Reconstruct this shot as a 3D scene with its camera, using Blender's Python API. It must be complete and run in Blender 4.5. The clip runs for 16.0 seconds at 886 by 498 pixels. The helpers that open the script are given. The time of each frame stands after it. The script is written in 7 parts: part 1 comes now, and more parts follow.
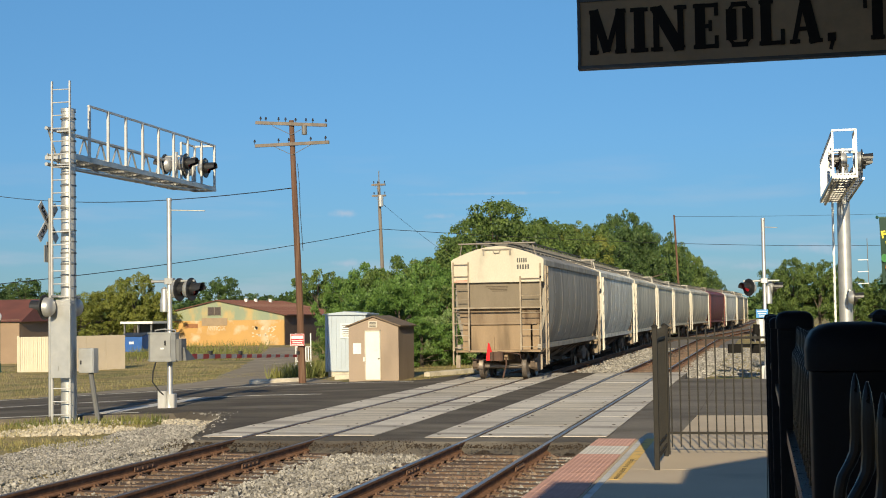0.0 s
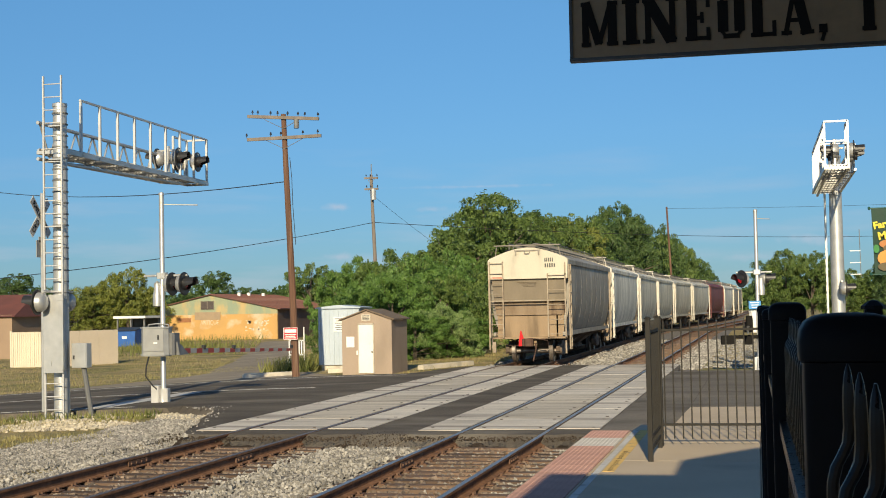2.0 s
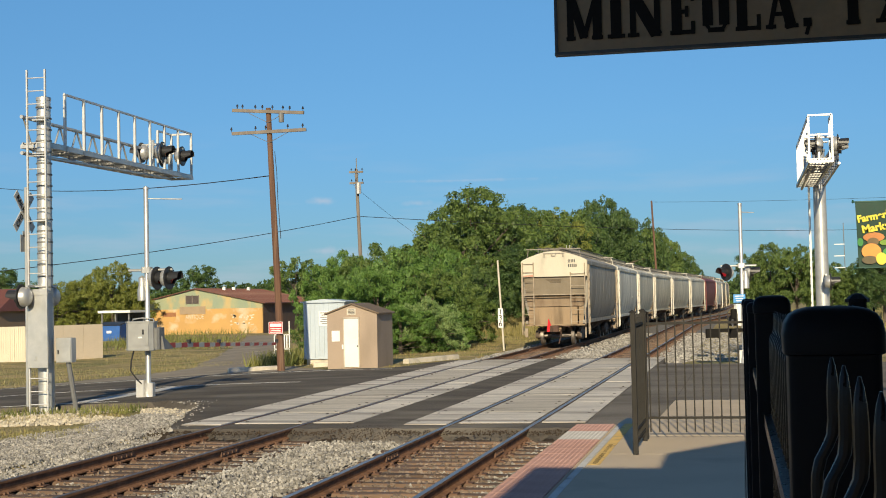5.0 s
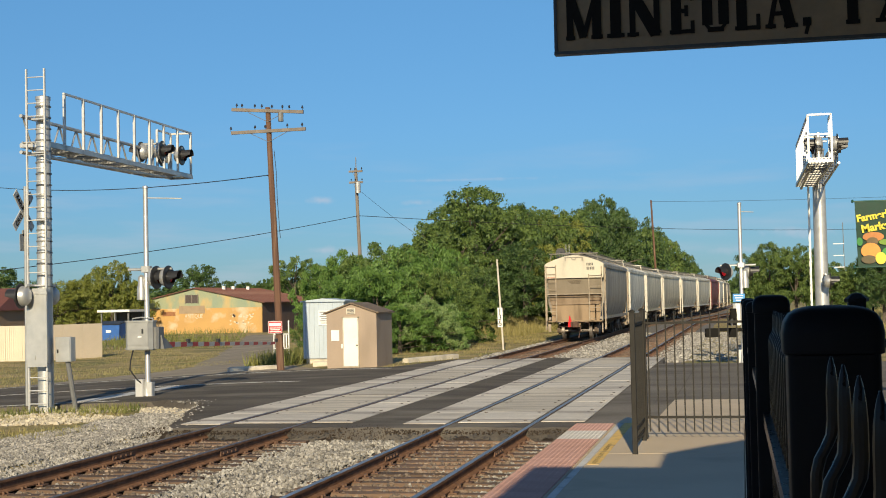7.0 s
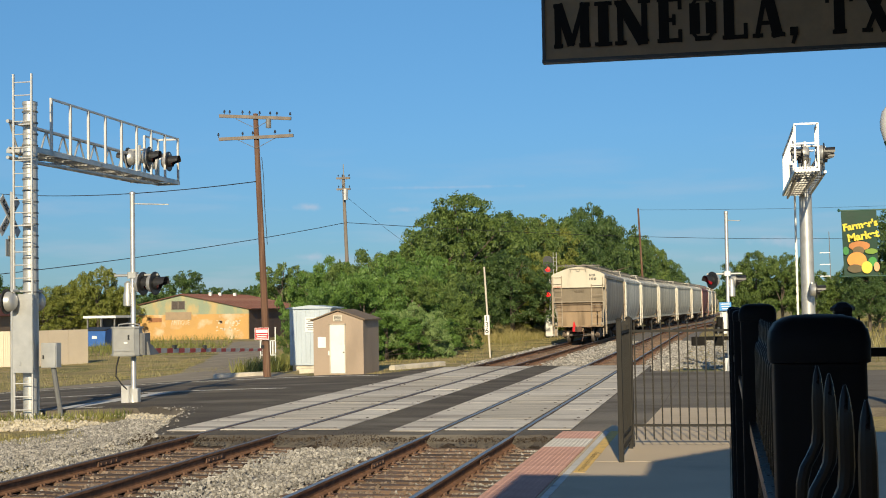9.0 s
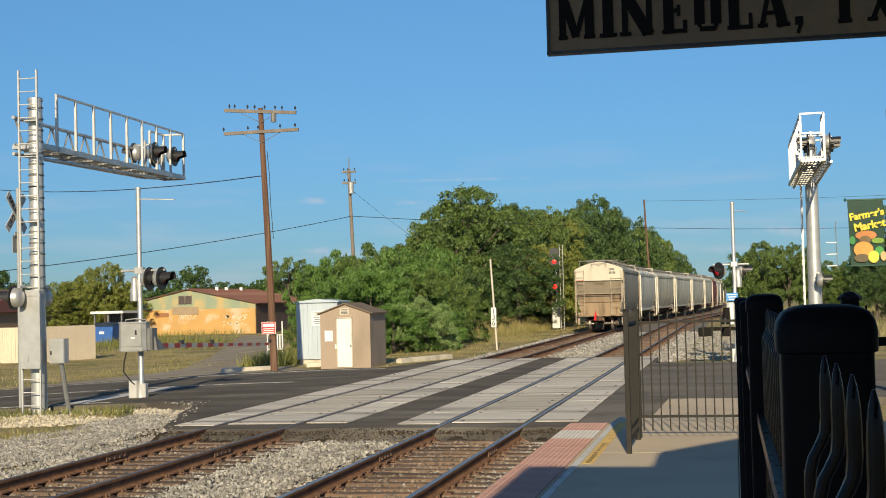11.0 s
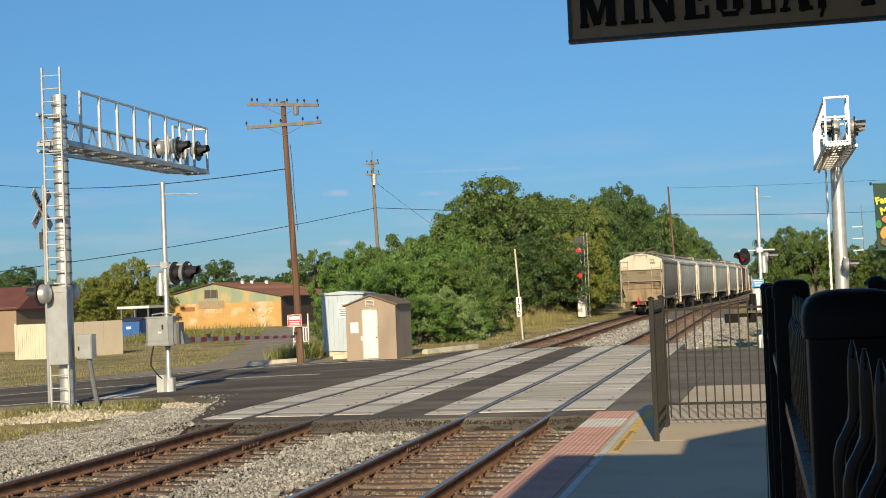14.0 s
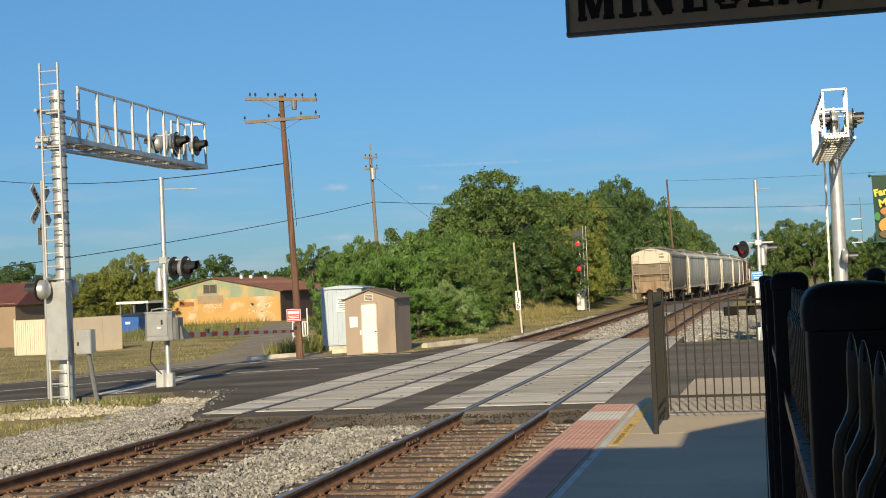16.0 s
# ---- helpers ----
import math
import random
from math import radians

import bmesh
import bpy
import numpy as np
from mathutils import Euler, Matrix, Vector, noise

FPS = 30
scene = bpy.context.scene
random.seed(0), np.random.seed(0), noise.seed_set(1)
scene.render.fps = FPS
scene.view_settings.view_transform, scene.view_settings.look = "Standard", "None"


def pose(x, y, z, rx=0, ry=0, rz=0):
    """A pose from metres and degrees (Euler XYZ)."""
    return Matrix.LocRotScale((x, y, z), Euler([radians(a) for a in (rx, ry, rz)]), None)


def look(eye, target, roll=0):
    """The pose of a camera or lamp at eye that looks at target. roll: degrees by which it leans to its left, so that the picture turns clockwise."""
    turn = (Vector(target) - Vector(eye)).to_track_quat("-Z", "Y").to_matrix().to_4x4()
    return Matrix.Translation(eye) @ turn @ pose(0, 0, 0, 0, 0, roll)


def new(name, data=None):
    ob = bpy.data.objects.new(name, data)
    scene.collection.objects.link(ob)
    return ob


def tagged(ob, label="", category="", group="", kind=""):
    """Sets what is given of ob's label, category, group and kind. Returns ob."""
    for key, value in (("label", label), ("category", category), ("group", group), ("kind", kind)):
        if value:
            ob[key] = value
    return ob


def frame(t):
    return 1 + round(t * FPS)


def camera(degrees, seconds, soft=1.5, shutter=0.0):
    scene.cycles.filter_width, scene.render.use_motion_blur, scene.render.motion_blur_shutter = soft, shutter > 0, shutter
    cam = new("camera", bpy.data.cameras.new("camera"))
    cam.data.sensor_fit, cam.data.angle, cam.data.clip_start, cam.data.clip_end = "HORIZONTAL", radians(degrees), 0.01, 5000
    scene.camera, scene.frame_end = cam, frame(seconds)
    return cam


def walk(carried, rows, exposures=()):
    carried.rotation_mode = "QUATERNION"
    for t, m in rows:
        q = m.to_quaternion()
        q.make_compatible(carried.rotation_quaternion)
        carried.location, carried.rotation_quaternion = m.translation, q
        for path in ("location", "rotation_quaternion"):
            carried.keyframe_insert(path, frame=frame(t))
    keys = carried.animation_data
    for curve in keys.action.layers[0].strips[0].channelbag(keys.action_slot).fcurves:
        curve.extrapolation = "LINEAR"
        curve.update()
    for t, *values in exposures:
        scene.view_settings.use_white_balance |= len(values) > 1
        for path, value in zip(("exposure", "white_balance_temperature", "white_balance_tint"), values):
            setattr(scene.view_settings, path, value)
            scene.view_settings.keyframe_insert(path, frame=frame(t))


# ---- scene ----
# ---- the camera and its walk ----
cam = camera(35.0, 16.0, soft=1.0)
EYE = (0.0, 0.0, 2.197)


def held(yaw, pitch, roll):
    """A pose at the standing point: degrees left of the track's direction, up, and of lean to the left."""
    a, p = radians(yaw), radians(pitch)
    ahead = Vector((-math.sin(a) * math.cos(p), math.cos(a) * math.cos(p), math.sin(p)))
    return look(EYE, Vector(EYE) + ahead * 10, roll)


ROWS = [
    (0.0, 12.858, 2.683, -0.837),
    (0.5, 12.673, 2.613, -0.916),
    (1.0, 12.633, 2.473, -0.916),
    (1.5, 12.604, 2.394, -0.984),
    (2.0, 12.570, 2.393, -1.135),
    (2.5, 12.520, 2.341, -1.187),
    (3.0, 12.439, 2.249, -1.199),
    (3.5, 12.293, 2.165, -1.419),
    (4.0, 12.114, 2.161, -1.380),
    (6.5, 11.943, 2.106, -1.185),
    (7.0, 11.953, 2.107, -1.212),
    (7.5, 11.926, 2.141, -1.101),
    (8.0, 11.802, 2.208, -1.052),
    (8.5, 11.580, 2.288, -0.960),
    (9.0, 11.426, 2.395, -0.977),
    (11.5, 11.827, 1.998, -1.587),
    (12.0, 12.071, 1.882, -1.680),
    (12.5, 12.318, 1.753, -1.861),
    (13.0, 12.476, 1.710, -2.056),
    (13.5, 12.597, 1.761, -2.185),
    (14.0, 12.686, 1.747, -2.262),
    (14.5, 12.750, 1.719, -2.322),
    (15.0, 12.775, 1.619, -2.441),
    (15.5, 12.762, 1.527, -2.536),
    (16.0, 12.650, 1.497, -2.509),
]
walk(cam, [(t, held(y, p, r)) for t, y, p, r in ROWS])

# ---- world, sun, exposure ----
SUN_EL, SUN_AZ = 21.0, 7.8
scene.view_settings.exposure = 0.25
world = bpy.data.worlds.new("sky")
scene.world = world
world.use_nodes = True
wn = world.node_tree
sky = wn.nodes.new("ShaderNodeTexSky")
sky.sky_type = "NISHITA"
sky.sun_disc = False
sky.sun_elevation = radians(SUN_EL)
sky.sun_rotation = radians(180 - SUN_AZ)
sky.air_density, sky.dust_density, sky.ozone_density = 1.0, 0.0, 4.0
sky.altitude = 1500
bg = wn.nodes["Background"]
bg.inputs["Strength"].default_value = 0.102
# thin streaks of cloud low over the horizon
wco = wn.nodes.new("ShaderNodeTexCoord")
wmap = wn.nodes.new("ShaderNodeMapping")
wmap.inputs["Scale"].default_value = (5, 5, 34)
wno = wn.nodes.new("ShaderNodeTexNoise")
wno.inputs["Scale"].default_value = 1.6
wno.inputs["Detail"].default_value = 5
wra = wn.nodes.new("ShaderNodeValToRGB")
wra.color_ramp.elements[0].position, wra.color_ramp.elements[1].position = 0.50, 0.72
wra.color_ramp.elements[1].color = (0.45, 0.45, 0.45, 1)
wsep = wn.nodes.new("ShaderNodeSeparateXYZ")
wlow = wn.nodes.new("ShaderNodeMapRange")
wlow.inputs["From Min"].default_value, wlow.inputs["From Max"].default_value = 0.13, 0.03
wmul = wn.nodes.new("ShaderNodeMath")
wmul.operation = "MULTIPLY"
wmix = wn.nodes.new("ShaderNodeMixRGB")
wmix.inputs[2].default_value = (4.2, 4.7, 5.6, 1)
wn.links.new(wco.outputs["Generated"], wmap.inputs["Vector"])
wn.links.new(wmap.outputs[0], wno.inputs["Vector"])
wn.links.new(wno.outputs[0], wra.inputs[0])
wn.links.new(wco.outputs["Generated"], wsep.inputs[0])
wn.links.new(wsep.outputs[2], wlow.inputs[0])
wn.links.new(wra.outputs[0], wmul.inputs[0])
wn.links.new(wlow.outputs[0], wmul.inputs[1])
# a few small clouds and an old vapour trail, low over the trees
factor = wmul.outputs[0]
for centre, wide, high, much in (
        ((-0.2883, 0.9548, 0.0728), 0.0137, 0.0040, 0.66),
        ((-0.2251, 0.9718, 0.07), 0.0137, 0.0032, 0.42),
        ((-0.2892, 0.9565, 0.0375), 0.0161, 0.0040, 0.55),
        ((0.0376, 0.9984, 0.0426), 0.0302, 0.0056, 0.50),
        ((-0.1952, 0.977, 0.0856), 0.0764, 0.0020, 0.34),
        ((-0.0044, 0.9995, 0.0311), 0.0362, 0.0048, 0.35),
):
    rel = wn.nodes.new("ShaderNodeVectorMath")
    rel.operation = "SUBTRACT"
    rel.inputs[1].default_value = centre
    wn.links.new(wco.outputs["Generated"], rel.inputs[0])
    scl = wn.nodes.new("ShaderNodeVectorMath")
    scl.operation = "MULTIPLY"
    scl.inputs[1].default_value = (1 / wide, 1 / wide, 1 / high)
    wn.links.new(rel.outputs[0], scl.inputs[0])
    far = wn.nodes.new("ShaderNodeVectorMath")
    far.operation = "LENGTH"
    wn.links.new(scl.outputs[0], far.inputs[0])
    puff = wn.nodes.new("ShaderNodeTexNoise")
    puff.inputs["Scale"].default_value, puff.inputs["Detail"].default_value = 90, 4
    wn.links.new(wco.outputs["Generated"], puff.inputs["Vector"])
    edge = wn.nodes.new("ShaderNodeMath")
    edge.operation = "MULTIPLY_ADD"
    edge.inputs[1].default_value = 1.6
    wn.links.new(puff.outputs[0], edge.inputs[0])
    wn.links.new(far.outputs["Value"], edge.inputs[2])
    soft = wn.nodes.new("ShaderNodeMapRange")
    soft.interpolation_type = "SMOOTHSTEP"
    soft.inputs["From Min"].default_value, soft.inputs["From Max"].default_value = 1.75, 0.7
    soft.inputs["To Max"].default_value = much
    wn.links.new(edge.outputs[0], soft.inputs[0])
    most = wn.nodes.new("ShaderNodeMath")
    most.operation = "MAXIMUM"
    wn.links.new(factor, most.inputs[0])
    wn.links.new(soft.outputs[0], most.inputs[1])
    factor = most.outputs[0]
wn.links.new(factor, wmix.inputs[0])
tint = wn.nodes.new("ShaderNodeValToRGB")
tint.color_ramp.elements[0].position, tint.color_ramp.elements[1].position = 0.0, 0.35
tint.color_ramp.elements[0].color, tint.color_ramp.elements[1].color = (0.26, 0.36, 0.465, 1), (0.70, 1.0, 1.0, 1)
low = tint.color_ramp.elements.new(0.12)
low.color = (0.43, 0.61, 0.69, 1)
high = tint.color_ramp.elements.new(0.55)
high.color = (1.08, 1.0, 0.86, 1)
tmul = wn.nodes.new("ShaderNodeMixRGB")
tmul.blend_type = "MULTIPLY"
ahead = wn.nodes.new("ShaderNodeMapRange")
ahead.interpolation_type = "SMOOTHSTEP"
ahead.inputs["From Min"].default_value, ahead.inputs["From Max"].default_value = -0.6, 0.5
ahead.inputs["To Min"].default_value = 0.1
wn.links.new(wsep.outputs[1], ahead.inputs[0])
wn.links.new(ahead.outputs[0], tmul.inputs[0])
wn.links.new(wsep.outputs[2], tint.inputs[0])
wn.links.new(sky.outputs[0], tmul.inputs[1])
wn.links.new(tint.outputs[0], tmul.inputs[2])
wn.links.new(tmul.outputs[0], wmix.inputs[1])
wn.links.new(wmix.outputs[0], bg.inputs[0])
sun = new("sun", bpy.data.lights.new("sun", "SUN"))
sun.data.energy = 5.0
sun.data.angle = radians(0.53)
sun.data.color = (1.0, 0.85, 0.57)
e, a = radians(SUN_EL), radians(SUN_AZ)
sun.matrix_basis = look((0, 0, 0), (-math.sin(a) * math.cos(e), math.cos(a) * math.cos(e), -math.sin(e)))


# ---- materials ----
MATS = {}


def mat(name, c1, c2=None, scale=3.0, rough=0.7, metal=0.0, bump=0.0, fine=40.0, stretch=(1, 1, 1), stain=None, stain_scale=0.8,
        stain_from=0.55, grain_amp=0.10, vary=0.0, island=False, emit=0.0, spec=0.5):
    """A surface of two mottled tones with a finer grain, stains of a third tone, and a fine relief."""
    if name in MATS:
        return MATS[name]
    m = bpy.data.materials.new(name)
    m.use_nodes = True
    nt = m.node_tree
    b = nt.nodes["Principled BSDF"]
    c2 = c2 or tuple(v * 0.8 for v in c1)
    co = nt.nodes.new("ShaderNodeTexCoord")
    mp = nt.nodes.new("ShaderNodeMapping")
    mp.inputs["Scale"].default_value = stretch
    nt.links.new(co.outputs["Object"], mp.inputs["Vector"])

    def noise_at(s, detail):
        n = nt.nodes.new("ShaderNodeTexNoise")
        n.inputs["Scale"].default_value, n.inputs["Detail"].default_value = s, detail
        nt.links.new(mp.outputs[0], n.inputs["Vector"])
        return n

    big, small = noise_at(scale, 4), noise_at(fine, 3)
    ramp = nt.nodes.new("ShaderNodeValToRGB")
    ramp.color_ramp.elements[0].position, ramp.color_ramp.elements[1].position = 0.35, 0.65
    ramp.color_ramp.elements[0].color, ramp.color_ramp.elements[1].color = (*c1, 1), (*c2, 1)
    nt.links.new(big.outputs[0], ramp.inputs[0])
    out = ramp.outputs[0]
    grain = nt.nodes.new("ShaderNodeMapRange")
    grain.inputs["From Min"].default_value, grain.inputs["From Max"].default_value = 0.25, 0.75
    grain.inputs["To Min"].default_value, grain.inputs["To Max"].default_value = 1 - grain_amp, 1 + grain_amp
    nt.links.new(small.outputs[0], grain.inputs[0])
    mul = nt.nodes.new("ShaderNodeVectorMath")
    mul.operation = "MULTIPLY"
    nt.links.new(out, mul.inputs[0])
    nt.links.new(grain.outputs[0], mul.inputs[1])
    out = mul.outputs[0]
    if stain:
        sn = noise_at(stain_scale, 6)
        sr = nt.nodes.new("ShaderNodeMapRange")
        sr.inputs["From Min"].default_value, sr.inputs["From Max"].default_value = stain_from, stain_from + 0.15
        nt.links.new(sn.outputs[0], sr.inputs[0])
        mx = nt.nodes.new("ShaderNodeMixRGB")
        mx.inputs[2].default_value = (*stain, 1)
        nt.links.new(sr.outputs[0], mx.inputs[0])
        nt.links.new(out, mx.inputs[1])
        out = mx.outputs[0]
    if vary:
        if island:
            src = nt.nodes.new("ShaderNodeNewGeometry").outputs["Random Per Island"]
        else:
            src = nt.nodes.new("ShaderNodeObjectInfo").outputs["Random"]
        vr = nt.nodes.new("ShaderNodeMapRange")
        vr.inputs["To Min"].default_value, vr.inputs["To Max"].default_value = 1 - vary, 1 + vary
        nt.links.new(src, vr.inputs[0])
        vm = nt.nodes.new("ShaderNodeVectorMath")
        vm.operation = "MULTIPLY"
        nt.links.new(out, vm.inputs[0])
        nt.links.new(vr.outputs[0], vm.inputs[1])
        out = vm.outputs[0]
    nt.links.new(out, b.inputs["Base Color"])
    b.inputs["Metallic"].default_value = metal
    b.inputs["Specular IOR Level"].default_value = spec
    rr = nt.nodes.new("ShaderNodeMapRange")
    rr.inputs["To Min"].default_value, rr.inputs["To Max"].default_value = max(0.05, rough - 0.12), min(1, rough + 0.12)
    nt.links.new(small.outputs[0], rr.inputs[0])
    nt.links.new(rr.outputs[0], b.inputs["Roughness"])
    if bump:
        bp = nt.nodes.new("ShaderNodeBump")
        bp.inputs["Strength"].default_value, bp.inputs["Distance"].default_value = bump, 0.02
        nt.links.new(small.outputs[0], bp.inputs["Height"])
        nt.links.new(bp.outputs[0], b.inputs["Normal"])
    if emit:
        b.inputs["Emission Color"].default_value = (*c1, 1)
        b.inputs["Emission Strength"].default_value = emit
    MATS[name] = m
    return m


def leaf_mat(name, c1, c2, scale=8.0):
    """Foliage: each leaf clump its own tone, thin enough to let some light through."""
    m = bpy.data.materials.new(name)
    m.use_nodes = True
    nt = m.node_tree
    b = nt.nodes["Principled BSDF"]
    geo = nt.nodes.new("ShaderNodeNewGeometry")
    co = nt.nodes.new("ShaderNodeTexCoord")
    no = nt.nodes.new("ShaderNodeTexNoise")
    no.inputs["Scale"].default_value = scale
    nt.links.new(co.outputs["Object"], no.inputs["Vector"])
    add = nt.nodes.new("ShaderNodeMath")
    add.operation = "MULTIPLY_ADD"
    add.inputs[1].default_value, add.inputs[2].default_value = 0.6, -0.05
    nt.links.new(geo.outputs["Random Per Island"], add.inputs[0])
    ad2 = nt.nodes.new("ShaderNodeMath")
    nt.links.new(add.outputs[0], ad2.inputs[0])
    sub = nt.nodes.new("ShaderNodeMapRange")
    sub.inputs["From Min"].default_value, sub.inputs["From Max"].default_value = 0.3, 0.7
    sub.inputs["To Min"].default_value, sub.inputs["To Max"].default_value = -0.1, 0.5
    nt.links.new(no.outputs[0], sub.inputs[0])
    nt.links.new(sub.outputs[0], ad2.inputs[1])
    mx = nt.nodes.new("ShaderNodeMixRGB")
    mx.inputs[1].default_value, mx.inputs[2].default_value = (*c1, 1), (*c2, 1)
    nt.links.new(ad2.outputs[0], mx.inputs[0])
    nt.links.new(mx.outputs[0], b.inputs["Base Color"])
    b.inputs["Roughness"].default_value = 0.55
    tr = nt.nodes.new("ShaderNodeBsdfTranslucent")
    nt.links.new(mx.outputs[0], tr.inputs[0])
    mix = nt.nodes.new("ShaderNodeMixShader")
    mix.inputs[0].default_value = 0.28
    nt.links.new(b.outputs[0], mix.inputs[1])
    nt.links.new(tr.outputs[0], mix.inputs[2])
    nt.links.new(mix.outputs[0], nt.nodes["Material Output"].inputs[0])
    return m


ASPHALT = mat("asphalt", (0.148, 0.128, 0.105), (0.096, 0.083, 0.069), 0.7, 0.92, bump=0.6, fine=45, stretch=(0.5, 1.0, 1), stain=(0.21, 0.186, 0.152), stain_scale=0.5, stain_from=0.54, grain_amp=0.22, spec=0.08)
PATCH = mat("asphalt_patch", (0.046, 0.035, 0.026), (0.082, 0.062, 0.046), 1.0, 0.95, bump=0.8, fine=35, grain_amp=0.25, spec=0.06)
OLD_ASPHALT = mat("old_asphalt", (0.205, 0.182, 0.152), (0.145, 0.128, 0.107), 0.7, 0.92, bump=0.6, fine=45, stretch=(0.4, 1.0, 1), stain=(0.10, 0.088, 0.072), stain_scale=0.7, stain_from=0.56, grain_amp=0.22, spec=0.08)
CONCRETE = mat("crossing_concrete", (0.66, 0.60, 0.515), (0.50, 0.455, 0.39), 1.3, 0.85, bump=0.3, fine=30, stretch=(0.2, 1.5, 1), stain=(0.34, 0.30, 0.26), stain_scale=1.3, stain_from=0.52, grain_amp=0.18, vary=0.10, spec=0.12)
CONCRETE_TAN = mat("crossing_concrete_tan", (0.585, 0.52, 0.43), (0.455, 0.41, 0.335), 1.3, 0.85, bump=0.3, fine=30, stretch=(0.2, 1.5, 1), stain=(0.31, 0.27, 0.225), stain_scale=1.3, stain_from=0.52, grain_amp=0.18, vary=0.10, spec=0.12)
PLATFORM = mat("platform_concrete", (0.57, 0.465, 0.34), (0.51, 0.415, 0.305), 0.6, 0.95, bump=0.15, fine=70, stain=(0.45, 0.37, 0.275), stain_scale=0.9, stain_from=0.58, spec=0.06)
RED_TILE = mat("tactile_red", (0.56, 0.33, 0.265), (0.50, 0.29, 0.235), 2, 0.9, vary=0.06, spec=0.08)
WHITE_TILE = mat("tactile_white", (0.62, 0.58, 0.53), (0.55, 0.52, 0.47), 2, 0.9, spec=0.08)
YELLOW = mat("yellow_paint", (0.74, 0.50, 0.17), (0.66, 0.44, 0.16), 4, 0.9, spec=0.08, stain=(0.4, 0.3, 0.18), stain_scale=5)
LINE_WHITE = mat("line_paint", (0.62, 0.60, 0.56), (0.5, 0.48, 0.45), 3, 0.9, spec=0.08, stain=(0.25, 0.24, 0.22), stain_scale=4, stain_from=0.6)
INK = mat("black_ink", (0.012, 0.011, 0.010), rough=0.7, spec=0.1)
RAIL = mat("rail_rust", (0.27, 0.143, 0.082), (0.175, 0.095, 0.058), 6, 0.9, 0.0, 0.2, spec=0.08)
RAIL_TOP = mat("rail_bright", (0.36, 0.35, 0.34), (0.24, 0.23, 0.22), 5, 0.42, 0.7, stretch=(1, 0.1, 1))
RAIL_DULL = mat("rail_dull", (0.22, 0.17, 0.14), (0.14, 0.10, 0.08), 5, 0.5, 0.6, stretch=(1, 0.1, 1))
TIE = mat("tie_wood", (0.085, 0.052, 0.036), (0.155, 0.10, 0.068), 4, 0.9, bump=0.7, fine=25, stretch=(0.15, 1, 1), vary=0.35)
PLATE = mat("plate_steel", (0.11, 0.06, 0.04), (0.16, 0.09, 0.06), 8, 0.8, 0.2)
BALLAST = mat("ballast_stone", (0.335, 0.315, 0.285), (0.235, 0.222, 0.205), 2, 0.95, fine=18, vary=0.48, island=True, bump=0.3, spec=0.1)
BALLAST_BROWN = mat("stained_stone", (0.22, 0.165, 0.125), (0.15, 0.115, 0.09), 2, 0.9, fine=18, vary=0.4, island=True, bump=0.3)
BALLAST_BED = mat("ballast_bed", (0.20, 0.18, 0.16), (0.13, 0.115, 0.10), 9, 0.95, bump=1.0, fine=26)
GALV = mat("galvanised_steel", (0.52, 0.515, 0.50), (0.43, 0.43, 0.425), 3, 0.42, 0.55, fine=30, grain_amp=0.03, stain=(0.42, 0.41, 0.39), stain_scale=3, stain_from=0.6)
ALU = mat("aluminium", (0.57, 0.56, 0.54), (0.50, 0.49, 0.475), 4, 0.45, 0.35, grain_amp=0.03)
GALV_DARK = mat("grey_steel", (0.20, 0.20, 0.20), (0.15, 0.15, 0.15), 4, 0.6, 0.3)
BLACK = mat("black_paint", (0.018, 0.018, 0.02), (0.026, 0.026, 0.028), 8, 0.42, 0.0)
FENCE_BLACK = mat("fence_black", (0.004, 0.0045, 0.006), (0.007, 0.008, 0.010), 8, 0.5, spec=0.08)
PICKET_BLACK = mat("picket_black", (0.004, 0.0045, 0.006), (0.007, 0.008, 0.010), 8, 0.30, spec=0.22)
FENCE_GREY = mat("fence_bronze", (0.030, 0.027, 0.023), (0.023, 0.021, 0.018), 6, 0.65, spec=0.2)
LENS_OFF = mat("red_lens", (0.24, 0.010, 0.012), rough=0.2)
LENS_ON = mat("red_lens_lit", (1.0, 0.02, 0.02), rough=0.3, emit=1.2)
LENS_DIM = mat("red_lens_dim", (0.75, 0.02, 0.03), rough=0.25, emit=0.25)
POLE_WOOD = mat("pole_wood", (0.145, 0.075, 0.046), (0.10, 0.054, 0.035), 3, 0.9, bump=0.6, fine=20, stretch=(3, 3, 0.15), stain=(0.22, 0.135, 0.088), stain_scale=2)
GREY_WOOD = mat("weathered_wood", (0.22, 0.185, 0.155), (0.16, 0.135, 0.115), 3, 0.9, bump=0.5, fine=20, stretch=(1, 1, 0.2))
WIRE = mat("wire_black", (0.02, 0.02, 0.022), rough=0.7)
GLASS_BROWN = mat("insulator_glass", (0.03, 0.03, 0.04), rough=0.25)
TAN = mat("shed_paint", (0.35, 0.27, 0.205), (0.31, 0.24, 0.185), 1.0, 0.8, stain=(0.27, 0.21, 0.16), stain_scale=1.1, stretch=(1, 1, 0.4), bump=0.1)
DOOR_WHITE = mat("door_paint", (0.80, 0.76, 0.67), (0.74, 0.70, 0.62), 2, 0.55, stain=(0.6, 0.53, 0.44), stain_scale=2.5, stain_from=0.65)
SHINGLE = mat("brown_shingle", (0.20, 0.145, 0.10), (0.155, 0.115, 0.08), 5, 0.9, bump=0.6, vary=0.15)
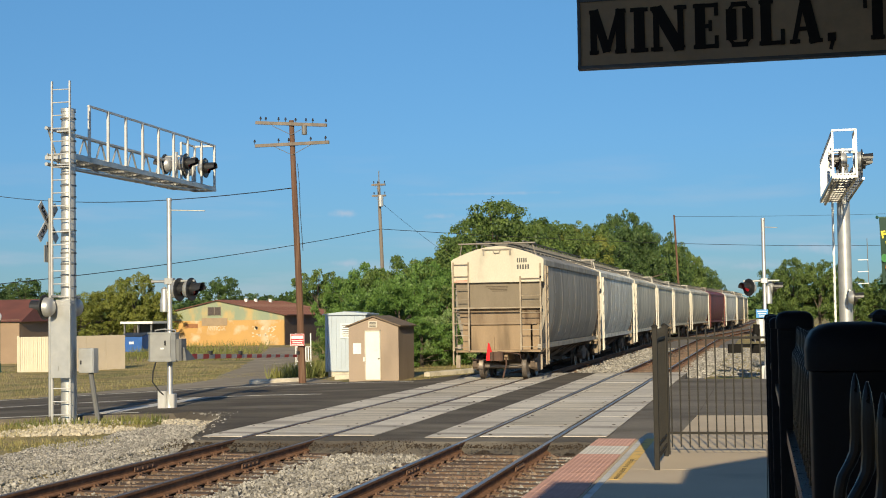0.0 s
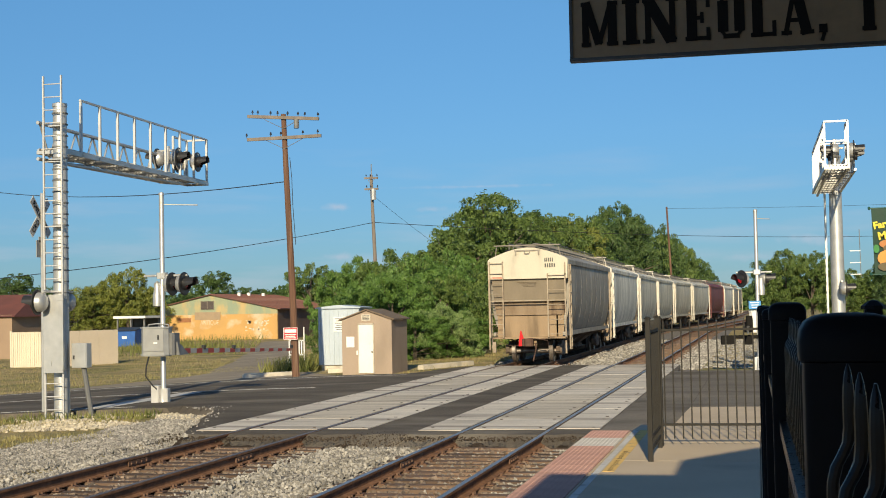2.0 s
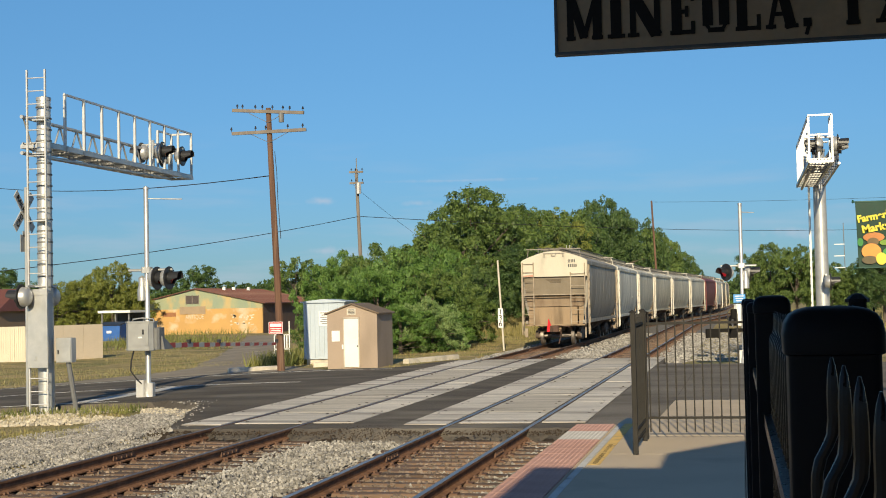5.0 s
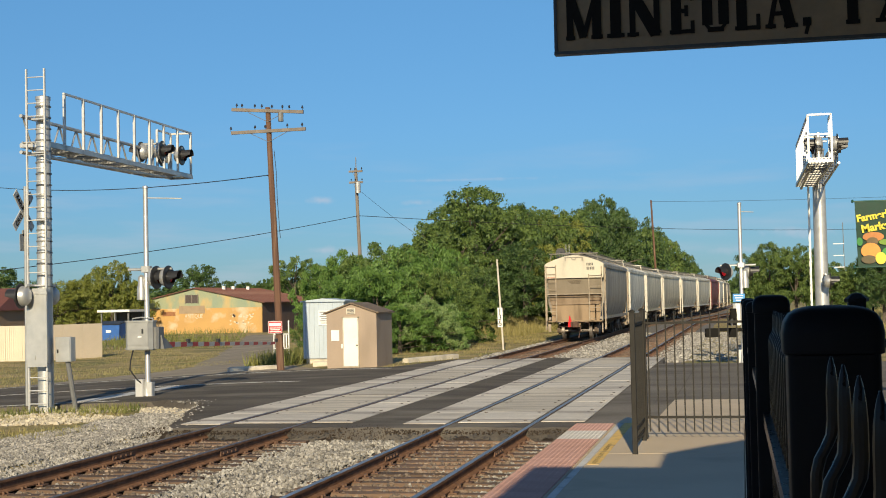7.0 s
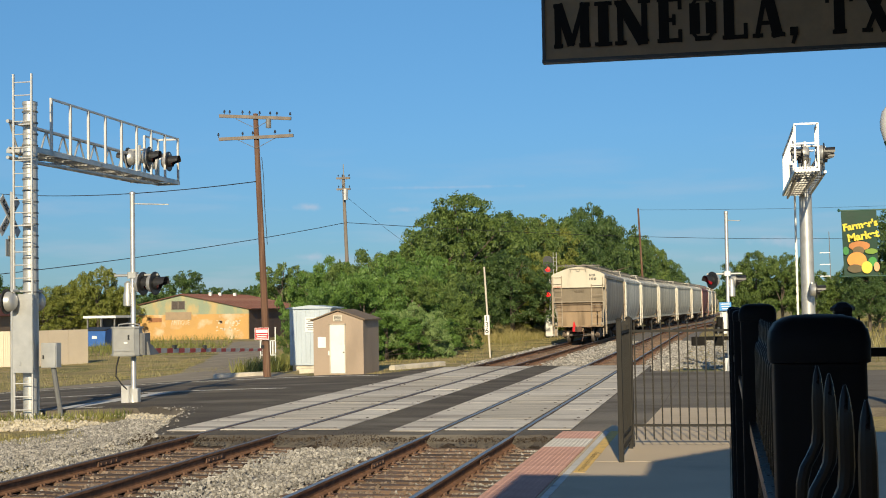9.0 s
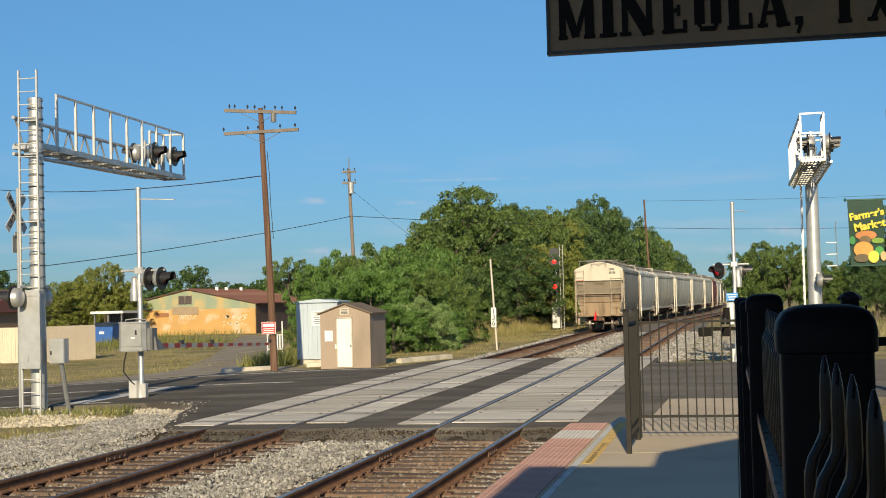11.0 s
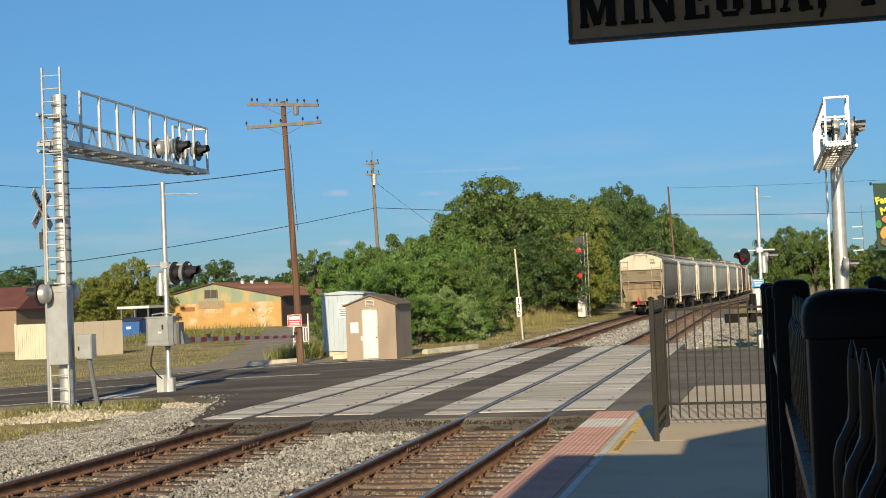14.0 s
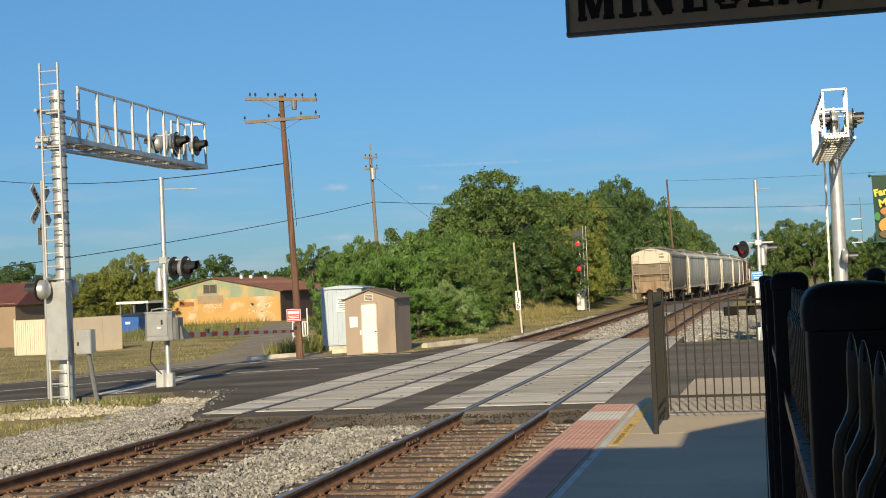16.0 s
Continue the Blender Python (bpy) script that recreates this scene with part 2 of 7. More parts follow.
CABINET = mat("cabinet_blue_grey", (0.46, 0.52, 0.58), (0.41, 0.47, 0.53), 1.2, 0.5, 0.1, stain=(0.36, 0.39, 0.42), stain_scale=1.0, stretch=(1, 1, 0.3))
WHITE = mat("white_paint", (0.78, 0.77, 0.74), (0.70, 0.69, 0.66), 3, 0.55)
SIGN_RED = mat("sign_red", (0.50, 0.03, 0.04), (0.42, 0.03, 0.04), 6, 0.5)
SIGN_BLUE = mat("sign_blue", (0.05, 0.27, 0.62), (0.05, 0.24, 0.55), 6, 0.4)
KERB = mat("white_kerb", (0.62, 0.56, 0.46), (0.52, 0.47, 0.39), 2, 0.9, bump=0.5, stain=(0.4, 0.36, 0.3), stain_scale=2)
BEIGE = mat("beige_panels", (0.60, 0.51, 0.40), (0.56, 0.475, 0.37), 1.0, 0.75)
CREAM = mat("cream_panels", (0.62, 0.545, 0.42), (0.56, 0.495, 0.385), 1.0, 0.75)
SIGN_TAN = mat("station_sign", (0.27, 0.195, 0.115), (0.22, 0.16, 0.097), 4, 0.7, stain=(0.23, 0.17, 0.11), stain_scale=3)
LEAF_DARK = leaf_mat("leaf_dark", (0.026, 0.063, 0.016), (0.125, 0.195, 0.050))
LEAF_MID = leaf_mat("leaf_mid", (0.041, 0.086, 0.018), (0.200, 0.275, 0.062))
LEAF_BRIGHT = leaf_mat("leaf_bright", (0.052, 0.120, 0.020), (0.195, 0.325, 0.068))
LEAF_YELLOW = leaf_mat("leaf_yellow", (0.105, 0.140, 0.022), (0.290, 0.300, 0.058))
LEAF_PALE = leaf_mat("leaf_pale", (0.11, 0.20, 0.05), (0.34, 0.44, 0.17))
BARK = mat("bark", (0.12, 0.095, 0.07), (0.08, 0.065, 0.05), 5, 0.95, bump=0.8, stretch=(2, 2, 0.4))
GRASS = leaf_mat("grass_blade", (0.21, 0.19, 0.06), (0.42, 0.355, 0.15), 0.55)
GRASS_GREEN = leaf_mat("grass_green", (0.10, 0.13, 0.03), (0.30, 0.28, 0.08), 0.55)

# ---- mesh helpers ----


def hull(bm, rings, closed=True, caps=True):
    """Skin over rings of points with equal counts."""
    vs = [[bm.verts.new(p) for p in ring] for ring in rings]
    n = len(vs[0])
    for r0, r1 in zip(vs, vs[1:]):
        for i in range(n if closed else n - 1):
            j = (i + 1) % n
            bm.faces.new((r0[i], r0[j], r1[j], r1[i]))
    if caps and closed:
        bm.faces.new(vs[0][::-1])
        bm.faces.new(vs[-1])


def box(bm, c, s, m=None, bev=0.0):
    """A box about c of size s; bev chamfers its four upright edges."""
    x, y, z = (v / 2 for v in s)
    if bev:
        prof = [(-x + bev, -y), (x - bev, -y), (x, -y + bev), (x, y - bev), (x - bev, y), (-x + bev, y), (-x, y - bev), (-x, -y + bev)]
    else:
        prof = [(-x, -y), (x, -y), (x, y), (-x, y)]
    rings = []
    for h in (-z, z):
        ring = [Vector((px, py, h)) for px, py in prof]
        if m is not None:
            ring = [m @ p for p in ring]
        rings.append([p + Vector(c) for p in ring])
    hull(bm, rings)


def rod(bm, p0, p1, r0, r1=None, seg=8):
    p0, p1 = Vector(p0), Vector(p1)
    r1 = r0 if r1 is None else r1
    d = (p1 - p0).normalized()
    u = d.orthogonal().normalized()
    w = d.cross(u)
    rings = []
    for p, r in ((p0, r0), (p1, r1)):
        rings.append([p + (u * math.cos(k) + w * math.sin(k)) * r for k in (2 * math.pi * (i + 0.5) / seg for i in range(seg))])
    hull(bm, rings)


def pipe(bm, pts, r, seg=6):
    pts = [Vector(p) for p in pts]
    rings = []
    for i, p in enumerate(pts):
        d = (pts[min(i + 1, len(pts) - 1)] - pts[max(i - 1, 0)]).normalized()
        ref = Vector((0, 0, 1)) if abs(d.z) < 0.9 else Vector((1, 0, 0))
        u = d.cross(ref).normalized()
        w = d.cross(u)
        rings.append([p + (u * math.cos(k) + w * math.sin(k)) * r for k in (2 * math.pi * j / seg for j in range(seg))])
    hull(bm, rings)


def lathe(bm, c, prof, seg=14, m=None):
    """Turns a profile of (radius, height) about the upright axis through c."""
    rings = []
    for r, h in prof:
        ring = [Vector((r * math.cos(k), r * math.sin(k), h)) for k in (2 * math.pi * i / seg for i in range(seg))]
        rings.append([(m @ p if m is not None else p) + Vector(c) for p in ring])
    hull(bm, rings)


def prism(bm, prof, y0, y1):
    """A profile of (x, z) run from y0 to y1."""
    hull(bm, [[Vector((x, y0, z)) for x, z in prof], [Vector((x, y1, z)) for x, z in prof]])


def finish(bm, smooth=False):
    bmesh.ops.recalc_face_normals(bm, faces=bm.faces)
    me = bpy.data.meshes.new("mesh")
    bm.to_mesh(me)
    bm.free()
    if smooth:
        me.shade_smooth()
        me.set_sharp_from_angle(angle=radians(35))
    return me


def part(name, bm, material, parent=None, label="", smooth=False):
    me = bm if isinstance(bm, bpy.types.Mesh) else finish(bm, smooth)
    if not me.materials:
        me.materials.append(material)
    ob = new(name, me)
    ob.parent = parent
    if label:
        tagged(ob, label)
    return ob


def thing(name, m, label, category, group="", kind=""):
    ob = new(name)
    ob.empty_display_size = 0.2
    ob.matrix_basis = m
    return tagged(ob, label, category, group, kind)


def one(name, build, material, m, label, category, group="", kind="", smooth=False):
    """A thing that is a single mesh."""
    bm = bmesh.new()
    build(bm)
    ob = part(name, bm, material, None, "", smooth)
    ob.matrix_basis = m
    return tagged(ob, label, category, group, kind)


def made(build, smooth=False):
    bm = bmesh.new()
    build(bm)
    return finish(bm, smooth)


def letters(text, size, depth=0.003, weight=0.0):
    """Writing as a flat mesh in the x-z plane that faces -y, its lower left corner at the origin."""
    cu = bpy.data.curves.new("writing", "FONT")
    cu.body, cu.size, cu.extrude, cu.offset = text, size, depth, weight
    ob = bpy.data.objects.new("writing", cu)
    scene.collection.objects.link(ob)
    me = bpy.data.meshes.new_from_object(ob.evaluated_get(bpy.context.evaluated_depsgraph_get()))
    bpy.data.objects.remove(ob)
    me.transform(pose(0, 0, 0, 90, 0, 0))
    me.materials.clear()
    return me


# ---- the ground ----
def smoothstep(a, b, x):
    t = min(1, max(0, (x - a) / (b - a)))
    return t * t * (3 - 2 * t)


def gz(x, y):
    """Height of the open ground; it falls away from the tracks on the far side."""
    z = -0.20 - 0.85 * smoothstep(-11, -38, x)
    z += 0.05 * noise.noise(Vector((x * 0.15, y * 0.15, 0))) * smoothstep(-11, -20, x)
    z += 0.85 * smoothstep(-13.7, -17.5, x) * smoothstep(80, 104, y) * smoothstep(-34, -24, x)
    return z


NEAR_C, FAR_C = -4.42, -8.70


def bend(y):
    """Both tracks swing to the right from 105 m on, run straight, and swing back a little from 168 m on."""
    rise = 0.066
    if y < 105:
        return 0.0
    if y < 140:
        return rise * (y - 105) ** 2 / 70
    if y < 168:
        return rise * (17.5 + y - 140)
    if y < 200:
        return rise * (45.5 + y - 168) - 0.00072 * (y - 168) ** 2
    return rise * 77.5 - 0.00072 * 1024 + 0.02 * (y - 200)


def near_edge(x):
    if x < -13.6:
        return 31.3
    if x < -12.3:
        return 31.3 - 1.1 * (x + 13.6) / 1.3
    if x < -10.3:
        return 30.2 - 6.7 * (x + 12.3) / 2.0 + 0.4 * noise.noise(Vector((x * 2.5, 1, 0)))
    if x < -2.6:
        return 23.5 + 0.12 * noise.noise(Vector((x * 2, 3, 0)))
    if x < -1.45:
        return 24.02
    return 30.3


def far_edge(x):
    if x < -11.8:
        return 46.6
    if x < -2.7:
        return 46.6 + 5.2 * smoothstep(-11.8, -10.6, x)
    return 46.6


def road_z(x):
    return -0.014 - 0.98 * smoothstep(-10.6, -38, x)


def build_ground():
    xs = [-2500, -900, -400, -220, -140] + [-100 + 2.5 * i for i in range(33)] + [-18 + 0.5 * i for i in range(41)] + [4, 8, 14, 25, 60, 150, 400, 900, 2500]
    ys = [-2500, -600, -100, -30] + [0 + 2 * i for i in range(60)] + [130, 150, 180, 230, 300, 450, 800, 1500, 3500]
    bm = bmesh.new()
    grid = [[bm.verts.new((x, y, gz(x, y) - (0.12 if -11 < x < -2.4 else 0))) for x in xs] for y in ys]
    for r0, r1 in zip(grid, grid[1:]):
        for i in range(len(xs) - 1):
            bm.faces.new((r0[i], r0[i + 1], r1[i + 1], r1[i]))
    ob = part("ground", bm, GROUND, None, "", True)
    tagged(ob, "dry grass, weeds and bare dirt beside the tracks", "ground", kind="structure")


def ground_material():
    m = bpy.data.materials.new("ground_dirt_grass")
    m.use_nodes = True
    nt = m.node_tree
    b = nt.nodes["Principled BSDF"]
    co = nt.nodes.new("ShaderNodeTexCoord")

    def nz(s, d=5):
        n = nt.nodes.new("ShaderNodeTexNoise")
        n.inputs["Scale"].default_value, n.inputs["Detail"].default_value = s, d
        nt.links.new(co.outputs["Object"], n.inputs["Vector"])
        return n.outputs[0]

    def ramp(src, *stops):
        r = nt.nodes.new("ShaderNodeValToRGB")
        el = r.color_ramp.elements
        while len(el) < len(stops):
            el.new(0.5)
        for k, (pos, c) in zip(el, stops):
            k.position, k.color = pos, (*c, 1)
        nt.links.new(src, r.inputs[0])
        return r.outputs[0]

    def mix(f, c1, c2, mode="MIX"):
        x = nt.nodes.new("ShaderNodeMixRGB")
        x.blend_type = mode
        if isinstance(f, float):
            x.inputs[0].default_value = f
        else:
            nt.links.new(f, x.inputs[0])
        nt.links.new(c1, x.inputs[1])
        nt.links.new(c2, x.inputs[2])
        return x.outputs[0]

    grass = ramp(nz(0.35), (0.32, (0.17, 0.165, 0.045)), (0.48, (0.32, 0.255, 0.095)), (0.62, (0.44, 0.33, 0.145)), (0.75, (0.36, 0.28, 0.165)))
    speck = ramp(nz(9.0), (0.3, (0.6, 0.6, 0.6)), (0.7, (1.25, 1.25, 1.25)))
    both = mix(1.0, grass, speck, "MULTIPLY")
    fine = ramp(nz(45.0), (0.3, (0.7, 0.7, 0.7)), (0.7, (1.2, 1.2, 1.2)))
    nt.links.new(mix(1.0, both, fine, "MULTIPLY"), b.inputs["Base Color"])
    b.inputs["Roughness"].default_value = 0.95
    bp = nt.nodes.new("ShaderNodeBump")
    bp.inputs["Strength"].default_value, bp.inputs["Distance"].default_value = 0.9, 0.05
    nt.links.new(nz(22.0), bp.inputs["Height"])
    nt.links.new(bp.outputs[0], b.inputs["Normal"])
    return m


GROUND = ground_material()
build_ground()


def strip(name, xs, lo, hi, zf, material, label, category, thick=0.25, rows=6, kind="structure", lip=None):
    """A slab between two edges y = lo(x) and y = hi(x), its top at zf(x)."""
    bm = bmesh.new()
    cols = []
    for x in xs:
        y0, y1 = lo(x), hi(x)
        steps = [y0 + (y1 - y0) * i / rows for i in range(rows + 1)]
        drop = lip(x) if lip else 0.0
        if lip:
            steps[1] = y0 + 0.55 + 0.25 * noise.noise(Vector((x * 3, 5, 0)))
        cols.append([bm.verts.new((x, y, zf(x) - (drop if i == 0 else 0))) for i, y in enumerate(steps)])
    for c0, c1 in zip(cols, cols[1:]):
        for i in range(rows):
            bm.faces.new((c0[i], c1[i], c1[i + 1], c0[i + 1]))
    low = [[bm.verts.new((x, y, zf(x) - thick)) for y in (lo(x), hi(x))] for x in xs]
    for (a0, a1), (b0, b1), c0, c1 in zip(low, low[1:], cols, cols[1:]):
        bm.faces.new((a0, b0, c1[0], c0[0]))
        bm.faces.new((c0[-1], c1[-1], b1, a1))
    return tagged(part(name, bm, material), label, category, kind=kind)


def line_xs(a, b, step):
    n = max(1, round(abs(b - a) / step))
    return [a + (b - a) * i / n for i in range(n + 1)]


strip("road", line_xs(-160, -40, 10) + line_xs(-39, -15, 1) + line_xs(-14.8, -0.2, 0.2) + line_xs(1, 60, 5), near_edge, far_edge, road_z, ASPHALT,
      "worn dark asphalt road crossing the two tracks", "road", lip=lambda x: 0.24 if -13.8 < x < -2.7 else 0.0)
strip("road_patch", line_xs(-2.76, -1.47, 0.1), lambda x: 24.25 + 0.25 * noise.noise(Vector((x * 2.2, 4, 0))), lambda x: 46.5, lambda x: road_z(x) + 0.004, OLD_ASPHALT, "pale worn asphalt beside the crossing panels", "road", 0.003, 8)
strip("road_patch", line_xs(-1.45, 60, 2.5), lambda x: 30.35, lambda x: 46.5, lambda x: road_z(x) + 0.004, OLD_ASPHALT, "pale worn asphalt before the far lot", "road", 0.003, 8)
strip("lane_line", line_xs(-60, -12.5, 1), lambda x: 38.7, lambda x: 38.85, lambda x: road_z(x) + 0.004, LINE_WHITE, "faded painted centre line on the road", "road marking", 0.003, 1)
strip("lane_line", line_xs(-60, -15.0, 1), lambda x: 32.0, lambda x: 32.16, lambda x: road_z(x) + 0.004, LINE_WHITE, "faded painted edge line on the road", "road marking", 0.003, 1)
strip("lane_line", line_xs(-60, -11.5, 1), lambda x: 45.6, lambda x: 45.75, lambda x: road_z(x) + 0.004, LINE_WHITE, "faded painted edge line on the road", "road marking", 0.003, 1)
strip("stop_line", line_xs(-16.4, -15.7, 0.2), lambda x: 32.3, lambda x: 38.4, lambda x: road_z(x) + 0.006, LINE_WHITE, "white painted stop line across the lane", "road marking", 0.003, 4)
# a dirt drive that leaves the road, alongside the tracks


def drive_x(y):
    """Centre line of the dirt drive."""
    return -19.6 - 0.325 * (y - 51)


def dirt_drive():
    dirt = mat("dirt", (0.30, 0.25, 0.185), (0.24, 0.195, 0.145), 0.7, 0.95, bump=0.8, fine=20, stain=(0.38, 0.32, 0.22), stain_scale=0.5)
    bm = bmesh.new()
    rows = []
    for i in range(44):
        y = 46.65 + 2.2 * i
        w = 2.2 + 5.0 * smoothstep(60, 46, y) + 0.5 * noise.noise(Vector((y * 0.3, 0, 2)))
        c = drive_x(y) - 2.5 * smoothstep(60, 46, y)
        row = []
        for k in range(7):
            x = c + w * (k / 3 - 1) + (0.35 * noise.noise(Vector((y * 0.8, k, 3))) if k in (0, 6) else 0)
            row.append(bm.verts.new((x, y, gz(x, y) + (0.035 if 0 < k < 6 else 0.012))))
        rows.append(row)
    for r0, r1 in zip(rows, rows[1:]):
        for k in range(6):
            bm.faces.new((r0[k], r0[k + 1], r1[k + 1], r1[k]))
    tagged(part("dirt_drive", bm, dirt, None, "", True), "pale rutted dirt drive leaving the road", "dirt road", kind="structure")


dirt_drive()


# ---- the tracks ----
def rail_profile(cx, s=1.0):
    return [(cx - 0.07, -0.17), (cx + 0.07, -0.17), (cx + 0.07, -0.155), (cx + 0.012, -0.13), (cx + 0.012, -0.045), (cx + 0.036, -0.035),
            (cx + 0.036, -0.006), (cx - 0.036, -0.006), (cx - 0.036, -0.035), (cx - 0.012, -0.045), (cx - 0.012, -0.13), (cx - 0.07, -0.155)]


TIE_MESH = []
for k in range(5):
    rng = random.Random(40 + k)

    def tie_shape(bm):
        rings = []
        for i in range(7):
            x = -1.3 + 2.6 * i / 6
            j = [rng.uniform(-0.012, 0.012) for _ in range(4)]
            rings.append([(x, -0.11 + j[0], -0.18), (x, -0.11 + j[1], j[2]), (x, 0.11 + j[1], j[3] * 0.8), (x, 0.11 + j[0], -0.18)])
        hull(bm, rings)
        # split end grain
        box(bm, (0.3, 0, -0.0005), (0.9, 0.012, 0.004))

    TIE_MESH.append(made(tie_shape))
    TIE_MESH[-1].materials.append(TIE)


def tie_plate(bm):
    box(bm, (0, 0, 0.008), (0.33, 0.18, 0.016))
    for sx in (-0.095, 0.095):
        for sy in (-0.05, 0.05):
            box(bm, (sx, sy, 0.03), (0.03, 0.022, 0.04))


PLATE_MESH = made(tie_plate)
PLATE_MESH.materials.append(PLATE)


RAIL_YS = [-40, 105] + [110 + 8 * i for i in range(40)]


def track(cx, top, label):
    tr = thing("track", pose(cx, 0, 0), label, "railway track", kind="structure")
    for sx in (-0.7525, 0.7525):
        bm = bmesh.new()
        hull(bm, [[(x + bend(y), y, z) for x, z in rail_profile(sx)] for y in RAIL_YS])
        r = part("rail", bm, RAIL, tr, "rusty steel rail")
        bm = bmesh.new()
        hull(bm, [[(x + bend(y), y, z) for x, z in ((sx - 0.034, -0.006), (sx + 0.034, -0.006), (sx + 0.03, 0.0), (sx - 0.03, 0.0))] for y in RAIL_YS])
        part("rail_head", bm, top, r, "worn running face of the rail")
        # joint bars
        for y in (20.6, 55.5, 63.4, 71.0, 79.5):
            bm = bmesh.new()
            for side in (-1, 1):
                box(bm, (sx + side * 0.027, y + 0.4 * sx, -0.09), (0.022, 0.7, 0.075))
                for q in range(4):
                    box(bm, (sx + side * 0.045, y + 0.4 * sx - 0.27 + q * 0.18, -0.09), (0.025, 0.03, 0.03))
            part("joint_bar", bm, PLATE, tr)
    rng = random.Random(int(cx * 10))
    ys = [12.2 + 0.49 * i for i in range(24)] + [51.6 + 0.5 * i for i in range(95)]
    for y in ys:
        ob = new("tie", rng.choice(TIE_MESH))
        ob.parent = tr
        ob.matrix_basis = pose(rng.uniform(-0.05, 0.05), y + rng.uniform(-0.04, 0.04), -0.19 + rng.uniform(-0.008, 0.008), 0, 0, rng.uniform(-1.5, 1.5))
        if y < 70:
            for sx in (-0.7525, 0.7525):
                p = new("tie_plate", PLATE_MESH)
                p.parent = tr
                p.matrix_basis = pose(sx, ob.matrix_basis.translation.y, -0.19)
    bm = bmesh.new()
    for i in range(250):
        y = 99.6 + 0.55 * i
        box(bm, (rng.uniform(-0.05, 0.05) + bend(y), y, -0.27), (2.6, 0.22, 0.18))
    part("far_ties", bm, TIE, tr)["kind"] = "stuff"
    return tr


track(NEAR_C, RAIL_TOP, "main track with bright rails on wooden ties")
track(FAR_C, RAIL_DULL, "siding track with dull rusty rails on wooden ties")


def ballast_bed():
    xs = [-15.5, -14.2, -12.0, -10.9, -10.2, -9, -7.2, -6.9, -6.2, -5.9, -4.4, -2.9, -2.62]
    hs = [-0.31, -0.27, -0.24, -0.235, -0.25, -0.25, -0.24, -0.21, -0.21, -0.24, -0.25, -0.24, -0.25]
    for y0, y1, n in ((-40, 25.5, 60), (50, 420, 120)):
        bm = bmesh.new()
        rows = []
        for i in range(n + 1):
            y = y0 + (y1 - y0) * i / n
            row = []
            for x, z in zip(xs, hs):
                zz = z + 0.02 * noise.noise(Vector((x * 1.3, y * 0.9, 1)))
                xx = x
                if y > 40 and x < -11:
                    xx, zz = -10.9 + (x + 10.9) * 0.35, zz - 0.06 * (-10.9 - x)
                row.append(bm.verts.new((xx + bend(y), y, zz)))
            if y > 40:
                row.append(bm.verts.new((0.8 + bend(y), y, -0.23)))
                row.append(bm.verts.new((3.2 + bend(y), y, -0.26)))
            rows.append(row)
        for r0, r1 in zip(rows, rows[1:]):
            for i in range(len(r0) - 1):
                bm.faces.new((r0[i], r0[i + 1], r1[i + 1], r1[i]))
        tagged(part("ballast_bed", bm, BALLAST_BED, None, "", True), "bed of crushed grey stone under the tracks", "ballast", kind="structure")


ballast_bed()


def scatter_stones(name, n, area, zf, smin, smax, keep, seed, material, label):
    """Many broken stones joined into one mesh."""
    rng = np.random.default_rng(seed)
    base = np.array([(-1, -1, -1), (1, -1, -1), (1, 1, -1), (-1, 1, -1), (-1, -1, 1), (1, -1, 1), (1, 1, 1), (-1, 1, 1)], float) * 0.5
    quads = np.array([(0, 3, 2, 1), (4, 5, 6, 7), (0, 1, 5, 4), (1, 2, 6, 5), (2, 3, 7, 6), (3, 0, 4, 7)])
    x0, x1, y0, y1 = area
    pts = np.stack([rng.uniform(x0, x1, n), rng.uniform(y0, y1, n)], 1)
    pts = np.array([p for p in pts if keep(*p)])
    n = len(pts)
    v = np.repeat(base[None], n, 0)
    v *= rng.uniform(0.6, 1.2, (n, 1, 3))
    v[:, 4:, :2] *= rng.uniform(0.35, 0.9, (n, 1, 2))
    v += rng.uniform(-0.16, 0.16, v.shape)
    ax = rng.normal(size=(n, 3))
    ax /= np.linalg.norm(ax, axis=1, keepdims=True)
    an = rng.uniform(0, 6.28, n)
    c, s = np.cos(an)[:, None, None], np.sin(an)[:, None, None]
    k = np.repeat(ax[:, None], 8, 1)
    v = v * c + np.cross(k, v) * s + k * (k * v).sum(2, keepdims=True) * (1 - c)
    v *= rng.uniform(smin, smax, (n, 1, 1))
    z = np.array([zf(*p) for p in pts]) + rng.uniform(-0.01, 0.02, n)
    v += np.concatenate([pts, z[:, None]], 1)[:, None]
    f = (quads[None] + 8 * np.arange(n)[:, None, None]).reshape(-1, 4)
    me = bpy.data.meshes.new("stones")
    me.from_pydata(v.reshape(-1, 3).tolist(), [], f.tolist())
    return tagged(part(name, me, material), label, "gravel", kind="stuff")


def patchy(x, y, f=0.25, c=0.0, seed=0):
    return noise.noise(Vector((x * f, y * f, seed))) > c


def off_rails(x, y):
    for c in (NEAR_C, FAR_C):
        d = abs(x - c)
        if abs(d - 0.7525) < 0.10:
            return False
        if d < 0.7 and random.random() < 0.45:
            return False
        if d < 1.3 and ((y - 12.2) % 0.49) < 0.13 and random.random() < 0.85:
            return False
        if d < 1.3 and ((y - 12.2) % 0.49) > 0.36 and random.random() < 0.85:
            return False
    return True


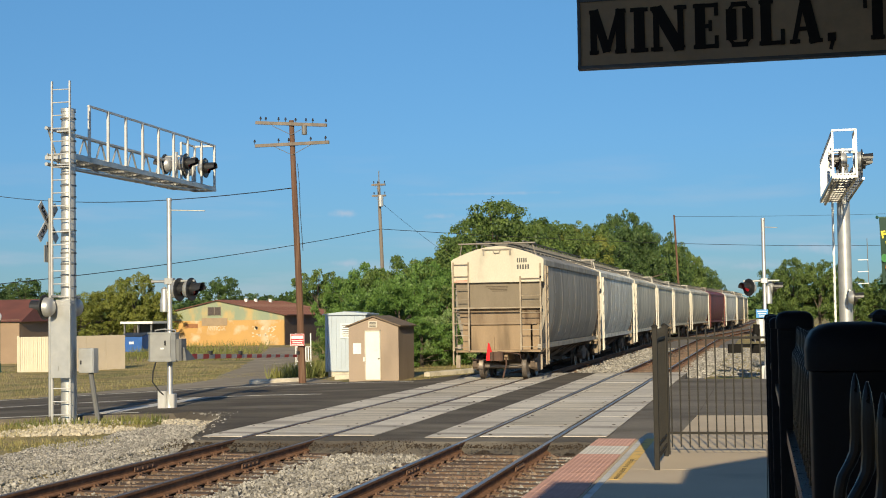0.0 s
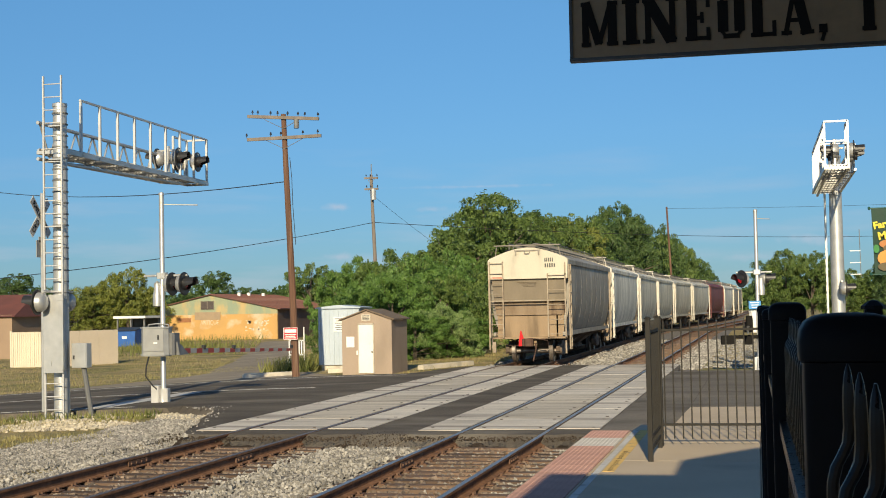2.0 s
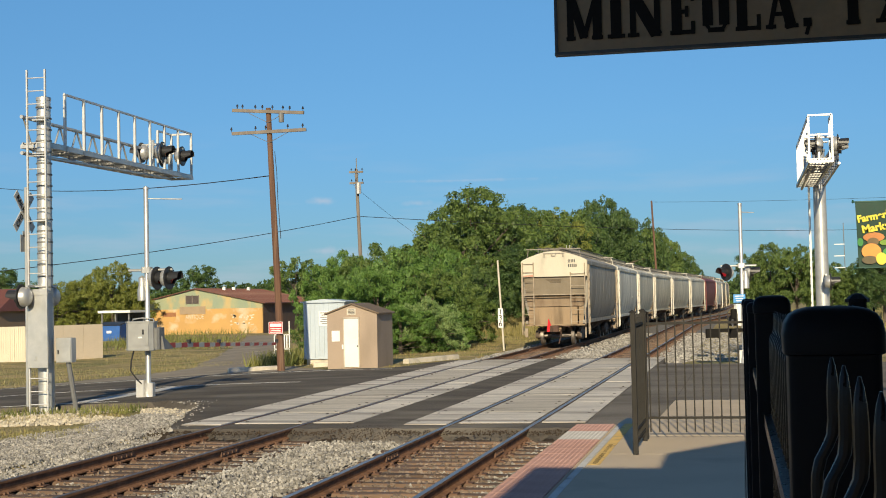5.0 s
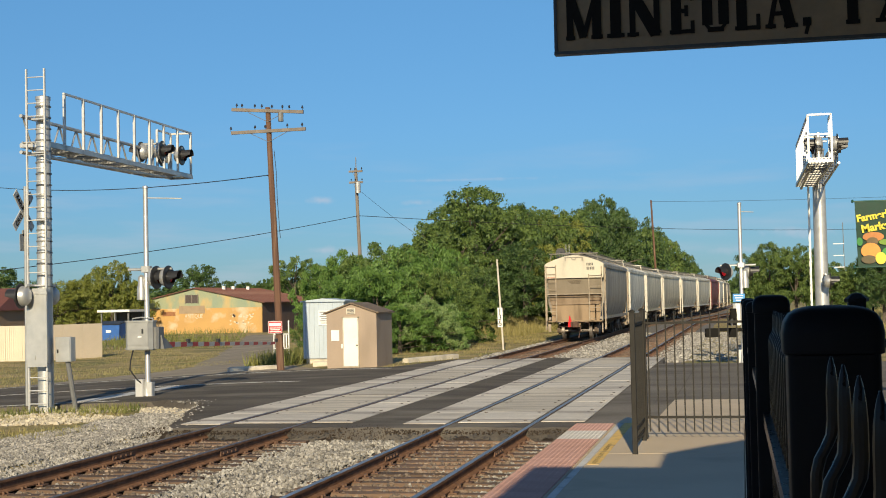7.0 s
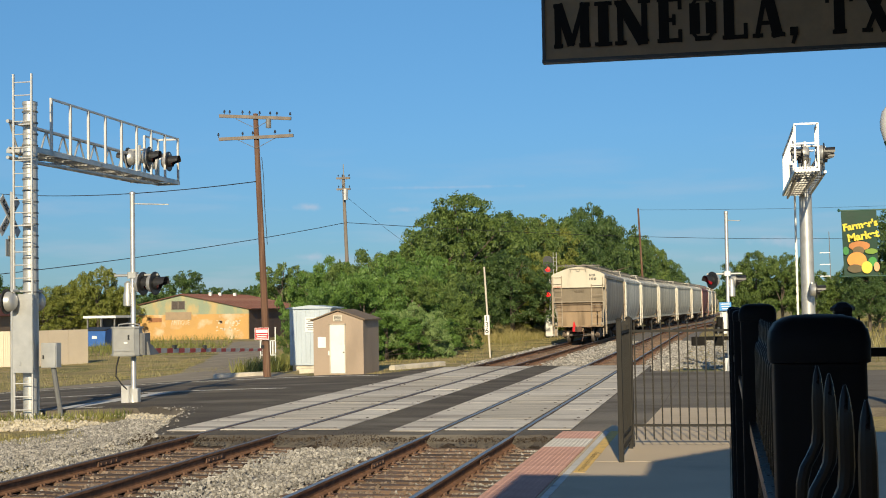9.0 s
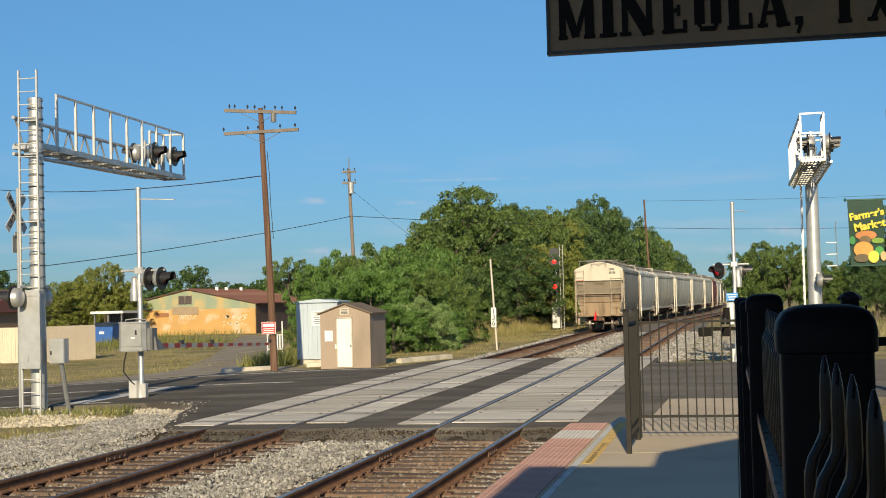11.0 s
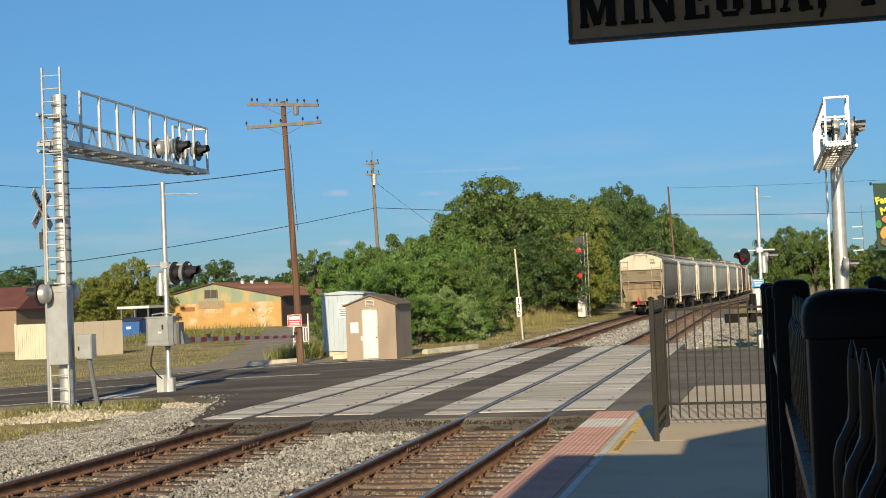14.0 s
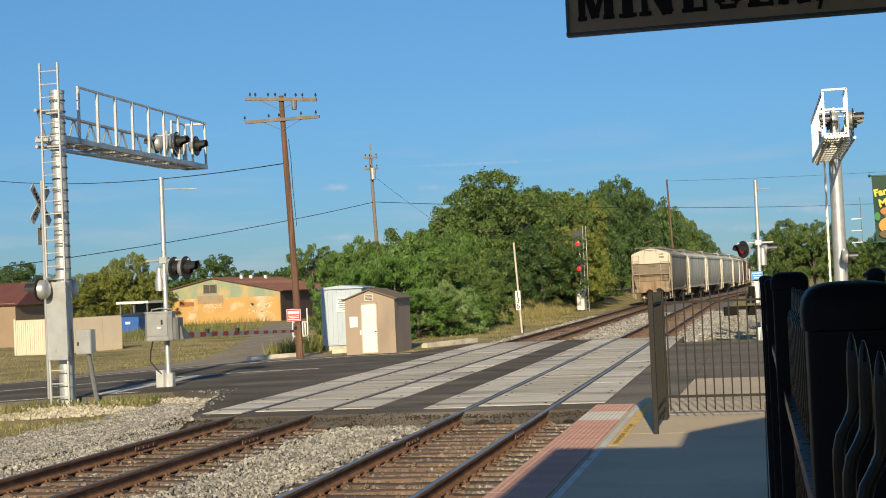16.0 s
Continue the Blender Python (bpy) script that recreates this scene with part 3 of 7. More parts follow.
def stone_z(x, y):
    for c in (NEAR_C, FAR_C):
        if abs(x - c) < 1.3:
            return -0.222
    if x < -10.95 and y < 40:
        return gz(x, y) + 0.006
    if -7.3 < x < -5.8:
        return -0.20 + 0.035 * noise.noise(Vector((x, y, 0)))
    return -0.232 + 0.03 * noise.noise(Vector((x * 0.7, y * 0.7, 0))) - 0.02 * max(0, -12 - x)


def edge_keep(x, y):
    if not off_rails(x, y) or y > near_edge(x) - 0.05 + 0.2 * noise.noise(Vector((x * 3, y * 3, 0))):
        return False
    if x < -12.4:
        return noise.noise(Vector((x * 0.35, y * 0.35, 4))) > -0.5 + 0.8 * (-12.8 - x)
    return True


def in_gauge(x):
    return min(abs(x - NEAR_C), abs(x - FAR_C)) < 1.05


scatter_stones("ballast", 86000, (-15.5, -2.66, 11.5, 31), stone_z, 0.025, 0.052, lambda x, y: not in_gauge(x) and edge_keep(x, y), 3, BALLAST, "crushed grey and tan ballast stones around the tracks")
scatter_stones("ballast", 20000, (-15.2, -10.9, 15, 30.8), stone_z, 0.025, 0.05, edge_keep, 16, BALLAST, "crushed pale ballast spread towards the roadside")
scatter_stones("stained_ballast", 30000, (-10.0, -3.2, 11.5, 24), stone_z, 0.03, 0.065, lambda x, y: in_gauge(x) and edge_keep(x, y), 4, BALLAST_BROWN, "rust-stained brown ballast between the rails")
scatter_stones("ballast", 9000, (-10.0, -3.2, 11.5, 24), stone_z, 0.025, 0.05, lambda x, y: in_gauge(x) and edge_keep(x, y) and patchy(x, y, 0.9, 0.05, 12), 14, BALLAST, "pale ballast stones strewn between the rails")
scatter_stones("ballast", 26000, (-10.8, 1.2, 52.2, 92), lambda x, y: stone_z(x, y) if x < -2.9 else -0.235, 0.05, 0.11,
               lambda x, y: off_rails(x, y) and not in_gauge(x) and not (-10.1 < x < -9.9), 5, BALLAST, "crushed pale ballast stones beyond the road")
scatter_stones("stained_ballast", 11000, (-10.0, -3.2, 52.2, 92), stone_z, 0.045, 0.09, lambda x, y: off_rails(x, y) and in_gauge(x), 6, BALLAST_BROWN, "rust-stained brown ballast beyond the road")
scatter_stones("rubble", 5200, (-18.5, -11.2, 27.2, 31.6), lambda x, y: gz(x, y) + 0.005, 0.025, 0.085, lambda x, y: y < near_edge(x) + 0.1 and noise.noise(Vector((x * 0.6, y * 0.6, 7))) > -0.1, 8,
               mat("pale_rubble", (0.50, 0.44, 0.33), (0.42, 0.37, 0.29), 3, 0.95, vary=0.25, island=True), "pale limestone rubble at the roadside")

scatter_stones("loose_gravel", 2600, (-13.6, -10.1, 22.8, 31.6), lambda x, y: road_z(x) - 0.02, 0.02, 0.055,
               lambda x, y: 0.3 < y - near_edge(x) < 1.6 and random.random() < 0.9 - 0.5 * (y - near_edge(x)), 11, BALLAST, "loose gravel strewn on the road's edge")


scatter_stones("crumbled_asphalt", 3200, (-10.6, -2.75, 23.25, 24.6), lambda x, y: -0.055 if min(abs(x - NEAR_C), abs(x - FAR_C)) < 1.62 else -0.03 - 0.2 * max(0, 23.9 - y), 0.008, 0.024,
               lambda x, y: min(abs(abs(x - NEAR_C) - 0.7525), abs(abs(x - FAR_C) - 0.7525)) > 0.09 and random.random() < 1.0 - 0.75 * smoothstep(23.5, 24.7, y), 15, PATCH,
               "brown crumbs of broken asphalt at the crossing's edge")


# ---- the crossing panels ----
def panel_field(cx, label):
    cr = thing("crossing_surface", pose(cx, 0, 0), label, "level crossing", kind="structure")
    rng = random.Random(5)
    for x0, x1, y0, y1, n in ((-1.62, -0.84, 24.75, 51.2, 11), (-0.66, 0.66, 25.0, 51.5, 11), (0.84, 1.62, 25.1, 51.6, 11)):
        for i in range(n):
            a0, a1 = y0 + (y1 - y0) * i / n, y0 + (y1 - y0) * (i + 1) / n
            z = rng.uniform(-0.004, 0.003)
            bm = bmesh.new()
            b = 0.005
            ring = lambda d, h: [(x0 + d, a0 + 0.006 + d, h), (x1 - d, a0 + 0.006 + d, h), (x1 - d, a1 - 0.006 - d, h), (x0 + d, a1 - 0.006 - d, h)]
            hull(bm, [ring(0, -0.2), ring(0, z - b), ring(b, z)])
            part("panel", bm, CONCRETE_TAN if abs(x0) < 0.8 and i % 4 else CONCRETE, cr)
    # dark plugs over the lag screws
    bm = bmesh.new()
    for x in (-1.48, -0.52, 0.52, 1.48):
        for i in range(11):
            for q in (0.3, 2.1):
                hull(bm, [[(x + 0.032 * math.cos(k), 25.0 + 2.4 * i + q + 0.032 * math.sin(k), h) for k in (math.pi * j / 4 for j in range(8))] for h in (-0.02, 0.0055)])
    part("lag_plugs", bm, PATCH, cr, "dark plugs over the panel screws")["kind"] = "stuff"
    # rubber strips beside the rails
    for sx in (-0.7525, 0.7525):
        bm = bmesh.new()
        for d in (-0.062, 0.062):
            box(bm, (sx + d, 38.2, -0.06), (0.046, 26.4, 0.08))
        part("flangeway_seal", bm, mat("rubber", (0.035, 0.033, 0.032), rough=0.8), cr, "black rubber seal beside the rail")
    return cr


panel_field(NEAR_C, "concrete crossing panels laid between and beside bright rails")
panel_field(FAR_C, "concrete crossing panels laid between and beside rusty rails")
for cx in (NEAR_C, FAR_C):
    strip("asphalt_apron", line_xs(cx - 1.62, cx + 1.62, 0.08), lambda x: 23.62 + 0.2 * noise.noise(Vector((x * 2.5, 9, 0))),
          lambda x: 25.0, lambda x: -0.045 - (0.05 if abs(abs(x - cx) - 0.7525) < 0.09 else 0), PATCH, "dark crumbling asphalt at the end of the crossing panels", "road", 0.15, 4, lip=lambda x: 0.15)

# ---- the platform ----


def slab(bm, x0, x1, y0, y1, z0, z1, b=0.01):
    hull(bm, [[(x0, y0, z0), (x1, y0, z0), (x1, y1, z0), (x0, y1, z0)], [(x0, y0, z1 - b), (x1, y0, z1 - b), (x1, y1, z1 - b), (x0, y1, z1 - b)],
              [(x0 + b, y0 + b, z1), (x1 - b, y0 + b, z1), (x1 - b, y1 - b, z1), (x0 + b, y1 - b, z1)]])


PZ = 0.2
plat = thing("platform", pose(0, 0, 0), "tan concrete station platform with a tactile edge", "platform", kind="structure")
ys = [-12, -6, 0, 4.5, 9.0, 13.6, 18.1, 20.5, 22.4]
for a0, a1 in zip(ys, ys[1:]):
    for x0, x1 in ((-1.99, -0.02), (-0.02, 2.5), (2.5, 6.0)):
        bm = bmesh.new()
        slab(bm, x0 + 0.004, x1 - 0.004, a0 + 0.004, a1 - 0.004, -0.4, PZ)
        part("slab", bm, PLATFORM, plat)
    bm = bmesh.new()
    slab(bm, -2.66, -1.99, a0, a1, -0.4, PZ - 0.012)
    part("edge_slab", bm, PLATFORM, plat)


def tile_mesh(material):
    def shape(bm):
        slab(bm, -0.302, 0.302, -0.302, 0.302, -0.012, 0.003, 0.004)
        for i in range(10):
            for j in range(10):
                x, y = -0.27 + 0.06 * i, -0.27 + 0.06 * j
                hull(bm, [[(x - 0.013, y - 0.013, 0.003), (x + 0.013, y - 0.013, 0.003), (x + 0.013, y + 0.013, 0.003), (x - 0.013, y + 0.013, 0.003)],
                          [(x - 0.008, y - 0.008, 0.0055), (x + 0.008, y - 0.008, 0.0055), (x + 0.008, y + 0.008, 0.0055), (x - 0.008, y + 0.008, 0.0055)]])
    me = made(shape)
    me.materials.append(material)
    return me


tile_r, tile_w = tile_mesh(RED_TILE), tile_mesh(WHITE_TILE)
for i in range(36):
    y = 22.08 - 0.61 * i
    ob = new("tactile_tile", tile_w if i in (2, 3) else tile_r)
    ob.parent = plat
    ob.matrix_basis = pose(-2.33, y, PZ)
bm = bmesh.new()
box(bm, (-1.93, 5.8, PZ + 0.001), (0.08, 33.2, 0.006))
part("edge_line", bm, LINE_WHITE, plat, "worn white edge line")
bm = bmesh.new()
box(bm, (-1.80, 19.65, PZ + 0.001), (0.14, 5.5, 0.006))
part("warning_strip", bm, YELLOW, plat, "faded yellow warning strip with worn black writing")
bm = bmesh.new()
for i in range(20):
    y = 17.0 + 0.11 * i + (0.1 if i > 10 else 0)
    box(bm, (-1.80, y, PZ + 0.005), (0.06 if i % 3 else 0.04, 0.018, 0.004))
part("writing", bm, INK, plat, "worn unreadable lettering")
# landing and ramp beyond the gate fence
ramp = one("ramp", lambda bm: hull(bm, [[(-1.99, 22.4, -0.4), (1.5, 22.4, -0.4), (1.5, 22.4, PZ), (-1.99, 22.4, PZ)],
                                        [(-1.99, 24.2, -0.4), (1.5, 24.2, -0.4), (1.5, 24.2, PZ - 0.06), (-1.99, 24.2, PZ - 0.06)],
                                        [(-1.45, 24.25, -0.4), (1.5, 24.25, -0.4), (1.5, 24.25, PZ - 0.065), (-1.45, 24.25, PZ - 0.065)],
                                        [(-1.45, 30.25, -0.4), (1.5, 30.25, -0.4), (1.5, 30.25, 0.0), (-1.45, 30.25, 0.0)]]), PLATFORM, pose(0, 0, 0),
           "tan concrete ramp from the platform down to the road", "ramp", kind="structure")


# ---- the depot that shades the platform ----
def depot():
    dp = thing("depot", pose(0, 0, 0), "station depot with a canopy over the platform", "building", kind="structure")
    brick = mat("depot_brick", (0.25, 0.12, 0.08), (0.2, 0.1, 0.07), 4, 0.85, bump=0.4)
    soffit = mat("soffit", (0.25, 0.23, 0.2), rough=0.7)
    bm = bmesh.new()
    box(bm, (0.6, -3.64, 4.7), (2.9, 16.72, 0.24))
    part("canopy", bm, soffit, dp)
    bm = bmesh.new()
    prism(bm, [(0.63, 4.84), (9.5, 4.84), (9.5, 9.67)], -12.3, 6.17)
    part("roof", bm, SHINGLE, dp)
    bm = bmesh.new()
    box(bm, (5.6, -7, 2.5), (7.6, 10, 4.64))
    part("wall", bm, brick, dp)
    for y in (-9, -3):
        bm = bmesh.new()
        box(bm, (-0.7, y, 2.4), (0.2, 0.2, 4.36), bev=0.03)
        part("canopy_post", bm, FENCE_BLACK, dp)


depot()


# ---- the fences ----
def picket(bm, x, y, z0, z1, w=0.019, tip=0.06):
    h = w / 2
    hull(bm, [[(x - h, y - h, z0), (x + h, y - h, z0), (x + h, y + h, z0), (x - h, y + h, z0)],
              [(x - h, y - h, z1 - tip), (x + h, y - h, z1 - tip), (x + h, y + h, z1 - tip), (x - h, y + h, z1 - tip)],
              [(x - 0.002, y - 0.002, z1), (x + 0.002, y - 0.002, z1), (x + 0.002, y + 0.002, z1), (x - 0.002, y + 0.002, z1)]])


def fence_run(name, m, length, height, label, n, material, leaf=False, wide=0.019):
    """A run of pickets along its own x from 0 to length, posts at both ends."""
    f = thing(name, m, label, "fence", "platform fences")
    me = made(lambda bm: picket(bm, 0, 0, 0.1, height - (0.0 if not leaf else 0.02), wide))
    me.materials.append(material)
    for i in range(n):
        ob = new("picket", me)
        ob.parent = f
        ob.matrix_basis = pose(length * (i + 0.5) / n, 0, 0)
    for z in (0.17, 0.30, height - 0.16):
        if z == 0.17 and not leaf:
            continue
        bm = bmesh.new()
        box(bm, (length / 2, 0, z), (length, 0.034, 0.034))
        part("rail", bm, material, f)
    for x in (0.0, length):
        bm = bmesh.new()
        box(bm, (x, 0, height / 2), (0.065, 0.065, height), bev=0.006)
        lathe(bm, (x, 0, height), [(0.046, 0), (0.046, 0.012), (0.02, 0.03), (0.004, 0.035)], 8)
        part("post", bm, material, f)
    return f


fence_run("gate_leaf", pose(-1.375, 18.02, PZ, 0, 0, 90), 1.72, 1.80, "bronze-grey steel picket gate standing at the platform edge", 17, FENCE_GREY, True)
fence_run("picket_fence", pose(-1.37, 19.98, PZ), 2.95, 1.78, "bronze-grey steel picket fence across the platform end", 24, FENCE_GREY)


def near_fence():
    f = thing("ornamental_fence", pose(0.095, 0, PZ), "black ornamental steel fence with domed posts along the platform", "fence", "platform fences")
    H = 1.965

    def bowed(bm):
        pts = [(-0.0120, 0.1), (-0.0120, 1.868), (-0.0115, 1.876), (-0.0090, 1.886), (-0.0045, 1.894), (-0.0010, 1.902), (0, 1.912), (0, 1.930)]
        rings = [[(x + 0.0042 * math.cos(k), 0.0042 * math.sin(k), z) for k in (math.pi * j / 5 for j in range(10))] for x, z in pts]
        for r, z in ((0.0036, 1.940), (0.0024, 1.948), (0.0008, 1.954)):
            rings.append([(r * math.cos(k), r * math.sin(k), z) for k in (math.pi * j / 5 for j in range(10))])
        hull(bm, rings)

    pk = made(bowed, True)
    pk.materials.append(PICKET_BLACK)

    def soft_square(h, z, c):
        """A ring of a square with rounded corners: half width h, corner radius c."""
        pts = []
        for q in range(4):
            for j in range(4):
                k = math.pi / 2 * (q + j / 3)
                ox, oy = ((1, 1), (-1, 1), (-1, -1), (1, -1))[q]
                pts.append((ox * (h - c) + c * math.cos(k), oy * (h - c) + c * math.sin(k), z))
        return pts

    po = made(lambda bm: hull(bm, [soft_square(0.0455, z, 0.008) for z in (0, 1.92)]), True)
    po.materials.append(FENCE_BLACK)
    cap = made(lambda bm: hull(bm, [soft_square(h, z, min(h * 0.6, 0.012 + (1.966 - z) * 0.02)) for h, z in
                                    ((0.0455, 1.916), (0.0495, 1.918), (0.0500, 1.938), (0.0480, 1.949), (0.0430, 1.9575), (0.0350, 1.9625), (0.0250, 1.965), (0.0100, 1.966))]), True)
    cap.materials.append(FENCE_BLACK)

    def line_x(y):
        """The fence runs a little towards the track as it goes."""
        return -0.006 - 0.0049 * (y - 1.5)

    for i in range(6):
        ob = new("picket", pk)
        ob.parent = f
        ob.matrix_basis = pose(-0.0375, 0.98 - 0.115 * i, 0)
    y, k = 1.5, 0
    lifts = (0.018, 0.028, 0.0, 0.0, 0.0)
    rails = [(0.36, 1.44)]
    while y < 13:
        ob = new("post", po)
        ob.parent = f
        ob.matrix_basis = pose(line_x(y), y, lifts[k])
        c = new("post_cap", cap)
        c.parent = ob
        for i in range(20):
            yy = y + 0.13 + 0.115 * i
            if yy < y + 2.36:
                ob = new("picket", pk)
                ob.parent = f
                ob.matrix_basis = pose(line_x(yy) + 0.004, yy, 0)
        rails.append((y + 0.05, y + 2.39))
        y += 2.44
        k += 1
    for y0, y1 in rails:
        for z in (0.22, 1.66):
            bm = bmesh.new()
            xa, xb = line_x(y0) - 0.013, line_x(y1) - 0.013
            hull(bm, [[(x - 0.016, q, z - 0.016), (x + 0.016, q, z - 0.016), (x + 0.016, q, z + 0.016), (x - 0.016, q, z + 0.016)] for x, q in ((xa, y0), (xb, y1))])
            part("rail", bm, PICKET_BLACK, f)
    return f


near_fence()


# ---- the train ----
CAR_L, CAR_PITCH = 16.15, 16.80


def half(prof):
    return prof + [(-x, z) for x, z in reversed(prof) if abs(x) > 1e-6]


SIDE = [(1.20, 1.12), (1.36, 1.45), (1.475, 1.9), (1.54, 2.4), (1.555, 2.9), (1.54, 3.4), (1.51, 3.80), (1.57, 3.81), (1.57, 3.98)]
ROOF = [(1.57, 3.98), (1.50, 4.04), (1.15, 4.19), (0.75, 4.33), (0.38, 4.42), (0.0, 4.45)]


def wheelset_mesh():
    def shape(bm):
        m = pose(0, 0, 0, 0, 90, 0)
        for s in (-1, 1):
            prof = [(0.09, -0.09), (0.16, -0.06), (0.30, -0.03), (0.36, -0.07), (0.43, -0.07), (0.42, 0.05), (0.45, 0.06), (0.45, 0.085), (0.36, 0.085), (0.30, 0.02), (0.14, 0.05), (0.09, 0.07)]
            lathe(bm, (s * 0.745, 0, 0), [(r, -h * s) for r, h in prof], 20, m)
        rod(bm, (-1.0, 0, 0), (1.0, 0, 0), 0.08)
    return made(shape, True)


WHEELS = wheelset_mesh()
WHEEL_STEEL = mat("wheel_steel", (0.14, 0.115, 0.10), (0.20, 0.175, 0.155), 8, 0.45, 0.5)
WHEELS.materials.append(WHEEL_STEEL)
GRIME = mat("underframe_grime", (0.20, 0.15, 0.115), (0.13, 0.098, 0.076), 4, 0.9, bump=0.3)
RUSTY = mat("coupler_rust", (0.11, 0.06, 0.04), (0.07, 0.04, 0.03), 6, 0.85)


def side_frame(bm, x):
    prof = [(-1.15, 0.56), (-1.05, 0.66), (-0.55, 0.68), (-0.3, 0.80), (0.3, 0.80), (0.55, 0.68), (1.05, 0.66), (1.15, 0.56), (1.05, 0.40), (0.75, 0.40), (0.4, 0.24), (-0.4, 0.24), (-0.75, 0.40), (-1.05, 0.40)]
    hull(bm, [[(x - 0.07, y, z) for y, z in prof], [(x + 0.07, y, z) for y, z in prof]])
    for y in (-0.87, 0.87):
        rod(bm, (x - 0.1, y, 0.45), (x + 0.13, y, 0.45), 0.13, seg=10)
    for y in (-0.13, 0.0, 0.13):
        rod(bm, (x + 0.02, y, 0.3), (x + 0.02, y, 0.56), 0.055)


def truck_mesh():
    def shape(bm):
        side_frame(bm, -1.0)
        side_frame(bm, 1.0)
        box(bm, (0, 0, 0.62), (2.1, 0.36, 0.26))
        for y in (-0.42, 0.42):
            box(bm, (0, y, 0.38), (1.7, 0.08, 0.12))
    return made(shape)


TRUCK = truck_mesh()
TRUCK.materials.append(GRIME)


def ladder(bm, x0, x1, y, z0, z1, n, r=0.014):
    for x in (x0, x1):
        box(bm, (x, y, (z0 + z1) / 2), (0.05, 0.05, z1 - z0))
    for i in range(n):
        z = z0 + 0.12 + (z1 - z0 - 0.2) * i / (n - 1)
        rod(bm, (x0, y - 0.03, z), (x1, y - 0.03, z), r, seg=6)


HOPPER = {}


def hopper_meshes():
    """The shapes that every hopper car shares."""
    L = CAR_L

    def body(bm):
        y0, y1 = 0.55, L - 0.55
        ys = [y0] + [y0 + (y1 - y0) * i / 12 for i in range(1, 12)] + [y1]
        prof = half(SIDE + ROOF[1:])
        hull(bm, [[(x, y, z) for x, z in prof] for y in ys])

    def end_cap(bm):
        prof = half([(1.55, 3.26), (1.555, 3.4), (1.56, 3.6), (1.575, 3.99)] + [(x, z + 0.02) for x, z in ROOF[1:]])
        prism(bm, prof, 0.0, 0.6)

    def slope(bm):
        hull(bm, [[(-1.40, 0.30, 2.42), (1.40, 0.30, 2.42), (1.40, 0.9, 2.42), (-1.40, 0.9, 2.42)], [(-1.46, 0.14, 3.28), (1.46, 0.14, 3.28), (1.46, 0.9, 3.28), (-1.46, 0.9, 3.28)]])
        box(bm, (0, 0.24, 2.42), (2.95, 0.14, 0.07))

    def lower(bm):
        box(bm, (0, 0.55, 1.44), (2.62, 0.10, 0.90))
        for x in (-1.05, 1.05):
            hull(bm, [[(x - 0.03, 0.5, 0.92), (x + 0.03, 0.5, 0.92), (x + 0.03, 2.2, 1.0), (x - 0.03, 2.2, 1.0)], [(x - 0.03, 0.5, 2.05), (x + 0.03, 0.5, 2.05), (x + 0.03, 0.8, 2.05), (x - 0.03, 0.8, 2.05)]])
        for x in (-0.25, 0.25):
            box(bm, (x, 0.48, 1.18), (0.05, 0.06, 0.5))

    def band(bm):
        hull(bm, [[(-1.34, 0.46, 1.86), (1.34, 0.46, 1.86), (1.34, 0.95, 1.86), (-1.34, 0.95, 1.86)], [(-1.42, 0.36, 2.40), (1.42, 0.36, 2.40), (1.42, 0.95, 2.40), (-1.42, 0.95, 2.40)]])
        box(bm, (0, 0.45, 1.87), (2.5, 0.08, 0.05))

    def sill(bm):
        box(bm, (0, 0.30, 0.96), (2.9, 0.5, 0.07))
        box(bm, (0, L / 2, 0.80), (0.5, L - 0.6, 0.3))
        box(bm, (0, L - 0.30, 0.88), (2.9, 0.5, 0.10))

    def side_sill(bm):
        box(bm, (0, L / 2, 1.10), (0.10, L - 0.2, 0.16))

    def hoppers(bm):
        for i in range(3):
            c = 4.2 + i * (L - 8.4) / 2
            hull(bm, [[(-1.34, c - 1.9, 1.12), (1.34, c - 1.9, 1.12), (1.34, c + 1.9, 1.12), (-1.34, c + 1.9, 1.12)], [(-0.4, c - 0.45, 0.42), (0.4, c - 0.45, 0.42), (0.4, c + 0.45, 0.42), (-0.4, c + 0.45, 0.42)]])
            box(bm, (0, c, 0.36), (1.0, 1.1, 0.12))

    def braces(bm):
        rod(bm, (1.36, 0, 1.05), (0.75, 0.4, 0.7), 0.03)

    def walkway(bm):
        for x in (-0.33, 0.33):
            box(bm, (x, L / 2, 4.62), (0.20, L - 0.1, 0.03))
        for i in range(26):
            y = 0.35 + i * (L - 0.7) / 25
            box(bm, (0, y, 4.58), (1.5, 0.035, 0.05))
        for s in (-1, 1):
            box(bm, (s * 0.80, L / 2, 4.66), (0.045, L - 1.0, 0.03))
            box(bm, (s * 0.92, L / 2, 4.40), (0.04, L - 1.0, 0.04))
            for i in range(17):
                box(bm, (s * 0.80, 0.55 + i * (L - 1.1) / 16, 4.49), (0.045, 0.035, 0.36))

    def end_platform(bm):
        box(bm, (0, 0.04, 4.56), (2.6, 0.25, 0.035))
        for s in (-1, 1):
            rod(bm, (s * 1.2, 0.04, 4.56), (s * 1.3, 0.14, 4.1), 0.02)

    def hatches(bm):
        for i in range(10):
            box(bm, (0, 1.4 + i * (L - 2.8) / 9, 4.48), (0.5, 1.2, 0.07))

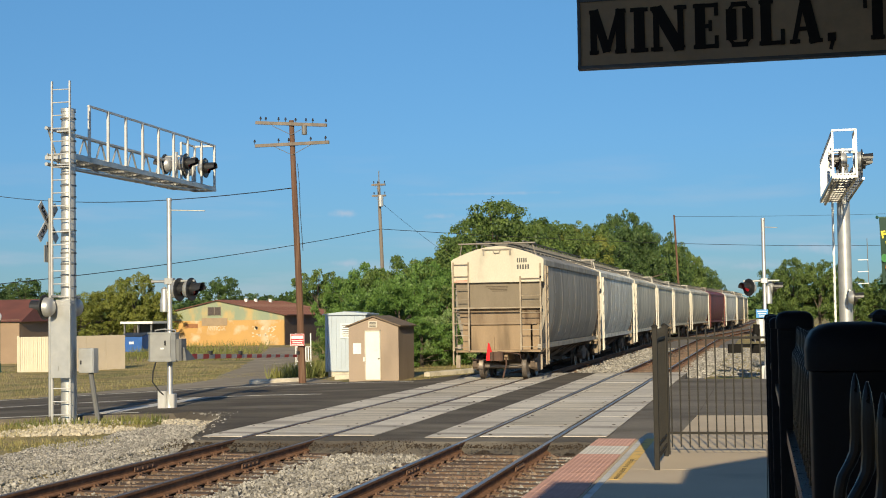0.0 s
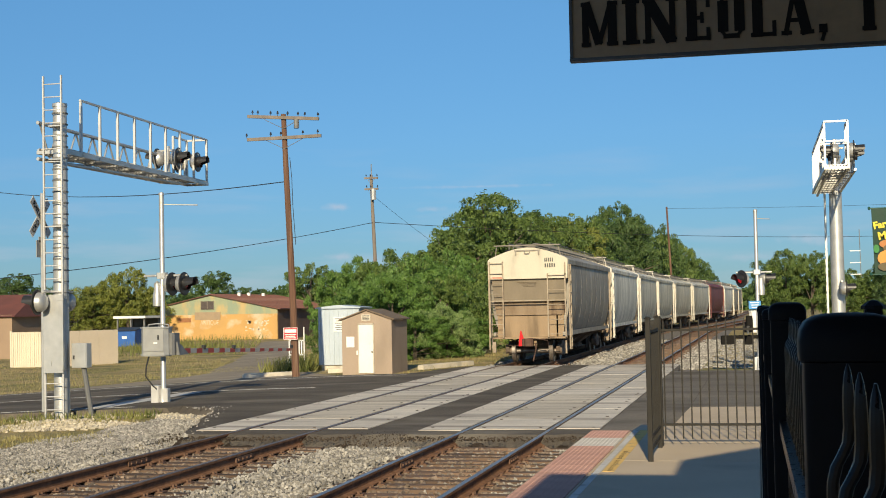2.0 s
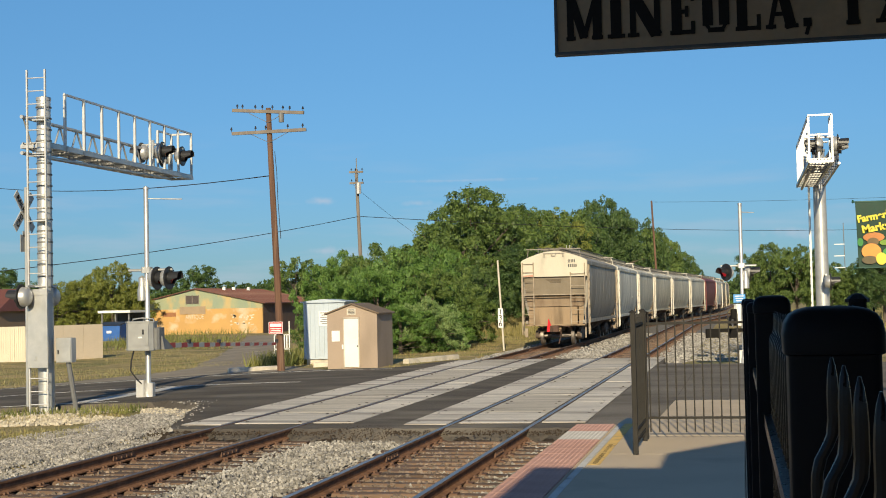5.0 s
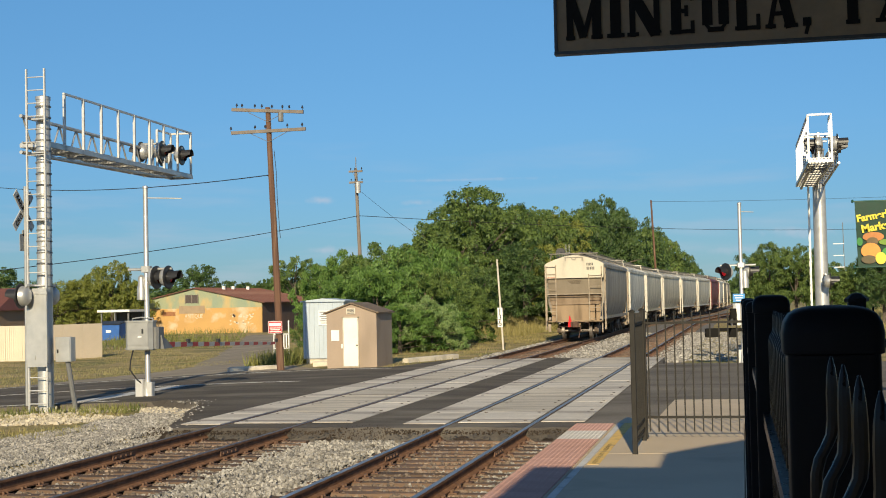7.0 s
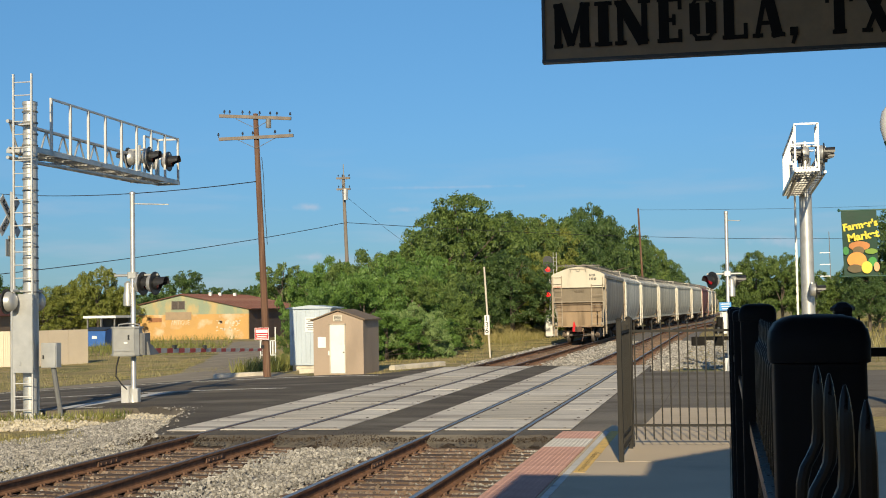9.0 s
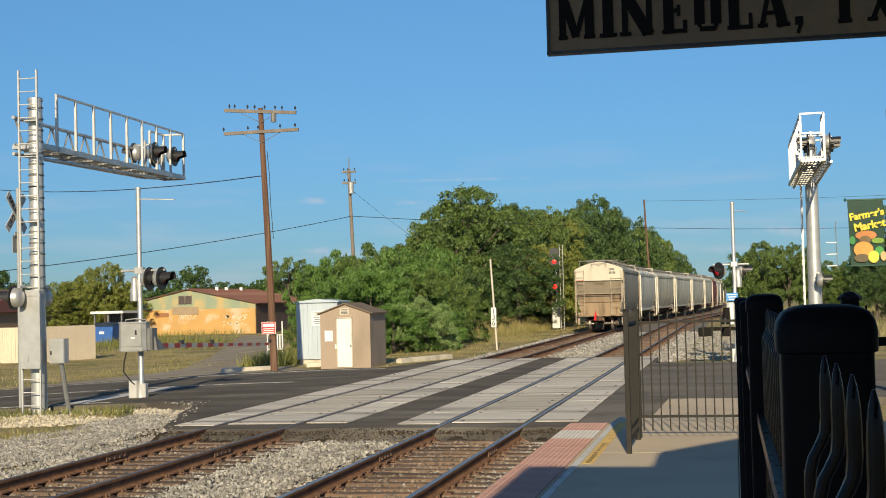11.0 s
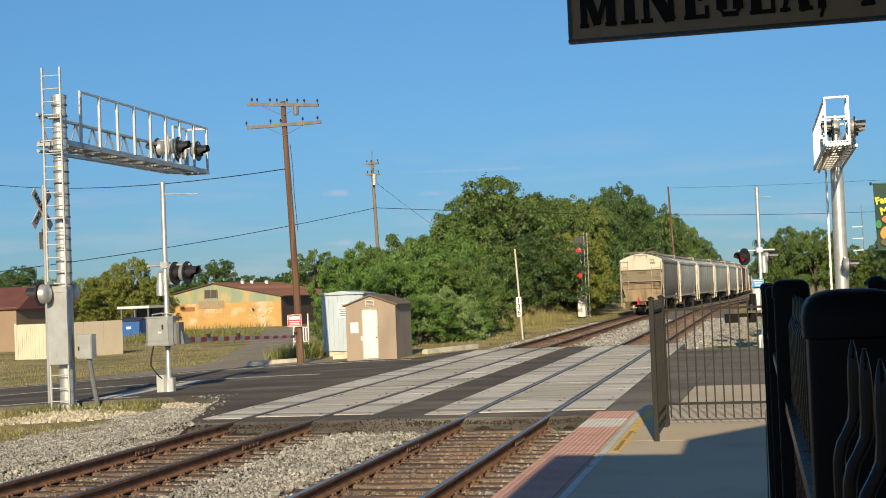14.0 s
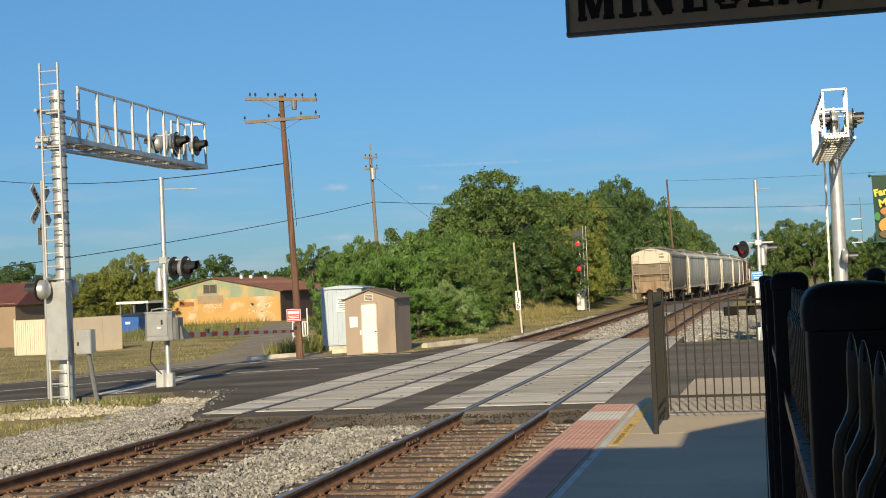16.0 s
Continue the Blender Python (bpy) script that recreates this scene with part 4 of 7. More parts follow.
    def ladders(bm, y, flip):
        ladder(bm, -1.50, -0.98, y, 0.98, 3.95, 8)
        ladder(bm, 0.78, 1.46, y, 0.98, 3.45, 5)
        box(bm, (1.46, y, 3.62), (0.05, 0.05, 0.5))
        rod(bm, (-1.52, y, 2.40), (1.5, y, 2.40), 0.026)
        box(bm, (-1.36, y, 0.62), (0.14, 0.06, 0.42))
        box(bm, (1.46, y, 0.6), (0.06, 0.06, 0.5))

    def side_ladders(bm):
        for yy in (0, 0.5):
            box(bm, (0, yy, 2.15), (0.05, 0.05, 3.3))
        for i in range(8):
            rod(bm, (0.025, 0, 0.6 + i * 0.42), (0.025, 0.5, 0.6 + i * 0.42), 0.013, seg=6)

    def coupler(bm):
        box(bm, (0, -0.05, 0.80), (0.30, 0.7, 0.26), bev=0.03)
        box(bm, (0.05, -0.42, 0.80), (0.34, 0.22, 0.30), bev=0.06)
        box(bm, (-0.13, -0.54, 0.80), (0.10, 0.16, 0.28), bev=0.03)
        pipe(bm, [(0.25, 0.0, 0.76), (0.30, -0.2, 0.55), (0.24, -0.3, 0.25), (0.20, -0.3, 0.08)], 0.03)
        pipe(bm, [(0.0, -0.2, 0.95), (0.4, -0.16, 0.92), (0.75, -0.1, 0.86), (0.75, 0.0, 0.7)], 0.016)
        pipe(bm, [(-0.9, -0.05, 0.72), (-0.6, -0.15, 0.66), (-0.2, -0.2, 0.72)], 0.012)

    def bracket(bm):
        box(bm, (0, -0.03, 4.36), (1.0, 0.05, 0.04))
        for x in (-0.45, 0.45):
            box(bm, (x, -0.03, 4.28), (0.05, 0.06, 0.2))
        pipe(bm, [(-0.12, -0.05, 4.34), (-0.08, -0.07, 4.24), (0.08, -0.07, 4.24), (0.12, -0.05, 4.34)], 0.015)

    def brake(bm):
        rod(bm, (-1.0, 0.75, 1.15), (-1.0, 1.35, 1.15), 0.14, seg=10)
        box(bm, (-1.1, 1.0, 1.0), (0.3, 0.6, 0.05))

    for key, fn in dict(body=body, end_cap=end_cap, slope_sheet=slope, lower_sheet=lower, stained_band=band, sill=sill, side_sill=side_sill, discharge_hopper=hoppers, brace=braces, roof_walkway=walkway, end_platform=end_platform,
                        hatch=hatches, side_ladder=side_ladders, coupler=coupler, lifting_bracket=bracket, brake_reservoir=brake).items():
        HOPPER[key] = made(fn, key == "body")
    HOPPER["end_ladder"] = made(lambda bm: ladders(bm, -0.04, False))


hopper_meshes()


def rib_shape(bm):
    """A thin seam that follows the side sheet."""
    pr = [p for p in SIDE[:7]]
    hull(bm, [[(x - 0.01, -0.035, z), (x + 0.004, -0.025, z), (x + 0.004, 0.025, z), (x - 0.01, 0.035, z)] for x, z in pr])


RIBS = {}


def paint(me, material):
    c = me.copy()
    c.materials.clear()
    c.materials.append(material)
    return c


def car_mats(name, side, dark, top, low):
    return dict(
        side=mat(name + "_side", side, dark, 0.9, 0.6, fine=3.5, stretch=(1, 1.0, 0.10), stain=tuple(v * 0.62 for v in side), stain_scale=1.1, stain_from=0.52, grain_amp=0.42),
        top=mat(name + "_end", top, tuple(v * 0.88 for v in top), 1.2, 0.6, stretch=(1, 1, 0.4), stain=tuple(v * 0.66 for v in top), stain_scale=1.3, stain_from=0.57),
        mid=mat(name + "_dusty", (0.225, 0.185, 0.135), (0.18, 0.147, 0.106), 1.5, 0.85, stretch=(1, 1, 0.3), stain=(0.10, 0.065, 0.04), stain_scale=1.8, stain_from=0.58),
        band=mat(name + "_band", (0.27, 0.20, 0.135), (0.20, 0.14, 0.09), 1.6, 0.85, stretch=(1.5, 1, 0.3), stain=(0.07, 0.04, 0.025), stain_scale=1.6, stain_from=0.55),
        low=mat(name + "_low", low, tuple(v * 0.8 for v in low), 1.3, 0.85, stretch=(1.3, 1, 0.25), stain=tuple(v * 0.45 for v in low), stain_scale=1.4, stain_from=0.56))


GREYS = car_mats("grey_car", (0.33, 0.295, 0.245), (0.25, 0.225, 0.19), (0.56, 0.505, 0.40), (0.32, 0.228, 0.142))
PALES = car_mats("pale_car", (0.70, 0.68, 0.60), (0.50, 0.485, 0.43), (0.66, 0.62, 0.54), (0.36, 0.28, 0.20))
DUSTS = car_mats("dusty_car", (0.62, 0.585, 0.48), (0.47, 0.44, 0.36), (0.62, 0.58, 0.50), (0.36, 0.28, 0.20))
MAROON = car_mats("maroon_car", (0.17, 0.035, 0.03), (0.13, 0.03, 0.028), (0.18, 0.04, 0.035), (0.15, 0.06, 0.045))
LADDER_GREY = mat("ladder_grey", (0.30, 0.27, 0.23), (0.22, 0.19, 0.16), 4, 0.7)
LADDER_TAN = mat("ladder_tan", (0.38, 0.315, 0.235), (0.25, 0.195, 0.14), 4, 0.75)
WALK_STEEL = mat("walkway_steel", (0.16, 0.155, 0.145), (0.11, 0.105, 0.10), 5, 0.7, 0.3)
CARS, AXLES = [], []


def rib_for(material):
    if material.name not in RIBS:
        RIBS[material.name] = made(rib_shape)
        RIBS[material.name].materials.append(material)
    return RIBS[material.name]



def hopper_car(mats, label, first=False):
    car = thing("hopper_car", pose(FAR_C, 50, 0), label, "rail car", "cars of the freight train")
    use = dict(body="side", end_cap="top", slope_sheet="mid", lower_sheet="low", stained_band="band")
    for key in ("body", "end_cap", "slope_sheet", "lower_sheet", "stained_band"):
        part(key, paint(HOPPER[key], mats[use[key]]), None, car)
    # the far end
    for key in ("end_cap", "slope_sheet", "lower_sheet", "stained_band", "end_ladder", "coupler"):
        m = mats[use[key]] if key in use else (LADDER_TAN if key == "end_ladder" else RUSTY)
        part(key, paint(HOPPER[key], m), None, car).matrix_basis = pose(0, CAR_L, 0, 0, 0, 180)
    for key, m in (("sill", mats["low"]), ("discharge_hopper", GRIME), ("roof_walkway", WALK_STEEL), ("hatch", LADDER_GREY),
                   ("end_ladder", LADDER_TAN), ("coupler", RUSTY), ("lifting_bracket", LADDER_GREY), ("brake_reservoir", GRIME)):
        part(key, paint(HOPPER[key], m), None, car)
    for y, turn in ((0, 0), (CAR_L, 180)):
        part("end_platform", paint(HOPPER["end_platform"], LADDER_GREY if first else mats["top"]), None, car).matrix_basis = pose(0, y, 0, 0, 0, turn)
    for s in (-1, 1):
        part("side_sill", paint(HOPPER["side_sill"], mats["side"]), None, car).matrix_basis = pose(s * 1.36, 0, 0)
        for k in range(9):
            part("brace", HOPPER["brace"], GRIME, car).matrix_basis = pose(0, 2.2 + k * 1.45, 0, 0, 0, 0 if s > 0 else 180)
        for y in (0.25, CAR_L - 0.75):
            part("side_ladder", paint(HOPPER["side_ladder"], LADDER_TAN if first else mats["top"]), None, car).matrix_basis = pose(s * 1.585, y, 0)
        for k in range(9):
            part("side_rib", rib_for(mats["side"]), None, car).matrix_basis = pose(0, 0.9 + k * (CAR_L - 1.8) / 8, 0, 0, 0, 0 if s > 0 else 180)
    for y in (2.0, CAR_L - 2.0):
        tk = part("truck", TRUCK, GRIME, car)
        tk.matrix_basis = pose(0, y, 0)
        for d in (-0.87, 0.87):
            w = part("wheelset", WHEELS, WHEEL_STEEL, car)
            w.matrix_basis = pose(0, y + d, 0.43)
            AXLES.append((w, y + d))
    if first:
        bm = bmesh.new()
        for x0, z, w, h in ((0.66, 3.98, 0.36, 0.15), (0.66, 3.76, 0.44, 0.15)):
            n = 5 if w > 0.35 else 4
            for i in range(n):
                box(bm, (x0 + (i + 0.5) * w / n, -0.006, z), (w / n * 0.62, 0.008, h))
        part("marking", bm, mat("marking_grey", (0.09, 0.09, 0.085), rough=0.7), car, "dark unreadable markings")
        bm = bmesh.new()
        for i in range(4):
            box(bm, (-0.05 + 0.03 * i, 0.165 + 0.009 * i, 3.12 - 0.05 * i), (0.75 - 0.08 * i, 0.006, 0.022))
        part("marking", bm, mat("stencil_brown", (0.10, 0.075, 0.05), rough=0.8), car, "small unreadable stencilling")
        bm = bmesh.new()
        box(bm, (-1.2, -0.004, 3.33), (0.42, 0.008, 0.02))
        box(bm, (-1.22, -0.004, 3.29), (0.5, 0.008, 0.02))
        part("marking", bm, mat("stencil_red", (0.5, 0.12, 0.07), rough=0.7), car, "small faded red lettering")
        # flag on the last coupler
        bm = bmesh.new()
        hull(bm, [[(-0.34, -0.42, 0.66), (-0.16, -0.44, 0.66), (-0.10, -0.40, 0.72), (-0.22, -0.39, 0.70)],
                  [(-0.33, -0.40, 0.86), (-0.14, -0.46, 0.88), (-0.12, -0.41, 0.9), (-0.22, -0.37, 0.88)],
                  [(-0.27, -0.40, 1.25), (-0.24, -0.41, 1.25), (-0.235, -0.40, 1.26), (-0.25, -0.39, 1.26)]])
        part("flag", bm, mat("flag_red", (0.72, 0.015, 0.02), (0.6, 0.012, 0.018), 9, 0.6), car, "bright red marker flag", True)
        bm = bmesh.new()
        rod(bm, (-0.25, -0.36, 0.7), (-0.25, -0.36, 1.28), 0.012, seg=6)
        part("flag_staff", bm, LADDER_GREY, car)
    CARS.append(car)


for i, (m, lab) in enumerate(((GREYS, "grey covered hopper car with a dust-stained end and red flag"),) + ((PALES, "pale grey covered hopper car streaked with dirt"),)
                             + ((DUSTS, "dusty light grey covered hopper car"),) * 4 + ((MAROON, "maroon covered hopper car"), (PALES, "white covered hopper car"))
                             + ((GREYS, "dark grey covered hopper car"),) * 2):
    hopper_car(m, lab, i == 0)


def train_at(t):
    """Where the rear end of the last car stands along the track."""
    return 46.2 + 3.86 * t + 0.0295 * t * t


# ---- crossing signals ----
def light_unit(bm, c, face, r=0.30, hood=True):
    """A round dark backplate with a hooded lamp; face: +1 or -1 along x."""
    m = pose(0, 0, 0, 0, 90 * face, 0)
    lathe(bm, c, [(r, -0.012), (r, 0.012), (r - 0.02, 0.02)], 20, m)
    if hood:
        pts = []
        for ring, (d, rr) in enumerate(((0.0, 0.16), (0.30, 0.17))):
            pts.append([Vector(c) + Vector((face * (0.02 + d * (1 if math.sin(k) > -0.2 else 0.3)), rr * math.cos(k), rr * math.sin(k))) for k in (2 * math.pi * i / 16 for i in range(16))])
        hull(bm, pts, True, False)


def lamp_pair(parent, x, y, z, face, yaw=0.0, lens=None):
    """A crossing lamp; face: +1 or -1 along x, turned by yaw degrees."""
    at_ = pose(x, y, z, 0, 0, yaw)
    bm = bmesh.new()
    light_unit(bm, (0, 0, 0), face)
    plate = part("backplate", bm, BLACK, parent, "black round backplate with a hood")
    plate.matrix_basis = at_
    bm = bmesh.new()
    m = pose(0, 0, 0, 0, 90 * face, 0)
    lathe(bm, (0, 0, 0), [(0.145, 0.02), (0.14, 0.05), (0.09, 0.075), (0.01, 0.085)], 16, m)
    part("lens", bm, lens or LENS_OFF, plate, "dark red lens", True)
    bm = bmesh.new()
    lathe(bm, (0, 0, 0), [(0.10, -0.22), (0.17, -0.20), (0.22, -0.14), (0.235, -0.03), (0.1, -0.016)], 16, m)
    part("housing", bm, GALV, plate, "pale metal lamp housing", True)


def gantry(m, label, wx=-0.62, thick=1.0):
    """A cantilever signal: its post at the origin, the arm along its own +y."""
    g = thing("cantilever_signal", m, label, "railway signal", "crossing signals")
    bm = bmesh.new()
    lathe(bm, (0, 0, 0), [(r * thick, h) for r, h in ((0.30, 0), (0.30, 0.05), (0.19, 0.06), (0.18, 3.5), (0.165, 7.5), (0.18, 7.5), (0.18, 7.58), (0.02, 7.62))], 18)
    part("post", bm, GALV, g, "", True)
    for i in range(17):
        bm = bmesh.new()
        lathe(bm, (0, 0, 3.0 + i * 0.27), [(r * thick, h) for r, h in ((0.175, 0), (0.190, 0.004), (0.190, 0.035), (0.175, 0.04))], 18)
        if thick < 1.1:
            part("band", bm, GALV_DARK, g)
        else:
            bm.free()
    bm = bmesh.new()
    for k in range(8):
        a = k * math.pi / 4
        rod(bm, (0.25 * math.cos(a), 0.25 * math.sin(a), -0.05), (0.25 * math.cos(a), 0.25 * math.sin(a), 0.16), 0.018, seg=6)
    box(bm, (0, 0, -0.14), (0.8, 0.8, 0.28))
    part("footing", bm, KERB, g)
    # ladder
    bm = bmesh.new()
    lx = 0.0
    if wx < 0:
        for x in (lx - 0.23, lx + 0.23):
            box(bm, (x, -0.38, 4.1), (0.035, 0.055, 8.2))
        for i in range(26):
            rod(bm, (lx - 0.23, -0.38, 0.25 + i * 0.31), (lx + 0.23, -0.38, 0.25 + i * 0.31), 0.014, seg=6)
    else:
        for y in (-0.03, 0.43):
            box(bm, (0.38, y, 3.3), (0.055, 0.035, 6.6))
        for i in range(21):
            rod(bm, (0.38, -0.03, 0.25 + i * 0.31), (0.38, 0.43, 0.25 + i * 0.31), 0.014, seg=6)
    part("ladder", bm, ALU, g, "pale aluminium ladder")
    for z in (1.2, 2.9, 4.6, 6.2, 7.0) if wx < 0 else ():
        bm = bmesh.new()
        box(bm, (0.06, -0.28, z), (0.34, 0.2, 0.03))
        part("ladder_bracket", bm, GALV, g)
    if wx < 0:
        bm = bmesh.new()
        box(bm, (lx + 0.02, -0.45, 2.05), (0.50, 0.04, 1.85))
        box(bm, (lx + 0.02, -0.47, 2.85), (0.54, 0.03, 0.04))
        box(bm, (lx - 0.05, -0.475, 1.35), (0.06, 0.03, 0.10))
        for z in (1.2, 1.7, 2.2, 2.7):
            for x in (lx - 0.2, lx + 0.24):
                box(bm, (x, -0.475, z), (0.025, 0.012, 0.025))
        part("ladder_guard", bm, GALV, g, "flat galvanised ladder guard")
    # the walkway and its truss
    A0, A1, Z = 0.1, 9.7, 6.52 if wx < 0 else 6.36
    for k in range(10):
        bm = bmesh.new()
        y0 = A0 + k * (A1 - A0) / 10
        y1 = y0 + (A1 - A0) / 10 - 0.02
        for i in range(7):
            box(bm, (wx + 0.02 + i * 0.1, (y0 + y1) / 2, Z), (0.02, y1 - y0, 0.04))
        for i in range(5):
            box(bm, (wx + 0.32, y0 + (i + 0.5) * (y1 - y0) / 5, Z), (0.64, 0.03, 0.03))
        part("grating", bm, GALV, g)
    bm = bmesh.new()
    for x in (wx, wx + 0.66):
        box(bm, (x, (A0 + A1) / 2, Z - 0.07), (0.06, A1 - A0, 0.12))
    for i in range(11):
        box(bm, (wx + 0.33, A0 + i * (A1 - A0) / 10, Z - 0.09), (0.72, 0.06, 0.08))
    part("walkway_frame", bm, GALV, g)
    bm = bmesh.new()
    for x in (wx + 0.04 if wx < 0 else -0.18,):
        rod(bm, (x, 0, 7.15), (x, 7.8, 7.13), 0.045)
        rod(bm, (x, 0, 6.27), (x, 8.0, 6.35), 0.045)
        rod(bm, (wx + 0.5, 0, 6.17), (wx + 0.5, 8.0, 6.31), 0.045)
        for i in range(8):
            y = 0.1 + i * 0.97
            rod(bm, (x, y, 7.15), (x, y + 0.5, 6.35), 0.025, seg=6)
            rod(bm, (x, y + 0.5, 6.35), (x, y + 0.97, 7.15), 0.025, seg=6)
            rod(bm, (x, y + 0.5, 6.3), (wx + 0.5, y + 0.9, 6.27), 0.02, seg=6)
    part("truss", bm, GALV, g)
    bm = bmesh.new()
    for x in (wx + 0.66,):
        box(bm, (x, 5.35, Z + 1.28), (0.05, 8.7, 0.05))
        for i in range(9):
            y = 1.05 + i * 1.075
            box(bm, (x, y, Z + 0.62), (0.06, 0.065, 1.34))
    box(bm, (wx + 0.33, A1, Z + 1.28), (0.66, 0.06, 0.055))
    box(bm, (wx + 0.33, A1, Z + 0.70), (0.66, 0.05, 0.05))
    box(bm, (wx, A1, Z + 0.62), (0.06, 0.06, 1.34))
    box(bm, (wx, A1 - 1.1, Z + 0.62), (0.06, 0.06, 1.34))
    box(bm, (wx, A1 - 0.55, Z + 1.28), (0.05, 1.1, 0.05))
    part("handrail", bm, ALU, g, "pale aluminium handrail")
    # lamps on the arm
    bm = bmesh.new()
    rod(bm, (wx + 0.33, 7.4, Z), (wx + 0.33, 7.4, Z + 0.85), 0.06)
    rod(bm, (wx + 0.0, 7.4, Z + 0.72), (wx + 0.7, 7.4, Z + 0.72), 0.035)
    part("lamp_bracket", bm, GALV, g)
    bm = bmesh.new()
    rod(bm, (wx + 0.33, 8.75, Z), (wx + 0.33, 8.75, Z + 0.85), 0.06)
    rod(bm, (wx - 0.1, 8.75, Z + 0.72), (wx + 0.75, 8.75, Z + 0.72), 0.035)
    part("lamp_bracket", bm, GALV, g)
    for x, y, f in ((0.0, 7.4, -1), (0.08, 8.75, -1), (0.66, 7.4, 1), (0.72, 8.75, 1)):
        lamp_pair(g, wx + x - (0.30 if wx > 0 else 0.0), y, Z + 0.50, f)
    # lamps and boards on the post
    bm = bmesh.new()
    rod(bm, (-0.1, -0.75, 3.05), (-0.1, 0.75, 3.05), 0.035)
    part("lamp_arm", bm, GALV, g)
    for y in (-0.72, 0.72):
        lamp_pair(g, -0.25, y, 2.8, -1)
    return g


def crossbuck(m):
    cb = thing("crossbuck", m, "white crossbuck sign with black lettering, weathered", "road sign")
    bm = bmesh.new()
    rod(bm, (0.05, 0, -4.8), (0.05, 0, 0.6), 0.05)
    part("post", bm, GALV, cb)
    for ang, words in ((45, "CROSSING"), (-45, "RAILROAD")):
        bm = bmesh.new()
        box(bm, (0, 0, 0), (0.02, 1.22, 0.22), pose(0, 0, 0, ang, 0, 0))
        blade = part("blade", bm, mat("crossbuck_grey", (0.45, 0.46, 0.47), (0.38, 0.39, 0.4), 4, 0.6), cb)
        blade.matrix_basis = pose(-0.02 if ang > 0 else 0.0, 0, 0)
        me = letters(words, 0.19)
        me.transform(pose(0, 0, 0, 0, 0, 90) @ Matrix.Translation((-0.52, 0, -0.065)))
        me.transform(pose(0.016, 0, 0, ang, 0, 0))
        part("writing", me, INK, blade)
    bm = bmesh.new()
    box(bm, (0, 0, -0.78), (0.02, 0.42, 0.42))
    box(bm, (0, 0, -0.55), (0.02, 0.18, 0.14))
    part("track_board", bm, mat("board_grey", (0.25, 0.26, 0.27), rough=0.6), cb, "grey back of the number board")
    return cb


GX, GY = -16.29, 30.9
gantry(pose(GX, GY, gz(GX, GY), 0, 0, 1.2), "galvanised cantilever crossing signal with ladder and walkway arm")
gr = gantry(pose(2.83, 52.3, -0.2, 0, 0, 180), "galvanised cantilever crossing signal over the road beside the far lot", 0.12, 1.32)
for k in range(3):
    bm = bmesh.new()
    z = 3.3 + 0.42 * k
    box(bm, (-0.62, 0.1, z), (0.36, 0.03, 0.03))
    part("antenna_bracket", bm, ALU, gr)
bm = bmesh.new()
rod(bm, (-0.8, 0.1, 3.2), (-0.78, 0.1, 4.9), 0.014, seg=6)
part("antenna", bm, GALV_DARK, gr)
crossbuck(pose(-17.2, 31.6, 4.62))


def control_box():
    b = thing("control_box", pose(-15.75, 30.95, gz(-15.75, 30.95)), "grey metal control box on a leaning pipe post", "electrical box")
    bm = bmesh.new()
    rod(bm, (0.17, 0.1, -0.1), (0.0, 0, 1.25), 0.06)
    part("post", bm, GALV_DARK, b)
    bm = bmesh.new()
    box(bm, (-0.05, 0, 1.5), (0.40, 0.26, 0.58), bev=0.015)
    part("case", bm, GALV, b)
    bm = bmesh.new()
    box(bm, (-0.05, -0.14, 1.5), (0.36, 0.02, 0.54))
    d = part("door", bm, GALV, b)
    bm = bmesh.new()
    box(bm, (-0.17, -0.16, 1.46), (0.03, 0.03, 0.09))
    part("latch", bm, BLACK, d)


control_box()


